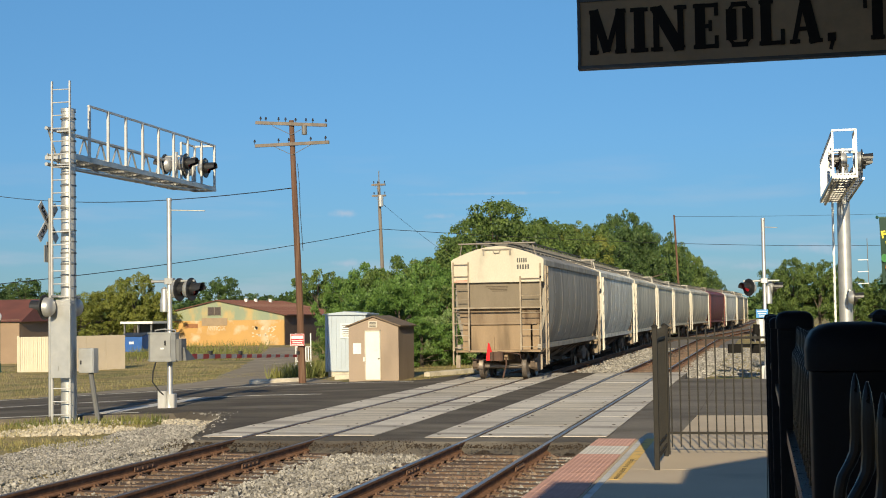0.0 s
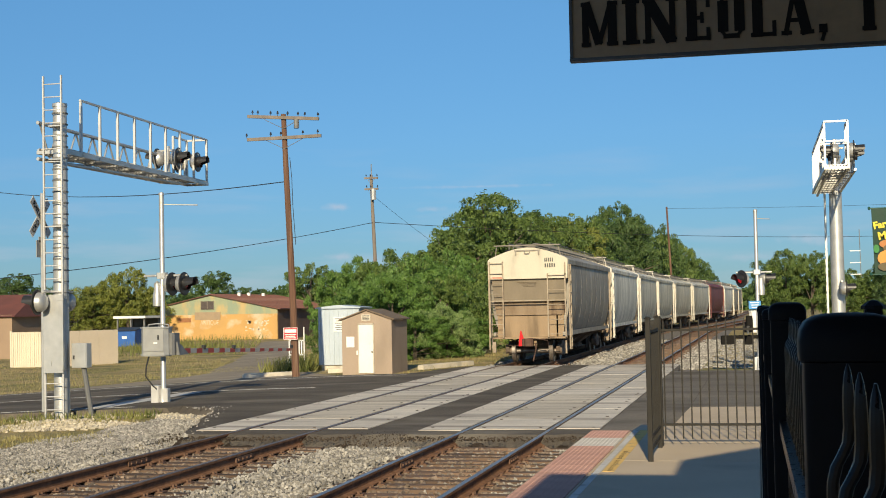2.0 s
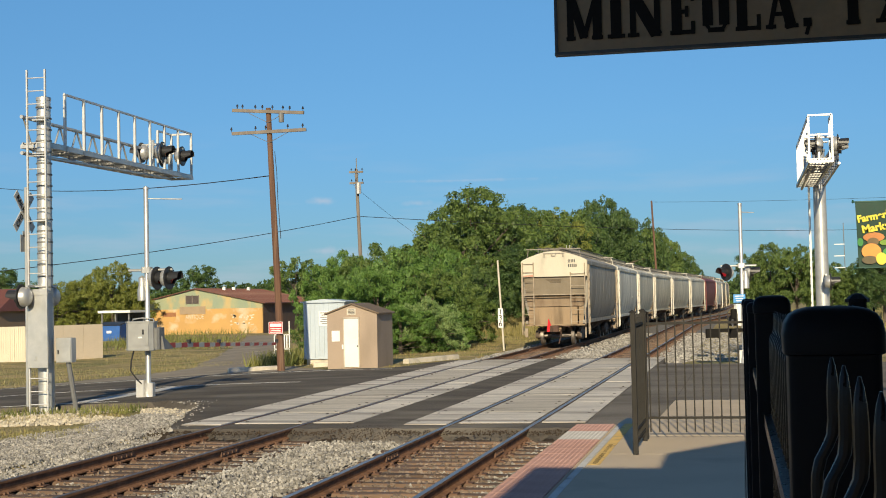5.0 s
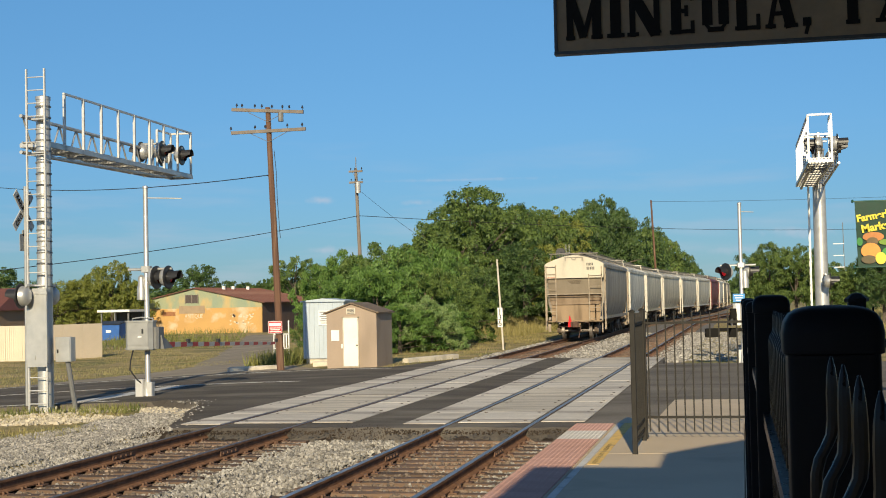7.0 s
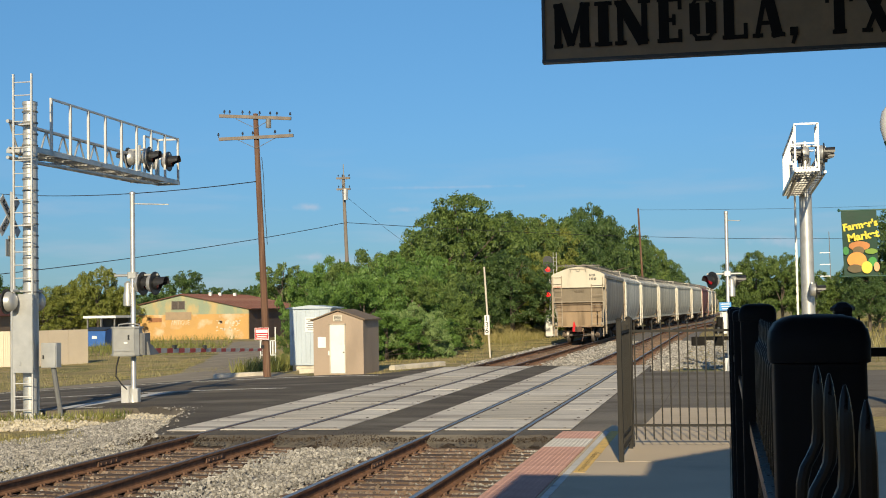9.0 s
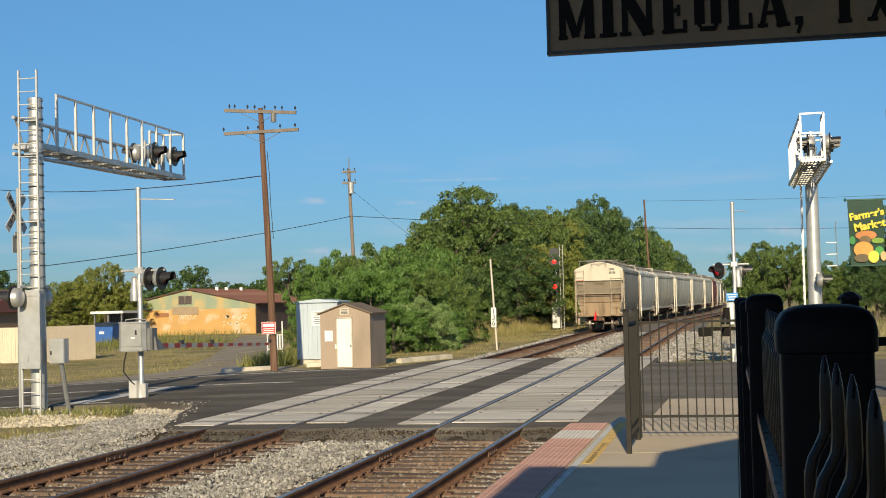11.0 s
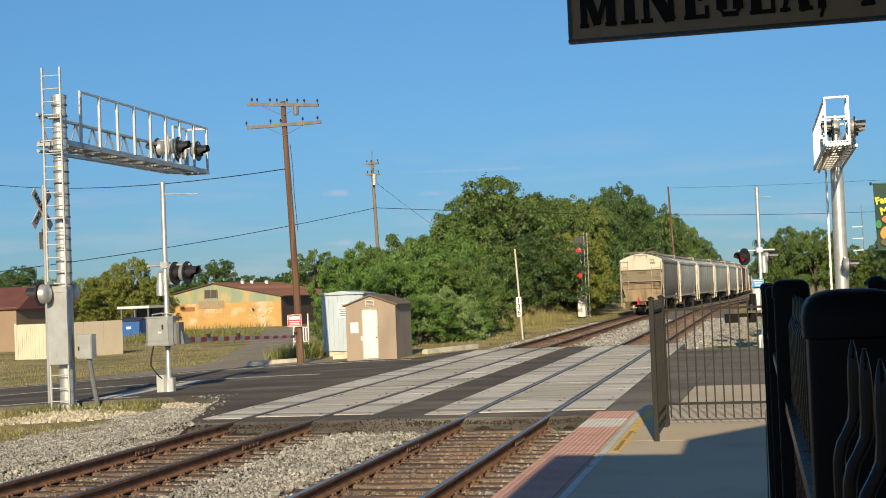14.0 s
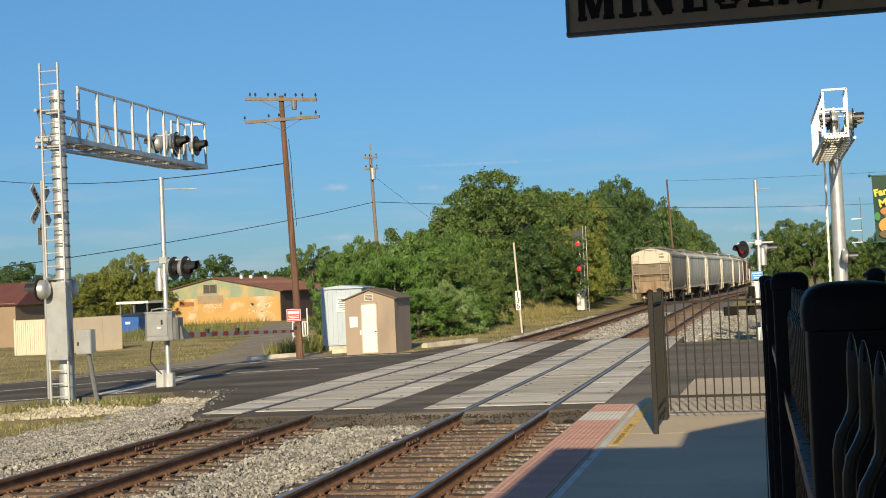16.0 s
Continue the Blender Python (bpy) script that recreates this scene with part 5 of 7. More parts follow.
def gate_mast(m, label, arm_len, lamps, lens=None, side=1):
    """A crossing gate: mast at the origin, its lowered arm along its own +y."""
    g = thing("crossing_gate", m, label, "crossing gate", "crossing gates")
    bm = bmesh.new()
    lathe(bm, (0, 0, 0), [(0.24, 0), (0.24, 0.04), (0.14, 0.06), (0.10, 0.5), (0.066, 0.55), (0.062, 5.5), (0.075, 5.5), (0.07, 5.56), (0.01, 5.58)], 14)
    part("mast", bm, GALV, g, "", True)
    bm = bmesh.new()
    box(bm, (-0.17, -0.05, 0.33), (0.22, 0.24, 0.55), bev=0.02)
    box(bm, (0.08, -0.02, 0.28), (0.16, 0.2, 0.5), bev=0.02)
    part("junction_box", bm, ALU, g, "pale metal junction box at the foot")
    bm = bmesh.new()
    box(bm, (0, 0, -0.1), (0.7, 0.7, 0.2))
    part("footing", bm, KERB, g)
    bm = bmesh.new()
    box(bm, (-0.08, -0.20, 1.72), (0.74, 0.40, 0.72), bev=0.09)
    box(bm, (-0.08, -0.20, 2.09), (0.78, 0.44, 0.04), bev=0.09)
    box(bm, (-0.08, -0.20, 1.40), (0.78, 0.44, 0.04), bev=0.09)
    mech = part("mechanism", bm, WHITE if lens else MECH, g, "white gate mechanism housing" if lens else "grey gate mechanism housing")
    bm = bmesh.new()
    box(bm, (-0.08, -0.41, 1.76), (0.56, 0.02, 0.54), bev=0.004)
    part("cover", bm, WHITE if lens else MECH, mech)
    bm = bmesh.new()
    box(bm, (-0.02, -0.425, 1.70), (0.10, 0.01, 0.04))
    part("label", bm, WHITE, mech)
    bm = bmesh.new()
    box(bm, (0.06, -0.43, 1.84), (0.04, 0.03, 0.12))
    part("latch", bm, BLACK, mech)
    bm = bmesh.new()
    pipe(bm, [(-0.36, -0.1, 2.05), (-0.36, -0.1, 2.16), (-0.1, -0.12, 2.19), (0.2, -0.1, 2.16), (0.22, -0.1, 2.0)], 0.018)
    part("conduit", bm, GALV, mech)
    bm = bmesh.new()
    box(bm, (0.30, -0.05, 1.66), (0.22, 0.42, 0.56), bev=0.05)
    hull(bm, [[(0.2, -0.1, 1.38), (0.5, -0.1, 1.38), (0.5, 0.5, 1.38), (0.2, 0.5, 1.38)], [(0.2, -0.1, 1.72), (0.44, -0.1, 1.72), (0.44, 0.22, 1.6), (0.2, 0.22, 1.6)]])
    part("arm_pivot", bm, INK if lens else GALV_DARK, g, "dark grey arm pivot and counterweight bracket")
    if lens:
        bm = bmesh.new()
        box(bm, (0.62, 0.1, 1.22), (1.2, 0.10, 0.12))
        box(bm, (1.02, 0.1, 1.12), (0.5, 0.3, 0.30), bev=0.04)
        box(bm, (0.35, 0.1, 1.08), (0.3, 0.3, 0.24), bev=0.04)
        part("counterweight", bm, INK, g, "black counterweight arm")
    bm = bmesh.new()
    pipe(bm, [(-0.25, -0.3, 1.38), (-0.33, -0.3, 1.1), (-0.36, -0.28, 0.85), (-0.2, -0.2, 0.6), (-0.1, -0.15, 0.5)], 0.02)
    part("cable", bm, WIRE, g)
    bm = bmesh.new()
    lathe(bm, (-0.13, -0.02, 2.62), [(0.03, 0), (0.12, 0.02), (0.12, 0.3), (0.09, 0.42), (0.09, 0.6), (0.02, 0.66)], 12)
    part("bell", bm, GALV, g, "", True)
    bm = bmesh.new()
    rod(bm, (-0.5, 0, 3.42), (0.7, 0, 3.42), 0.035)
    box(bm, (0, 0, 3.42), (0.25, 0.2, 0.16), bev=0.03)
    part("crossarm", bm, GALV, g)
    bm = bmesh.new()
    rod(bm, (0.0, 0.0, 5.26), (0.95 * side, 0.1, 5.22), 0.016)
    part("detector_arm", bm, GALV, g, "thin arm at the mast's top")
    for x, y, f, yaw in lamps:
        lamp_pair(g, x, y, 3.2, f, yaw, lens)
    # arm in its striped pieces
    n = int(arm_len / 0.405)
    for i in range(n):
        y0 = 0.55 + 0.405 * i
        bm = bmesh.new()
        h = 0.13 - 0.05 * i / n
        box(bm, (0.34, y0 + 0.2, 1.46 - 0.012 * i), (0.03, 0.403, h))
        part("arm_board", bm, ARM_RED if i % 2 == 0 else ARM_WHITE, g, "red stripe of the arm" if i % 2 == 0 else "grey-white stripe of the arm")
    for f in (0.15, 0.4, 0.97):
        bm = bmesh.new()
        y = 0.55 + arm_len * f
        box(bm, (0.34, y, 1.56 - 0.03 * f * arm_len), (0.09, 0.13, 0.11), bev=0.02)
        part("arm_lamp", bm, BLACK, g)
    return g


MECH = mat("mechanism_grey", (0.36, 0.36, 0.35), (0.30, 0.30, 0.295), 3, 0.45, 0.3, grain_amp=0.03)
ARM_RED = mat("arm_red", (0.42, 0.045, 0.04), (0.34, 0.04, 0.035), 6, 0.5)
ARM_WHITE = mat("arm_white", (0.46, 0.45, 0.42), (0.38, 0.37, 0.35), 6, 0.5)
gate_mast(pose(-14.95, 33.75, gz(-14.95, 33.7)), "galvanised crossing gate with its red and white arm lowered", 8.9, ((0.30, -0.05, 1, -8), (0.63, -0.05, 1, -6)))
gm = gate_mast(pose(0.0, 49.2, -0.22, 0, 0, 180), "galvanised crossing gate mast beside the far platform ramp", 2.0, ((0.52, 0.15, 1, 40), (-0.3, -0.3, -1, 0)), LENS_DIM, -0.5)
bm = bmesh.new()
box(bm, (0.10, 0.12, 2.30), (0.40, 0.02, 0.28))
sg = part("emergency_sign", bm, SIGN_BLUE, gm, "small blue sign with white unreadable writing")
bm = bmesh.new()
for i in range(3):
    box(bm, (0.10, 0.133, 2.38 - 0.08 * i), (0.30 - 0.05 * i, 0.004, 0.03))
part("writing", bm, WHITE, sg)


# ---- poles and wires ----
def crossarm(bm, z, w, lean=0.0):
    box(bm, (0, -0.12, z), (w, 0.10, 0.12), pose(0, 0, 0, 0, lean, 0))


def insulator(bm, c):
    lathe(bm, c, [(0.012, 0), (0.012, 0.07), (0.042, 0.08), (0.045, 0.12), (0.03, 0.14), (0.032, 0.165), (0.01, 0.185)], 8)


def utility_pole(m, h, label, arms, wood=POLE_WOOD, lean=(0, 0), r=0.15):
    u = thing("utility_pole", m, label, "utility pole", "utility poles")
    bm = bmesh.new()
    rings = []
    for i in range(7):
        f = i / 6
        c = Vector((lean[0] * f + 0.02 * math.sin(f * 5), lean[1] * f, -0.3 + (h + 0.3) * f))
        rr = r * (1 - 0.35 * f)
        rings.append([c + Vector((rr * math.cos(k), rr * math.sin(k), 0)) for k in (2 * math.pi * j / 10 for j in range(10))])
    hull(bm, rings)
    part("pole", bm, wood, u, "", True)
    for z, w, tilt, n in arms:
        f = z / h
        bm = bmesh.new()
        crossarm(bm, 0, w, tilt)
        a = part("crossarm", bm, GREY_WOOD, u)
        a.matrix_basis = pose(lean[0] * f, lean[1] * f, z)
        bm = bmesh.new()
        for s in (-1, 1):
            rod(bm, (s * w * 0.27, -0.1, -0.03), (0, -0.12, -0.42), 0.012, seg=5)
        part("brace", bm, GALV_DARK, a)
        for i in range(n):
            bm = bmesh.new()
            x = -w / 2 + 0.12 + (w - 0.24) * (i + 0.22 * math.sin(i * 2.7 + n)) / max(1, n - 1)
            insulator(bm, (x, -0.12, 0.06 - math.tan(radians(tilt)) * x))
            part("insulator", bm, GLASS_BROWN, a)
    return u


P1 = utility_pole(pose(-17.05, 50.6, gz(-17.05, 50.6)), 10.0, "leaning brown wooden utility pole with two crossarms and glass insulators",
                  ((9.85, 2.85, 4.5, 8), (9.08, 2.95, -0.5, 5)), lean=(-0.36, 0.1), r=0.152)
bm = bmesh.new()
rod(bm, (0.22, -0.16, 9.4), (0.22, -0.16, 9.75), 0.1)
part("transformer", bm, GALV_DARK, P1, "small dark can on the crossarm")
bm = bmesh.new()
pipe(bm, [(-0.05, -0.2, 8.3), (0.03, -0.24, 7.5), (0.04, -0.2, 6.5), (0.12, -0.16, 5.0)], 0.012)
part("down_wire", bm, WIRE, P1)
bm = bmesh.new()
box(bm, (0, 0, 0), (0.56, 0.02, 0.46))
sgn = part("sign", bm, SIGN_RED, P1, "red notice board with white unreadable writing")
sgn.matrix_basis = pose(-0.12, -0.22, 1.65)
bm = bmesh.new()
box(bm, (0, -0.013, 0.10), (0.46, 0.004, 0.12))
for i in range(3):
    box(bm, (0, -0.013, -0.03 - 0.065 * i), (0.44 - 0.06 * (i == 1), 0.004, 0.03))
for s in (-1, 1):
    box(bm, (s * 0.268, -0.013, 0), (0.015, 0.004, 0.44))
    box(bm, (0, -0.013, s * 0.218), (0.53, 0.004, 0.015))
part("writing", bm, WHITE, sgn)


P2 = utility_pole(pose(-23.45, 86, gz(-24.7, 86)), 11.2, "grey wooden utility pole with a transformer above the trees", ((11.0, 0.9, 0, 3), (10.3, 0.9, 0, 3)), GREY_WOOD, (-0.3, 0), 0.15)
bm = bmesh.new()
rod(bm, (-0.1, -0.3, 9.6), (-0.1, -0.3, 10.3), 0.16)
part("transformer", bm, GALV, P2)
bm = bmesh.new()
rod(bm, (-0.3, 0, 11.1), (-0.3, 0, 11.9), 0.03, seg=6)
part("lightning_rod", bm, GALV_DARK, P2)
P3 = utility_pole(pose(-11.3, 196, -0.3), 15.8, "tall thin brown wooden pole beside the track", (), POLE_WOOD, (-0.6, 0), 0.18)


def wire(name, p0, p1, sag, r=0.018, label="thin black overhead wire"):
    p0, p1 = Vector(p0), Vector(p1)
    pts = [p0.lerp(p1, i / 20) - Vector((0, 0, sag * 4 * (i / 20) * (1 - i / 20))) for i in range(21)]
    one(name, lambda bm: pipe(bm, pts, r, 4), WIRE, pose(0, 0, 0), label, "cable", "overhead wires")


wire("overhead_wire", (-17.3, 50.6, 7.1), (-60, 92, 12.6), 1.0)
wire("overhead_wire", (-23.65, 86, 7.7), (-34, 58, 3.9), 0.25)
wire("overhead_wire", (-23.65, 86, 7.7), (30, 170, 9.8), 0.9)
wire("overhead_wire", (-23.65, 86, 9.4), (-21.0, 96, 6.0), 0.1, 0.012)
wire("overhead_wire", (-11.8, 196, 15.3), (60, 196, 15.8), 0.7)


# ---- beyond the road ----
def siding_shed():
    s = thing("utility_shed", pose(-15.27, 50.75, -0.2), "tan painted shed with a white door and brown shingle roof", "shed")
    W, D, H = 1.93, 2.35, 2.0
    bm = bmesh.new()
    prism(bm, [(0, -0.1), (W, -0.1), (W, H), (W / 2, H + 0.33), (0, H)], 0, D)
    part("wall", bm, TAN, s)
    for sgn_, x0 in ((1, 0), (-1, W)):
        bm = bmesh.new()
        pr = [(x0 - sgn_ * 0.10, H - 0.02), (W / 2, H + 0.36), (W / 2, H + 0.41), (x0 - sgn_ * 0.10, H + 0.03)]
        prism(bm, pr, -0.09, D + 0.09)
        part("roof", bm, SHINGLE, s)
    bm = bmesh.new()
    box(bm, (0.94, -0.02, 0.92), (0.56, 0.05, 1.80))
    d = part("door", bm, DOOR_WHITE, s, "white painted door")
    bm = bmesh.new()
    for x in (0.645, 1.235):
        box(bm, (x, -0.015, 0.93), (0.04, 0.06, 1.86))
    box(bm, (0.94, -0.015, 1.85), (0.63, 0.06, 0.04))
    part("door_frame", bm, mat("frame_tan", (0.5, 0.44, 0.36), rough=0.7), d)
    bm = bmesh.new()
    lathe(bm, (1.18, -0.06, 0.8), [(0.01, -0.03), (0.03, -0.02), (0.03, 0.02), (0.01, 0.03)], 8, pose(0, 0, 0, 90, 0, 0))
    part("knob", bm, BLACK, d)
    bm = bmesh.new()
    box(bm, (0.33, -0.012, 1.18), (0.31, 0.03, 0.40))
    part("notice", bm, WHITE, s, "plain white notice plate")
    bm = bmesh.new()
    box(bm, (0.60, -0.02, 0.78), (0.06, 0.06, 0.16))
    part("lock_box", bm, WHITE, s)
    bm = bmesh.new()
    box(bm, (0.95, -0.01, 2.08), (0.34, 0.03, 0.24))
    v = part("vent", bm, KERB, s, "white louvred vent")
    for i in range(4):
        bm = bmesh.new()
        box(bm, (0.95, -0.03, 2.005 + 0.05 * i), (0.26, 0.02, 0.018), pose(0, 0, 0, 30, 0, 0))
        part("slat", bm, GALV_DARK, v)


siding_shed()


def steel_cabinet():
    c = thing("signal_cabinet", pose(-18.07, 56.6, -0.26), "pale blue-grey sheet metal signal cabinet", "cabinet")
    W, D, H = 1.80, 1.7, 2.36
    bm = bmesh.new()
    box(bm, (W / 2, D / 2, 0.15 + H / 2), (W, D, H), bev=0.03)
    part("body", bm, CABINET, c)
    bm = bmesh.new()
    prism(bm, [(-0.08, H + 0.15), (W + 0.08, H + 0.15), (W + 0.08, H + 0.2), (W / 2, H + 0.3), (-0.08, H + 0.2)], -0.1, D + 0.1)
    part("roof", bm, CABINET, c)
    for i in range(9):
        bm = bmesh.new()
        box(bm, (0.10 + i * 0.2, -0.012, H / 2 + 0.15), (0.02, 0.03, H - 0.1))
        part("rib", bm, CABINET, c)
    bm = bmesh.new()
    box(bm, (1.0, -0.03, 1.85), (0.62, 0.01, 0.62))
    p = part("notice", bm, WHITE, c, "white notice with dark unreadable writing")
    bm = bmesh.new()
    for i in range(6):
        box(bm, (1.0, -0.037, 2.08 - 0.09 * i), (0.5 - 0.12 * (i % 2), 0.004, 0.035))
    part("writing", bm, GALV_DARK, p)
    bm = bmesh.new()
    box(bm, (W / 2, D / 2, 0.03), (W - 0.2, D - 0.2, 0.3))
    part("base", bm, KERB, c)


steel_cabinet()
# low white kerb stones
for x, y, L, rz in ((-12.3, 55.4, 3.6, 68), (-16.0, 53.5, 1.3, 10), (-18.5, 51.6, 2.0, 35)):
    one("kerb_stone", lambda bm: hull(bm, [[(-L / 2, -0.15, -0.15), (L / 2, -0.15, -0.15), (L / 2, 0.15, -0.15), (-L / 2, 0.15, -0.15)],
                                          [(-L / 2, -0.14, 0.12), (L / 2, -0.13, 0.15), (L / 2, 0.13, 0.15), (-L / 2, 0.14, 0.12)],
                                          [(-L / 2 + 0.05, -0.08, 0.16), (L / 2 - 0.05, -0.08, 0.18), (L / 2 - 0.05, 0.08, 0.18), (-L / 2 + 0.05, 0.08, 0.16)]]),
        KERB, pose(x, y, gz(x, y) + 0.02, 0, 0, rz), "low whitewashed concrete kerb beside the road", "kerb", "kerbs by the shed")


def milepost():
    p = thing("milepost", pose(-11.1, 65.8, -0.25), "thin pale milepost with a white number plate", "sign post")
    bm = bmesh.new()
    rod(bm, (0, 0, -0.1), (-0.22, 0, 4.35), 0.045)
    part("post", bm, KERB, p)
    bm = bmesh.new()
    box(bm, (-0.12, -0.06, 1.6), (0.24, 0.02, 0.92))
    b = part("number_plate", bm, WHITE, p)
    for i, d in enumerate("136"):
        me = letters(d, 0.36)
        me.transform(Matrix.Translation((-0.22, -0.074, 1.77 - 0.28 * i)))
        part("digit", me, INK, b)


milepost()


def wayside_signal():
    s = thing("wayside_signal", pose(-13.3, 106.7, -0.3), "railway signal mast with two red lamps and a ladder", "railway signal")
    bm = bmesh.new()
    rod(bm, (0, 0, 0), (0, 0, 6.3), 0.07)
    part("mast", bm, GALV, s)
    bm = bmesh.new()
    for x in (0.26, 0.50):
        rod(bm, (x, 0.3, 0), (x, 0.3, 6.6), 0.022, seg=6)
    for i in range(20):
        rod(bm, (0.26, 0.3, 0.3 + i * 0.31), (0.50, 0.3, 0.3 + i * 0.31), 0.010, seg=5)
    part("ladder", bm, GALV, s)
    bm = bmesh.new()
    box(bm, (-0.05, -0.1, 1.0), (0.6, 0.5, 1.6), bev=0.03)
    part("case", bm, ALU, s, "pale equipment case")
    for z, h in ((5.5, 1.35), (3.35, 0.6)):
        bm = bmesh.new()
        r = 0.36 if h > 1 else 0.3
        prof = [(-r, -h / 2 + r * 0.6), (-r * 0.6, -h / 2), (r * 0.6, -h / 2), (r, -h / 2 + r * 0.6), (r, h / 2 - r * 0.6), (r * 0.6, h / 2), (-r * 0.6, h / 2), (-r, h / 2 - r * 0.6)]
        prism(bm, [(x - 0.1, z + 0.12 + q) for x, q in prof], -0.22, -0.16)
        rod(bm, (-0.1, -0.2, z - 0.25 * (h > 1)), (-0.1, 0.1, z - 0.25 * (h > 1)), 0.2)
        head = part("signal_head", bm, BLACK, s, "black signal head")
        bm = bmesh.new()
        lathe(bm, (-0.1, -0.24, z - 0.22 * (h > 1)), [(0.18, -0.02), (0.17, 0.02), (0.08, 0.05), (0.01, 0.06)], 14, pose(0, 0, 0, 90, 0, 0))
        part("lamp", bm, LENS_ON, head, "glowing red lamp", True)


wayside_signal()


def antique_building():
    b = thing("antique_store", pose(-70.8, 155, gz(-68, 155)), "weathered orange and green store with a rusty metal roof", "building")
    W, D, H, R = 16.4, 23.0, 3.5, 1.75
    orange = mat("orange_wall", (0.52, 0.31, 0.108), (0.46, 0.275, 0.10), 0.5, 0.85, stain=(0.55, 0.43, 0.29), stain_scale=0.6, stain_from=0.52)
    green = mat("green_gable", (0.30, 0.32, 0.20), (0.24, 0.29, 0.21), 0.6, 0.85, stain=(0.46, 0.34, 0.16), stain_scale=0.7, stain_from=0.5, stretch=(1, 1, 0.5))
    rust = mat("rusty_roof", (0.155, 0.062, 0.045), (0.115, 0.05, 0.04), 0.8, 0.8, stretch=(0.4, 2.0, 1), stain=(0.20, 0.11, 0.085), stain_scale=0.6)
    side = mat("side_wall", (0.13, 0.085, 0.07), (0.10, 0.07, 0.06), 0.6, 0.85)
    bm = bmesh.new()
    box(bm, (W / 2, 0.15, H * 0.40), (W, 0.3, H * 0.8 + 0.3))
    part("front_wall", bm, orange, b, "faded orange painted wall")
    bm = bmesh.new()
    prism(bm, [(0, H * 0.8 + 0.15), (W, H * 0.8 + 0.15), (W, H), (W / 2, H + R), (0, H)], 0.02, 0.3)
    part("gable", bm, green, b, "peeling green painted gable")
    bm = bmesh.new()
    box(bm, (W - 0.15, D / 2, H / 2), (0.3, D - 0.6, H))
    part("side_wall", bm, side, b)
    bm = bmesh.new()
    box(bm, (0.15, D / 2, H / 2), (0.3, D - 0.6, H))
    box(bm, (W / 2, D - 0.15, H / 2), (W, 0.3, H))
    part("back_wall", bm, side, b)
    for s, x0 in ((1, -0.4), (-1, W + 0.4)):
        bm = bmesh.new()
        prism(bm, [(x0, H - 0.08), (W / 2, H + R + 0.02), (W / 2, H + R + 0.12), (x0, H + 0.03)], -0.3, D + 0.3)
        r = part("roof", bm, rust, b, "rusty corrugated roof")
        rib = made(lambda bm: hull(bm, [[(x0, -0.03, H + 0.02), (x0, 0.03, H + 0.02), (x0, 0.0, H + 0.08)], [(W / 2, -0.03, H + R + 0.11), (W / 2, 0.03, H + R + 0.11), (W / 2, 0, H + R + 0.17)]]))
        rib.materials.append(rust)
        for i in range(24):
            o = new("roof_rib", rib)
            o.parent = r
            o.matrix_basis = pose(0, 0.2 + i * 0.98, 0)
    bm = bmesh.new()
    box(bm, (W * 0.475, -0.0, H + 0.55), (1.5, 0.1, 0.95))
    wi = part("window", bm, mat("old_glass", (0.09, 0.07, 0.06), rough=0.3), b, "small dark gable window")
    bm = bmesh.new()
    for x in (-0.78, 0, 0.78):
        box(bm, (W * 0.475 + x, -0.05, H + 0.55), (0.09, 0.08, 1.05))
    part("frame", bm, GREY_WOOD, wi)
    bm = bmesh.new()
    box(bm, (W * 0.475, -0.02, H * 0.8), (3.2, 0.06, 0.9))
    part("faded_board", bm, mat("faded_board", (0.34, 0.25, 0.16), (0.28, 0.21, 0.14), 1, 0.8), b)
    me = letters("ANTIQUE", 0.62)
    me.transform(Matrix.Translation((W * 0.42, -0.03, 1.80)) @ Matrix.Diagonal((0.85, 1, 1.15, 1)))
    part("writing", me, mat("old_white", (0.66, 0.58, 0.44), rough=0.8), b, "faded white hand-painted word")
    bm = bmesh.new()
    rng = random.Random(2)
    for i in range(26):
        box(bm, (W * 0.76 + rng.uniform(0, 2.8), -0.015, 1.0 + rng.uniform(0, 1.2)), (rng.uniform(0.1, 0.5), 0.03, rng.uniform(0.05, 0.25)), pose(0, 0, 0, 0, rng.uniform(-30, 30), 0))
    part("worn_paint", bm, mat("old_white", (0.66, 0.58, 0.44)), b, "patches of worn white paint")["kind"] = "stuff"
    bm = bmesh.new()
    box(bm, (W * 0.30, -0.015, 2.35), (1.6, 0.03, 0.5))
    part("faded_sign", bm, mat("faded_brown", (0.32, 0.14, 0.06), rough=0.8), b, "small faded brown sign")
    for x in (1.2, 4.5, 9.8):
        bm = bmesh.new()
        box(bm, (W * 0.55, 6 + x, H + R + 0.1), (0.35, 0.35, 0.45))
        part("roof_vent", bm, WHITE, b)


antique_building()


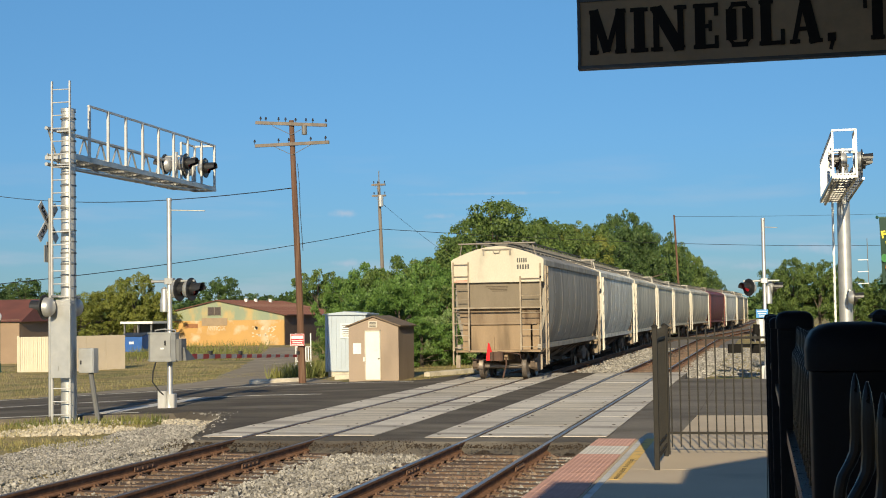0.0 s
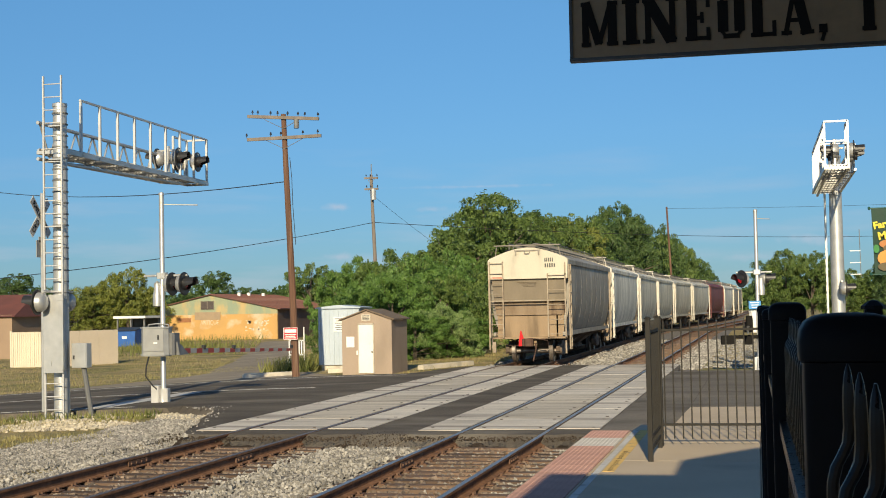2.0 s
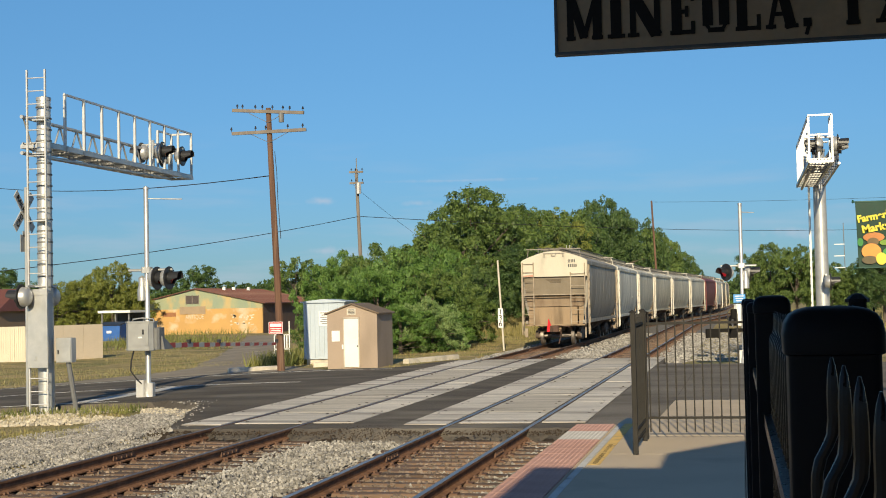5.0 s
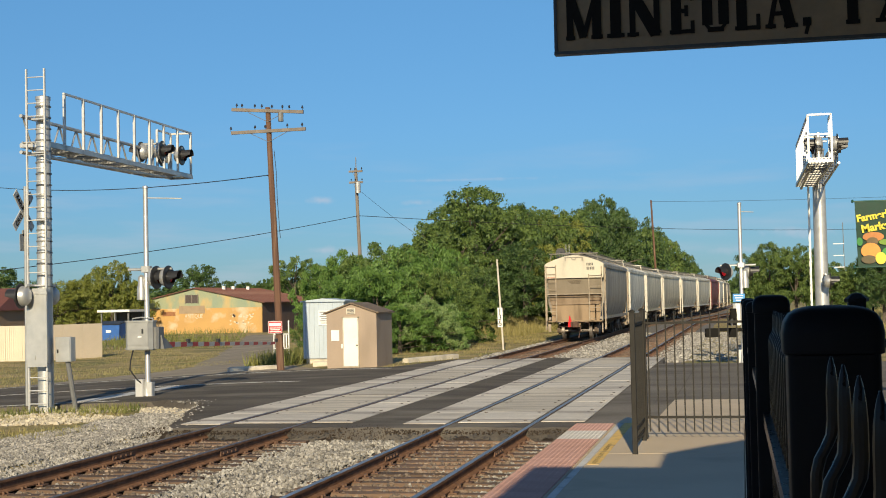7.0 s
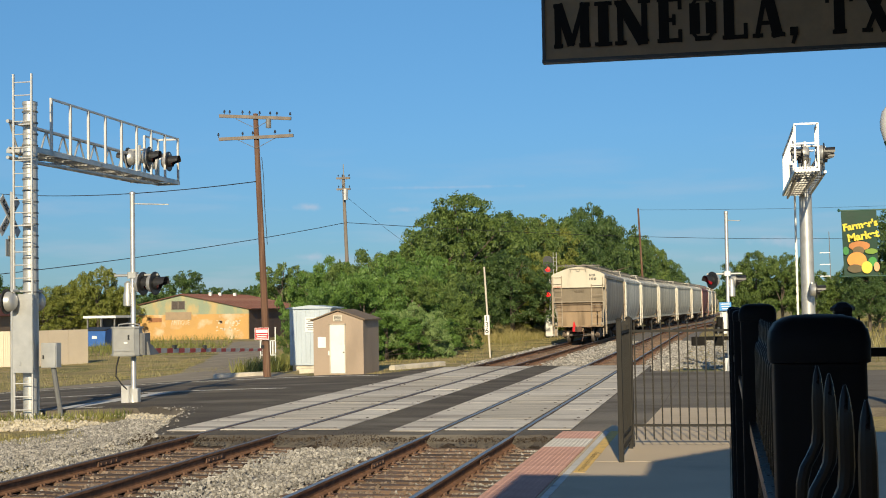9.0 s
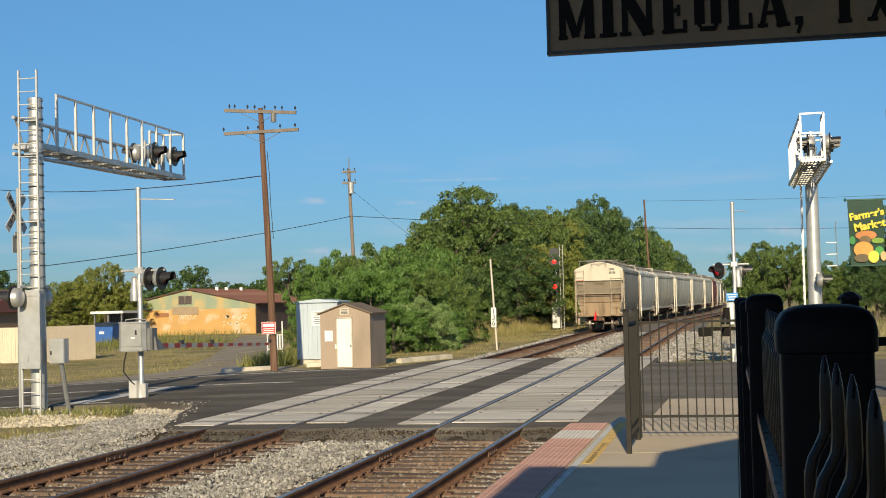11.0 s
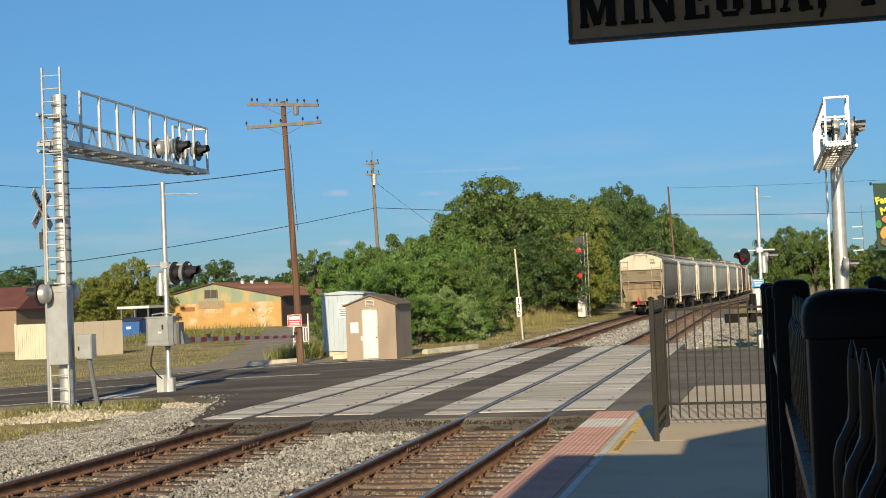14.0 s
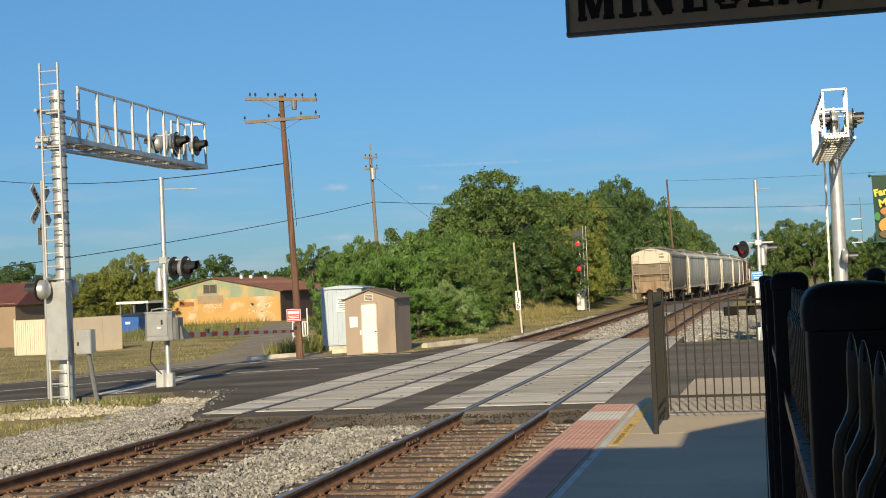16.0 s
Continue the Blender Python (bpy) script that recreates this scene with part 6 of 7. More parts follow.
def enclosure():
    e = thing("enclosure_fence", pose(-46.3, 81.2, gz(-44, 82)), "beige panel enclosure with a cream board side", "fence")
    ang = math.degrees(math.atan2(4.3, 2.0))
    for k in range(3):
        bm = bmesh.new()
        box(bm, (2.75 + 2.0 * (k + 0.5) / 3, 1.0 + 4.3 * (k + 0.5) / 3, 1.1), (1.56, 0.12, 2.3), pose(0, 0, 0, 0, 0, ang))
        part("panel", bm, BEIGE, e, "plain beige panel")
    n = 11
    for i in range(n):
        f = (i + 0.5) / n
        bm = bmesh.new()
        box(bm, (2.7 * f, 0.95 * f, 1.1), (0.255, 0.08, 2.3), pose(0, 0, 0, 0, 0, 19))
        box(bm, (2.7 * f, 0.95 * f - 0.05, 1.1), (0.05, 0.06, 2.3), pose(0, 0, 0, 0, 0, 19))
        part("board", bm, CREAM, e, "cream board")
    for x, y in ((0, 0), (2.72, 0.97)):
        bm = bmesh.new()
        box(bm, (x, y, 1.1), (0.12, 0.12, 2.45))
        part("post", bm, CREAM, e)


enclosure()


def far_house(m, w, d, h, wall, roof, label, flat=False):
    b = thing("house", m, label, "building", "far buildings")
    bm = bmesh.new()
    box(bm, (w / 2, d / 2, h / 2), (w, d, h + 0.3))
    part("wall", bm, wall, b)
    bm = bmesh.new()
    if flat:
        box(bm, (w / 2, d / 2, h + 0.3), (w + 0.5, d + 0.5, 0.3))
    else:
        hull(bm, [[(-0.3, -0.3, h), (w + 0.3, -0.3, h), (w + 0.3, d + 0.3, h), (-0.3, d + 0.3, h)], [(0.2, d / 2 - 0.05, h + d * 0.22), (w - 0.2, d / 2 - 0.05, h + d * 0.22), (w - 0.2, d / 2 + 0.05, h + d * 0.22), (0.2, d / 2 + 0.05, h + d * 0.22)]])
    part("roof", bm, roof, b)
    for i in range(max(1, int(w / 4))):
        bm = bmesh.new()
        box(bm, (2 + i * 4, -0.02, h * 0.55), (1.2, 0.08, 1.2))
        wn_ = part("window", bm, mat("dark_glass", (0.03, 0.035, 0.04), rough=0.15), b)
        bm = bmesh.new()
        box(bm, (2 + i * 4, -0.05, h * 0.55), (0.07, 0.06, 1.3))
        part("frame", bm, WHITE, wn_)


far_house(pose(-64.8, 98, -1.05), 9, 8, 3.2, mat("brown_stucco", (0.30, 0.21, 0.14), (0.26, 0.18, 0.12), 0.6), mat("red_roof", (0.17, 0.06, 0.045), (0.13, 0.05, 0.04), 0.8), "brown stucco building with a red roof")
far_house(pose(-85.5, 150, -1.05), 5, 6, 2.9, mat("white_siding", (0.55, 0.53, 0.5), (0.5, 0.48, 0.45), 0.6), WHITE, "low white building with a flat roof", True)


def shelter():
    s = thing("carport", pose(-65.6, 136, -1.05), "white flat-roofed carport with stacked bins beneath", "shelter")
    bm = bmesh.new()
    box(bm, (1.7, 2, 2.9), (3.6, 4.4, 0.25))
    part("roof", bm, WHITE, s)
    for x in (0.2, 1.7, 3.2):
        for y in (0.2, 3.8):
            bm = bmesh.new()
            box(bm, (x, y, 1.4), (0.14, 0.14, 2.9))
            part("post", bm, GALV_DARK, s)
    bm = bmesh.new()
    box(bm, (1.7, 3.9, 1.4), (3.4, 0.1, 2.7))
    part("back_wall", bm, mat("shelter_dark", (0.09, 0.09, 0.09), rough=0.8), s)
    for i in range(3):
        one("refuse_bin", lambda bm: hull(bm, [[(-0.55, -0.4, 0), (0.55, -0.4, 0), (0.55, 0.4, 0), (-0.55, 0.4, 0)], [(-0.5, -0.3, 1.5), (0.5, -0.3, 1.5), (0.5, 0.35, 1.7), (-0.5, 0.35, 1.7)]]),
            mat("bin_grey", (0.22, 0.23, 0.25), (0.17, 0.18, 0.2), 3, 0.6), pose(-65 + 1.15 * i, 137.5, -1.05), "grey refuse bin under the carport", "bin", "bins under the carport")


shelter()


def dumpster():
    d = thing("dumpster", pose(-61.8, 131, gz(-61, 131)), "blue steel dumpster in tall weeds", "dumpster")
    blue = mat("dumpster_blue", (0.03, 0.12, 0.40), (0.025, 0.10, 0.33), 3, 0.5)
    bm = bmesh.new()
    hull(bm, [[(-1.05, -0.75, 0), (1.05, -0.75, 0), (1.05, 0.75, 0), (-1.05, 0.75, 0)], [(-1.2, -0.85, 1.5), (1.2, -0.85, 1.5), (1.2, 0.85, 1.8), (-1.2, 0.85, 1.8)]])
    part("bin", bm, blue, d)
    bm = bmesh.new()
    box(bm, (0, -0.82, 0.9), (0.5, 0.04, 0.25))
    part("marking", bm, WHITE, d)
    bm = bmesh.new()
    box(bm, (0, 0, 1.72), (2.4, 1.75, 0.06), pose(0, 0, 0, 10, 0, 0))
    part("lid", bm, BLACK, d)


dumpster()
# small white railing by the cabinet
rl = thing("railing", pose(-21.2, 62, gz(-21, 62)), "short white steel railing in the weeds", "railing")
for i in range(7):
    bm = bmesh.new()
    box(bm, (0.12 * i, 0, 0.95), (0.05, 0.03, 1.9 if i in (0, 6) else 0.7))
    part("bar", bm, WHITE, rl)
for z in (0.62, 1.28):
    bm = bmesh.new()
    box(bm, (0.36, 0, z), (0.75, 0.03, 0.05))
    part("rail", bm, WHITE, rl)


def street_lamp(m, label, banner=False):
    s = thing("street_lamp", m, label, "street lamp", "street lamps")
    green = mat("lamp_green", (0.015, 0.07, 0.045), (0.012, 0.06, 0.04), 5, 0.45)
    bm = bmesh.new()
    lathe(bm, (0, 0, 0), [(0.2, 0), (0.2, 0.12), (0.13, 0.2), (0.12, 0.9), (0.07, 1.0), (0.055, 5.2), (0.09, 5.25), (0.1, 5.4), (0.14, 5.5)], 14)
    part("post", bm, green, s, "", True)
    bm = bmesh.new()
    lathe(bm, (0, 0, 5.62), [(0.13, -0.12), (0.2, 0.12), (0.21, 0.3), (0.17, 0.5), (0.08, 0.62), (0.04, 0.72), (0.01, 0.78)], 16)
    part("globe", bm, mat("globe_white", (0.50, 0.50, 0.49), (0.44, 0.44, 0.43), 3, 0.3), s, "milky white lamp globe", True)
    if banner:
        for z in (2.66, 4.06):
            bm = bmesh.new()
            rod(bm, (-0.05, 0, z), (-1.08, 0, z), 0.016)
            lathe(bm, (-1.1, 0, z - 0.03), [(0.01, 0), (0.03, 0.02), (0.03, 0.05), (0.01, 0.07)], 8)
            part("banner_arm", bm, green, s)
        bm = bmesh.new()
        rings = []
        for i in range(9):
            z = 2.67 + 1.38 * i / 8
            d = 0.02 * math.sin(i * 0.8)
            rings.append([(-1.06 + 0.04 * (1 - i / 8), -0.008 + d, z), (-0.33, -0.008 + d * 0.5, z), (-0.33, 0.008 + d * 0.5, z), (-1.06 + 0.04 * (1 - i / 8), 0.008 + d, z)])
        hull(bm, rings)
        b = part("banner", bm, mat("banner_green", (0.006, 0.042, 0.024), (0.007, 0.036, 0.021), 4, 0.7), s, "dark green market banner with yellow writing")
        yel = mat("banner_yellow", (0.75, 0.62, 0.06), rough=0.7)
        for words, x, z, sz in (("Farmer's", -1.02, 3.62, 0.205), ("Market", -0.93, 3.39, 0.225)):
            me = letters(words, sz, 0.004, 0.009)
            me.transform(pose(x, -0.04, z, 0, -9, 0))
            part("writing", me, yel, b, "yellow writing")

        def blob(name, x, z, rx, rz, col, yy=-0.036):
            bm = bmesh.new()
            hull(bm, [[(x + rx * math.cos(k), yy + q, z + rz * math.sin(k)) for k in (2 * math.pi * i / 16 for i in range(16))] for q in (0.0, 0.012)])
            part(name, bm, mat("banner_" + name, col, rough=0.7), b)
        blob("squash", -0.70, 3.30, 0.22, 0.10, (0.50, 0.20, 0.06), -0.034)
        blob("grapes", -0.72, 3.20, 0.12, 0.09, (0.16, 0.11, 0.05), -0.040)
        blob("pumpkin", -0.76, 3.00, 0.20, 0.17, (0.78, 0.32, 0.07), -0.046)
        blob("nuts", -0.80, 2.82, 0.16, 0.09, (0.13, 0.10, 0.05), -0.052)
        blob("pear", -0.56, 2.84, 0.11, 0.13, (0.80, 0.64, 0.08), -0.058)
        blob("pepper", -0.44, 2.96, 0.09, 0.10, (0.06, 0.30, 0.06), -0.050)
        blob("peach", -0.36, 2.85, 0.06, 0.10, (0.75, 0.38, 0.18), -0.064)
        blob("leaves", -0.46, 3.18, 0.13, 0.06, (0.18, 0.30, 0.04), -0.042)
        blob("greens", -0.98, 3.2, 0.06, 0.09, (0.05, 0.25, 0.06), -0.046)
    return s


street_lamp(pose(3.46, 31.0, 0.06), "green street lamp with a white globe and a farmers market banner", True)
street_lamp(pose(-47.5, 81, gz(-47, 81)) @ Matrix.Diagonal((0.6, 0.6, 0.6, 1)), "small green street lamp by the enclosure")


# ---- the station sign ----
STROKES = dict(
    M=[(0.12, 0, 0.12, 1, 0.16), (0.88, 0, 0.88, 1, 0.22), (0.14, 1, 0.5, 0.05, 0.20), (0.86, 1, 0.5, 0.05, 0.12), (0, 0.05, 0.26, 0.05, 0.10), (0.72, 0.05, 1.04, 0.05, 0.10), (0, 0.95, 0.24, 0.95, 0.10), (0.78, 0.95, 1.04, 0.95, 0.10)],
    I=[(0.25, 0, 0.25, 1, 0.26), (0.0, 0.05, 0.5, 0.05, 0.10), (0.0, 0.95, 0.5, 0.95, 0.10)],
    N=[(0.14, 0, 0.14, 1, 0.13), (0.76, 0, 0.76, 1, 0.13), (0.14, 0.98, 0.74, 0.02, 0.26), (0, 0.05, 0.3, 0.05, 0.10), (0.0, 0.95, 0.24, 0.95, 0.10), (0.6, 0.95, 0.92, 0.95, 0.10)],
    E=[(0.2, 0, 0.2, 1, 0.26), (0, 0.05, 0.72, 0.05, 0.10), (0, 0.95, 0.72, 0.95, 0.10), (0.2, 0.5, 0.5, 0.5, 0.10), (0.68, 0, 0.68, 0.28, 0.10), (0.68, 0.72, 0.68, 1, 0.10), (0.5, 0.38, 0.5, 0.62, 0.09)],
    O=[(0.14, 0.16, 0.14, 0.84, 0.26), (0.62, 0.16, 0.62, 0.84, 0.26), (0.14, 0.06, 0.62, 0.06, 0.12), (0.14, 0.94, 0.62, 0.94, 0.12), (0.07, 0.2, 0.24, 0.03, 0.08), (0.69, 0.2, 0.52, 0.03, 0.08), (0.07, 0.8, 0.24, 0.97, 0.08), (0.69, 0.8, 0.52, 0.97, 0.08)],
    L=[(0.2, 0, 0.2, 1, 0.26), (0, 0.05, 0.72, 0.05, 0.10), (0, 0.95, 0.42, 0.95, 0.10), (0.68, 0, 0.68, 0.34, 0.10)],
    A=[(0.12, 0, 0.40, 1, 0.12), (0.74, 0, 0.44, 1, 0.26), (0.2, 0.32, 0.66, 0.32, 0.10), (0, 0.05, 0.3, 0.05, 0.10), (0.54, 0.05, 0.94, 0.05, 0.10)],
    T=[(0.38, 0, 0.38, 1, 0.26), (0.0, 0.95, 0.76, 0.95, 0.10), (0.18, 0.05, 0.58, 0.05, 0.10), (0.04, 0.68, 0.04, 1, 0.09), (0.72, 0.68, 0.72, 1, 0.09)],
    X=[(0.12, 0.98, 0.70, 0.02, 0.26), (0.68, 0.98, 0.14, 0.02, 0.12), (0, 0.05, 0.3, 0.05, 0.10), (0.52, 0.05, 0.88, 0.05, 0.10), (0, 0.95, 0.36, 0.95, 0.10), (0.54, 0.95, 0.86, 0.95, 0.10)])
STROKES[","] = [(0.1, 0.02, 0.1, 0.2, 0.2), (0.14, 0.04, 0.06, -0.16, 0.09)]


def station_sign():
    SX, SY, SZ = -0.575, 4.6, 3.003
    s = thing("station_sign", pose(SX, SY, SZ), "tan hanging station name board with black slab letters", "sign")
    W, H = 1.235, 0.222
    bm = bmesh.new()
    box(bm, (W / 2, 0, H / 2), (W, 0.03, H))
    part("board", bm, SIGN_TAN, s)
    bm = bmesh.new()
    for z in (0, H):
        box(bm, (W / 2, 0, z), (W + 0.012, 0.042, 0.010))
    for x in (0, W):
        box(bm, (x, 0, H / 2), (0.010, 0.042, H - 0.012))
    part("frame", bm, BLACK, s)
    for x in (0.24, W - 0.24):
        bm = bmesh.new()
        rod(bm, (x, 0, H), (x, 0, 1.56), 0.010)
        part("hanger", bm, BLACK, s)
    x = 0.032
    size = 0.148
    wide = dict(M=1.07, I=1.05, N=1.17)
    shift = dict(M=0.002, I=-0.003, N=-0.019)
    for ch in "MINEOLA, TX":
        if ch == " ":
            x += 0.078
            continue
        bm = bmesh.new()
        far = 0
        for k, (x0, z0, x1, z1, w) in enumerate(STROKES[ch]):
            a, b = Vector((x0 * 0.73, 0, z0)) * size, Vector((x1 * 0.73, 0, z1)) * size
            d = (b - a).normalized()
            n = Vector((d.z, 0, -d.x)) * (w * 0.86) * size / 2
            q = Vector((0, -0.0165 - 0.0002 * k, 0))
            t = Vector((0, -0.003, 0))
            hull(bm, [[a + n + q, a - n + q, b - n + q, b + n + q], [a + n + q + t, a - n + q + t, b - n + q + t, b + n + q + t]])
            far = max(far, x0 * 0.73, x1 * 0.73)
        o = part("letter", bm, INK, s)
        o.matrix_basis = pose(x + shift.get(ch, -0.009), 0, 0.040) @ Matrix.Diagonal((wide.get(ch, 1.0), 1, 1, 1))
        x += far * size + (0.0275 if ch not in "A,L" else 0.017)


station_sign()
# the next fence, square to the platform
fence_run("ornamental_fence", pose(0.43, 5.6, PZ), 3.34, 1.96, "black ornamental picket fence beside the platform", 28, FENCE_BLACK, True, 0.022)


# ---- trees ----
def crown_mesh(seed, lobes, n, leaf, spread=1.0, feather=False):
    """Leaves on the shells of many small clumps that sit on a few large lobes; unit height 1, radius about 0.5."""
    rng = np.random.default_rng(seed)
    ls = [(0.03, 0.0, 0.82, 0.17)]
    for i in range(lobes):
        h = 0.22 + 0.60 * (i + 0.5) / lobes + rng.uniform(-0.05, 0.05)
        w = 0.40 * math.sin(math.pi * min(1, (h + 0.08) / 1.08)) ** 0.6
        ang = i * 2.4 + rng.uniform(-0.5, 0.5)
        d = w * rng.uniform(0.55, 1.0)
        ls.append((d * math.cos(ang), d * math.sin(ang), h, rng.uniform(0.11, 0.17)))
    cs, rs = [], []
    for x, y, h, r in ls:
        for k in range(15):
            d = rng.normal(size=3)
            d /= np.linalg.norm(d)
            cs.append((x + d[0] * r * 0.9, y + d[1] * r * 0.9, h + d[2] * r * 0.75))
            rs.append(r * rng.uniform(0.26, 0.50))
    cs, rs = np.array(cs), np.array(rs)
    cs[:, 2] *= 1.0 / np.max(cs[:, 2] + rs * 0.8)
    cs[:, :2] *= 0.53 * spread / np.percentile(np.hypot(cs[:, 0], cs[:, 1]) + rs, 95)
    pick = rng.choice(len(cs), n, p=rs ** 1.7 / np.sum(rs ** 1.7))
    d = rng.normal(size=(n, 3))
    d /= np.linalg.norm(d, axis=1, keepdims=True)
    d[:, 2] = np.where(d[:, 2] < -0.4, -d[:, 2], d[:, 2])
    rad = rs[pick] * rng.uniform(0.35, 1.0, n) ** 0.5 * np.where(rng.uniform(size=n) < 0.08, 1.25, 1.0)
    p = cs[pick] + d * rad[:, None] * np.array([1, 1, 0.95])
    if feather:
        u = d * 0.6 + np.array([0, 0, 0.5]) + rng.normal(size=(n, 3)) * 0.55
        long, broad = 1.4, 0.55
    else:
        u = np.cross(d, rng.normal(size=(n, 3))) + np.array([0, 0, -0.25])
        long, broad = 1.0, 0.72
    u /= np.linalg.norm(u, axis=1, keepdims=True)
    w = np.cross(d + rng.normal(size=(n, 3)) * 0.6, u)
    w /= np.linalg.norm(w, axis=1, keepdims=True)
    s = (leaf * rng.uniform(0.6, 1.4, n))[:, None]
    v = np.stack([p - u * s * long, p + w * s * broad, p + u * s * long * 0.9 - w * s * broad * 0.5], 1).reshape(-1, 3)
    me = bpy.data.meshes.new("leaves")
    me.from_pydata(v.tolist(), [], np.arange(3 * n).reshape(n, 3).tolist())
    return me, cs


CROWNS = [crown_mesh(k, 19, 22000, 0.0128) for k in range(6)]
FAR_CROWNS = [crown_mesh(50 + k, 19, 11000, 0.0175) for k in range(4)]
BUSHES = [crown_mesh(20 + k, 17, 22000, 0.0135, 1.25, k % 2 == 0) for k in range(4)]


def trunk_mesh(seed, cs):
    rng = random.Random(seed)

    def shape(bm):
        rod(bm, (0, 0, -0.03), (0.01, 0.0, 0.35), 0.030, 0.022)
        rod(bm, (0.01, 0, 0.35), (0.0, 0.01, 0.75), 0.022, 0.008)
        for k in range(9):
            c = cs[rng.randrange(len(cs))]
            h = min(c[2] - 0.03, rng.uniform(0.2, 0.6))
            rod(bm, (0.005, 0, max(0.12, h)), tuple(c), 0.011, 0.003, 6)
    return made(shape)


TRUNKS = [trunk_mesh(k, c[1]) for k, c in enumerate(CROWNS)]
FAR_TRUNKS = [trunk_mesh(k, c[1]) for k, c in enumerate(FAR_CROWNS)]
BTRUNKS = [trunk_mesh(k, c[1]) for k, c in enumerate(BUSHES)]


def tree(x, y, h, w, leaves, label, name="tree", k=None, group="trees along the track"):
    """h: height, w: width of the crown."""
    bush = name == "bush"
    distant = y > 185 and not bush
    src, trs = (BUSHES, BTRUNKS) if bush else (FAR_CROWNS, FAR_TRUNKS) if distant else (CROWNS, TRUNKS)
    rng = random.Random(int(x * 31 + y * 17))
    k = rng.randrange(len(src)) if k is None else k
    t = thing(name, pose(x, y, gz(x, y) - (0.22 * h if bush else 0.02), 0, 0, rng.uniform(0, 360)) @ Matrix.Diagonal((w, w, h * (1.22 if bush else 1.0), 1)), label, "tree" if name == "tree" else "bush", group)
    key = (k, bush, distant, leaves.name)
    if key not in LEAFED:
        me = src[k][0].copy()
        me.materials.append(leaves)
        LEAFED[key] = me
    part("crown", LEAFED[key], leaves, t)
    if not trs[k].materials:
        trs[k].materials.append(BARK)
    part("trunk", trs[k], BARK, t)
    return t


LEAFED = {}
GREEN_T = "broad green tree in full leaf beside the track"
for u, y, h, w, lf in ((-0.187, 112, 11.6, 10, LEAF_MID), (-0.165, 118, 10.2, 8, LEAF_DARK), (-0.21, 105, 8.5, 8, LEAF_MID), (-0.146, 125, 10.6, 8, LEAF_MID), (-0.128, 133, 10.4, 7.5, LEAF_YELLOW),
                       (-0.152, 104, 6.6, 6.5, LEAF_DARK), (-0.128, 112, 7.2, 6, LEAF_YELLOW), (-0.101, 172, 12.8, 8, LEAF_DARK), (-0.112, 160, 12.5, 8, LEAF_DARK), (-0.115, 135, 8.4, 6.5, LEAF_DARK),
                       (-0.086, 190, 12.8, 8, LEAF_DARK), (-0.075, 210, 12.2, 8, LEAF_MID), (-0.064, 235, 12.5, 8, LEAF_DARK), (-0.055, 265, 12.6, 8, LEAF_MID), (-0.047, 310, 13.0, 9, LEAF_DARK),
                       (-0.041, 360, 12.5, 9, LEAF_MID), (-0.036, 420, 12.5, 9, LEAF_DARK), (-0.245, 104, 6.8, 7, LEAF_MID), (-0.27, 108, 6.5, 7, LEAF_DARK), (-0.325, 200, 9.6, 9, LEAF_MID), (-0.31, 205, 8.6, 8, LEAF_MID), (-0.0955, 178, 15.6, 8.5, LEAF_DARK), (-0.088, 176, 13.4, 8, LEAF_DARK), (-0.125, 150, 12.2, 9, LEAF_MID), (-0.16, 130, 11.4, 9, LEAF_DARK), (-0.068, 225, 13.6, 9, LEAF_DARK), (-0.058, 250, 13.4, 9, LEAF_MID), (-0.2, 120, 11.2, 9, LEAF_MID)):
    x = u * y
    if x + w / 2 > -11.2 + bend(y):
        x = -11.5 - w / 2 + bend(y)
    tree(x, y, h * (0.95 if y < 200 else 1.08), w, lf, GREEN_T if lf is not LEAF_YELLOW else "yellowing green tree beside the track")
for u, y, h, w, lf in ((-0.285, 74, 4.6, 4.6, LEAF_BRIGHT), (-0.262, 70, 4.4, 4.8, LEAF_BRIGHT), (-0.243, 74, 5.4, 5.0, LEAF_BRIGHT), (-0.226, 72, 4.2, 4.4, LEAF_MID), (-0.255, 82, 6.2, 5.5, LEAF_MID),
                       (-0.228, 84, 6.0, 5.5, LEAF_BRIGHT), (-0.207, 78, 3.8, 4.2, LEAF_MID), (-0.275, 66, 2.6, 3.4, LEAF_BRIGHT), (-0.245, 65, 2.4, 3.6, LEAF_BRIGHT), (-0.221, 66, 2.7, 2.8, LEAF_PALE),
                       (-0.29, 84, 6.0, 5.0, LEAF_BRIGHT), (-0.21, 92, 5.6, 5.5, LEAF_MID), (-0.19, 96, 4.4, 5.0, LEAF_DARK), (-0.166, 112, 4.6, 5.0, LEAF_DARK), (-0.130, 114, 5.0, 4.4, LEAF_YELLOW),
                       (-0.148, 114, 3.6, 5, LEAF_DARK), (-0.118, 128, 3.6, 5, LEAF_DARK), (-0.305, 68, 2.4, 2.6, LEAF_MID), (-0.212, 70, 2.0, 2.8, LEAF_BRIGHT)):
    tree(u * y, y, h, w, lf, "dense leafy green bush at the edge of the tracks" if lf is not LEAF_PALE else "bush with pale blossom at the edge of the tracks", "bush", group="bushes along the track")
for u, y, h, w, lf in ((-0.472, 150, 8.7, 6.6, LEAF_YELLOW), (-0.50, 148, 6.8, 7, LEAF_YELLOW), (-0.517, 144, 5.6, 6.5, LEAF_YELLOW), (-0.488, 154, 7.4, 6.5, LEAF_YELLOW), (-0.455, 152, 6.6, 5, LEAF_YELLOW)):
    tree(u * y, y, h, w, lf, "yellow-green tree behind the enclosure", group="trees across the road")
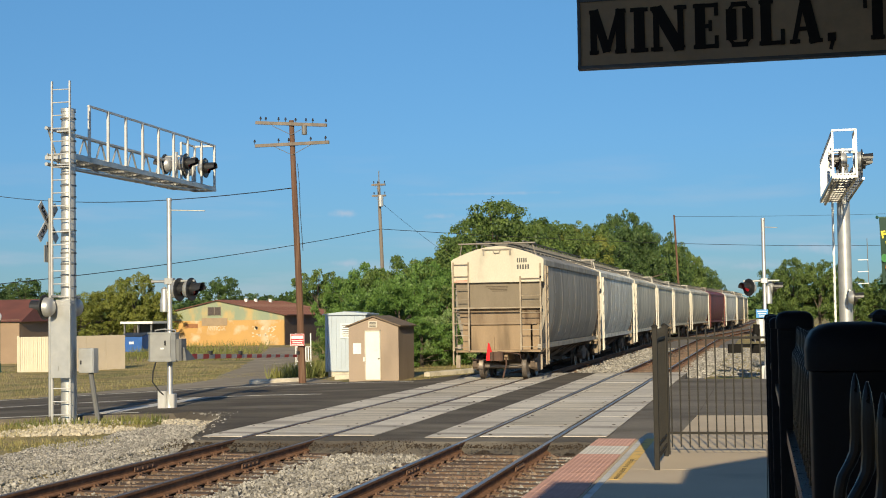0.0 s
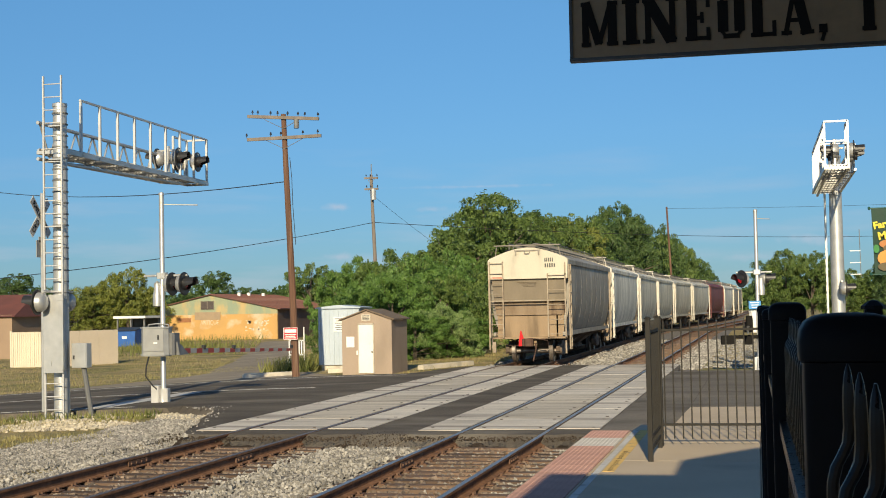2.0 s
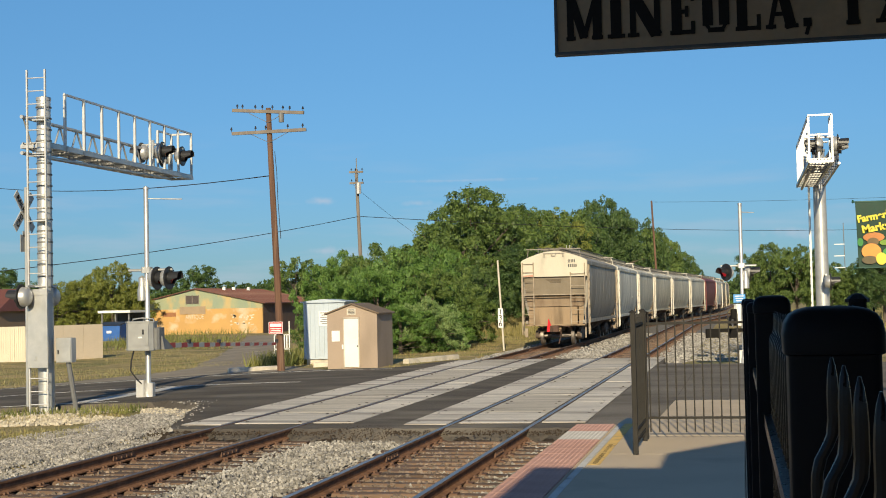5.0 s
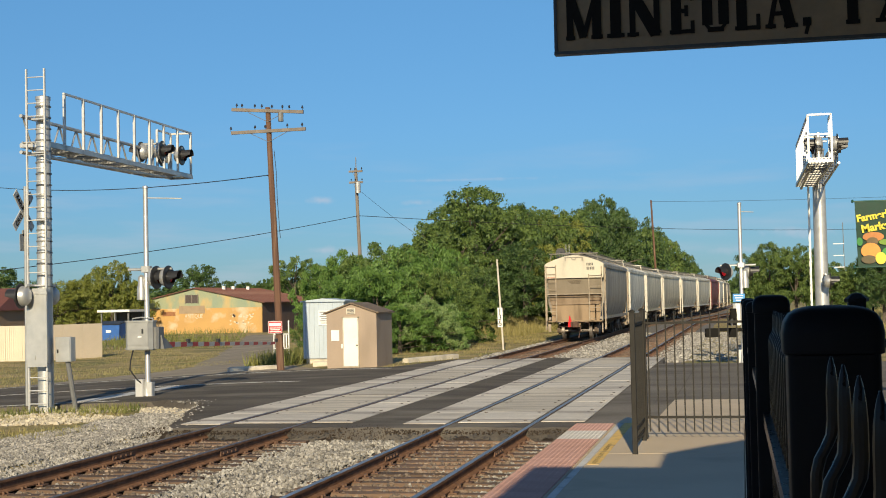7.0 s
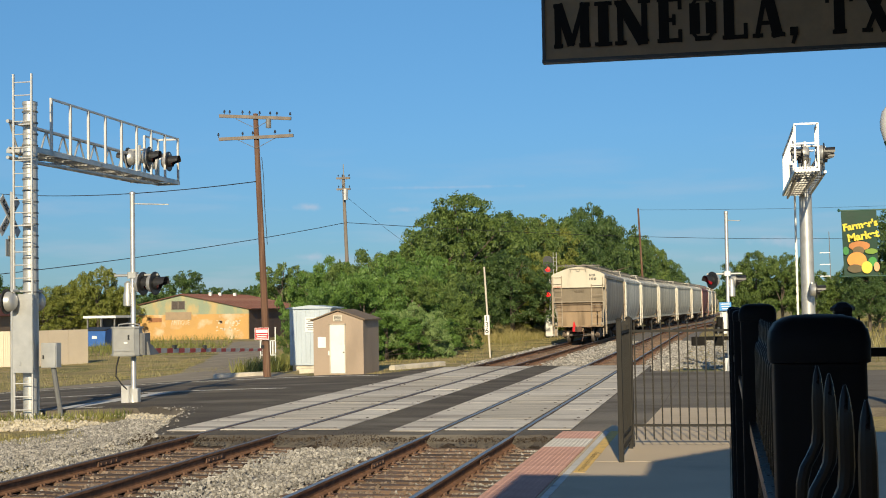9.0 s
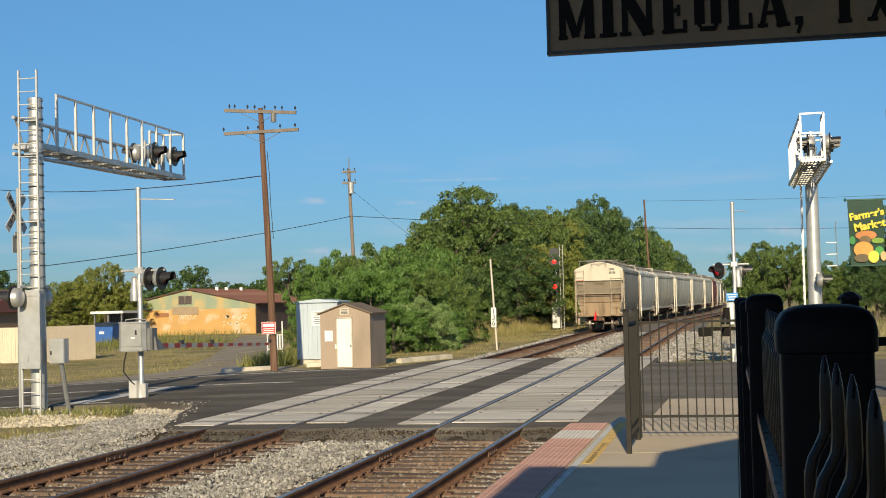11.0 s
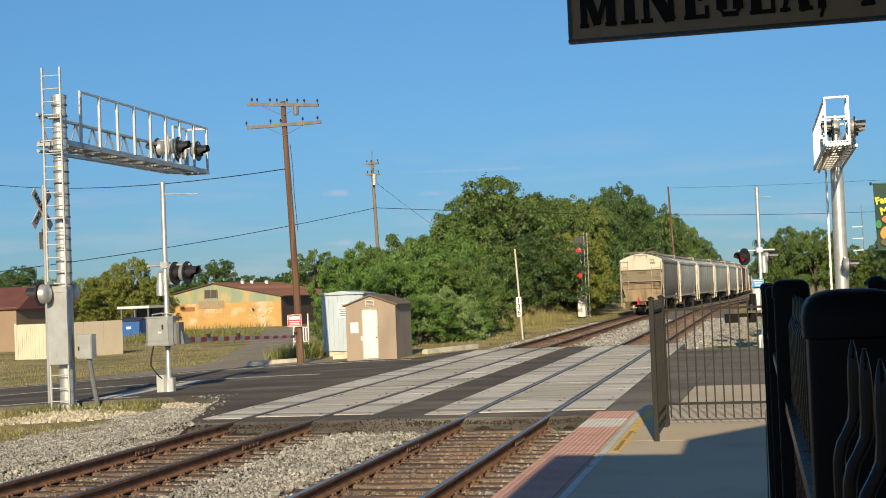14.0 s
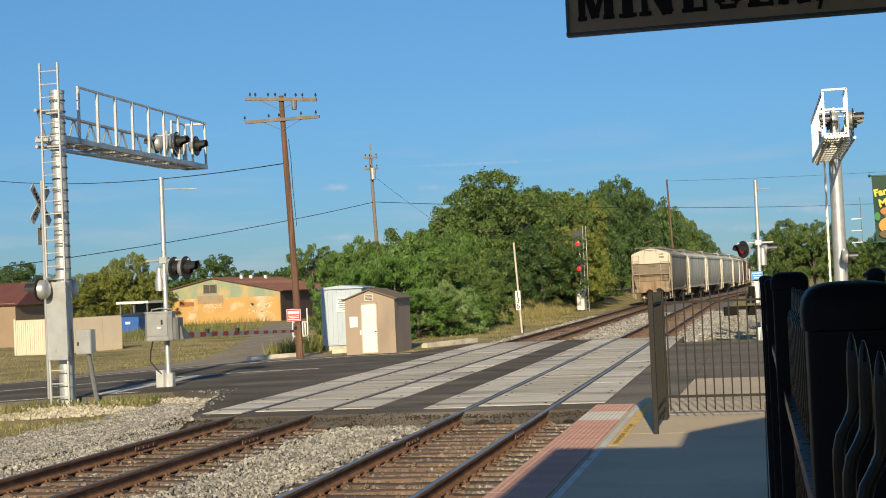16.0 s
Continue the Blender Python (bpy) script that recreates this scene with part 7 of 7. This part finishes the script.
for u, y, h, w in ((-0.40, 260, 11.5, 12), (-0.375, 290, 8.5, 14), (-0.355, 300, 8.0, 14), (-0.34, 280, 8.2, 12), (-0.565, 230, 11.0, 13), (-0.60, 210, 10, 12), (-0.535, 250, 9, 12), (-0.43, 280, 7.5, 14), (-0.45, 270, 8.0, 14), (-0.62, 190, 9, 12)):
    tree(u * y, y, h, w, LEAF_DARK, "dark green tree in the distance", group="distant trees")
for x, y, h, w, lf in ((0.9, 138, 6.4, 4.0, LEAF_DARK), (2.6, 132, 7.2, 5.0, LEAF_MID), (4.8, 130, 6.9, 5.0, LEAF_MID), (6.4, 136, 6.0, 4.6, LEAF_DARK), (8.4, 140, 5.4, 4.6, LEAF_MID), (10.6, 128, 5.4, 5, LEAF_MID),
                       (12.6, 125, 7.4, 6, LEAF_DARK), (14.2, 120, 10.2, 7, LEAF_DARK), (18, 122, 12.0, 9, LEAF_MID), (7.4, 128, 4.6, 4.4, LEAF_MID), (22, 130, 9, 9, LEAF_MID), (10.4, 110, 4.6, 4.6, LEAF_DARK), (2.2, 142, 6.0, 5, LEAF_DARK)):
    tree(x, y, h, w, lf, "green tree beyond the road", group="trees across the far lot")


def far_wood():
    rng = np.random.default_rng(9)
    n = 45000
    ang = rng.uniform(-0.75, 0.35, n)
    d = rng.uniform(420, 700, n)
    x, y = d * np.sin(ang), d * np.cos(ang)
    keep = y > 0
    x, y = x[keep], y[keep]
    n = len(x)
    top = 8 + 3 * np.sin(x * 0.045) * np.cos(y * 0.031) + 1.5 * np.sin(x * 0.21)
    z = -1 + top * rng.uniform(0, 1, n) ** 0.6
    p = np.stack([x, y, z], 1)
    u = rng.normal(size=(n, 3))
    u /= np.linalg.norm(u, axis=1, keepdims=True)
    w = np.cross(u, rng.normal(size=(n, 3)))
    w /= np.linalg.norm(w, axis=1, keepdims=True)
    s = rng.uniform(0.6, 1.5, n)[:, None]
    v = np.stack([p - u * s, p + w * s, p + u * s, p - w * s], 1).reshape(-1, 3)
    me = bpy.data.meshes.new("wood")
    me.from_pydata(v.tolist(), [], np.arange(4 * n).reshape(n, 4).tolist())
    tagged(part("far_wood", me, LEAF_DARK), "distant dark green wood along the horizon", "trees", kind="stuff")


far_wood()


def grass_field(name, n, area, keep, hmin, hmax, material, seed, label):
    rng = np.random.default_rng(seed)
    x0, x1, y0, y1 = area
    p = np.stack([rng.uniform(x0, x1, n), rng.uniform(y0, y1, n)], 1)
    p = np.array([q for q in p if keep(*q)])
    n = len(p)
    z = np.array([gz(*q) for q in p]) - 0.02
    base = np.concatenate([p, z[:, None]], 1)
    an = rng.uniform(0, 6.283, n)
    h = rng.uniform(hmin, hmax, n)
    side = np.stack([np.cos(an), np.sin(an), np.zeros(n)], 1) * (0.012 + 0.03 * h)[:, None]
    bend = np.stack([rng.normal(0, 0.28, n) * h, rng.normal(0, 0.28, n) * h, h], 1)
    v = np.stack([base - side, base + side, base + bend], 1).reshape(-1, 3)
    me = bpy.data.meshes.new("grass")
    me.from_pydata(v.tolist(), [], np.arange(3 * n).reshape(n, 3).tolist())
    tagged(part(name, me, material), label, "grass", kind="stuff")


grass_field("grass", 26000, (-22, -11.3, 17, 31.2), lambda x, y: y < near_edge(x) - 0.05 and patchy(x, y, 0.3, 0.25 - 0.10 * (-12.5 - x), 4), 0.03, 0.13, GRASS, 1, "short dry grass tufts among the gravel")
grass_field("grass", 1500, (-18.5, -13.8, 29.9, 31.5), lambda x, y: patchy(x, y, 0.8, -0.15, 3), 0.05, 0.26, GRASS_GREEN, 2, "green weeds around the signal's foot")
grass_field("grass", 42000, (-70, -11.2, 46.8, 100), lambda x, y: patchy(x, y, 0.12, -0.12, 2) and abs(x - drive_x(y) + 2.5 * smoothstep(60, 46, y)) > 2.0 + 5.0 * smoothstep(60, 46, y) and not (-17.6 < x < -13 and 50 < y < 57), 0.05, 0.17, GRASS, 3, "dry yellow grass beyond the road")
grass_field("grass", 26000, (-30, -11.0, 56, 125), lambda x, y: x < -10.9 and patchy(x, y, 0.15, -0.1, 5) and (x > -13.5 - 0.06 * (y - 60) or y < 68), 0.04, 0.15, GRASS, 4, "cut dry grass along the track")
grass_field("tall_grass", 15000, (-24, -13.9, 90, 116), lambda x, y: patchy(x, y, 0.3, -0.35, 6), 0.2, 0.6, GRASS, 14, "tall straw-coloured grass under the trees")
grass_field("weeds", 12000, (-75, -38, 100, 155), lambda x, y: patchy(x, y, 0.14, 0.02, 8) and abs(x - drive_x(y)) > 2.5, 0.25, 0.95, GRASS_GREEN, 5, "tall green weeds before the store")
grass_field("weeds", 2500, (-20.2, -18.2, 55, 66), lambda x, y: True, 0.2, 0.8, GRASS_GREEN, 6, "tall weeds beside the cabinet")
grass_field("grass", 22000, (3, 60, 55, 190), lambda x, y: True, 0.2, 0.8, GRASS, 7, "tall dry grass beyond the far lot")


# ---- what moves ----
def car_pose(s):
    """A car whose rear end stands s metres along, both trucks on the rails."""
    x0, x1 = bend(s + 2.0), bend(s + CAR_L - 2.0)
    turn = math.atan2(x1 - x0, CAR_L - 4.0)
    return pose(FAR_C + x0 - 2.0 * math.sin(turn), s, 0, 0, 0, -math.degrees(turn))


def motions():
    """The train rolls away, its wheels turning with it."""
    times = [i * 0.1 for i in range(161)]
    for i, car in enumerate(CARS):
        walk(car, [(k * 0.5, car_pose(train_at(k * 0.5) + i * CAR_PITCH)) for k in range(33)])
    for w, y in AXLES:
        walk(w, [(t, pose(0, y, 0.43, -math.degrees((train_at(t) - 46.2) / 0.43), 0, 0)) for t in times])


motions()
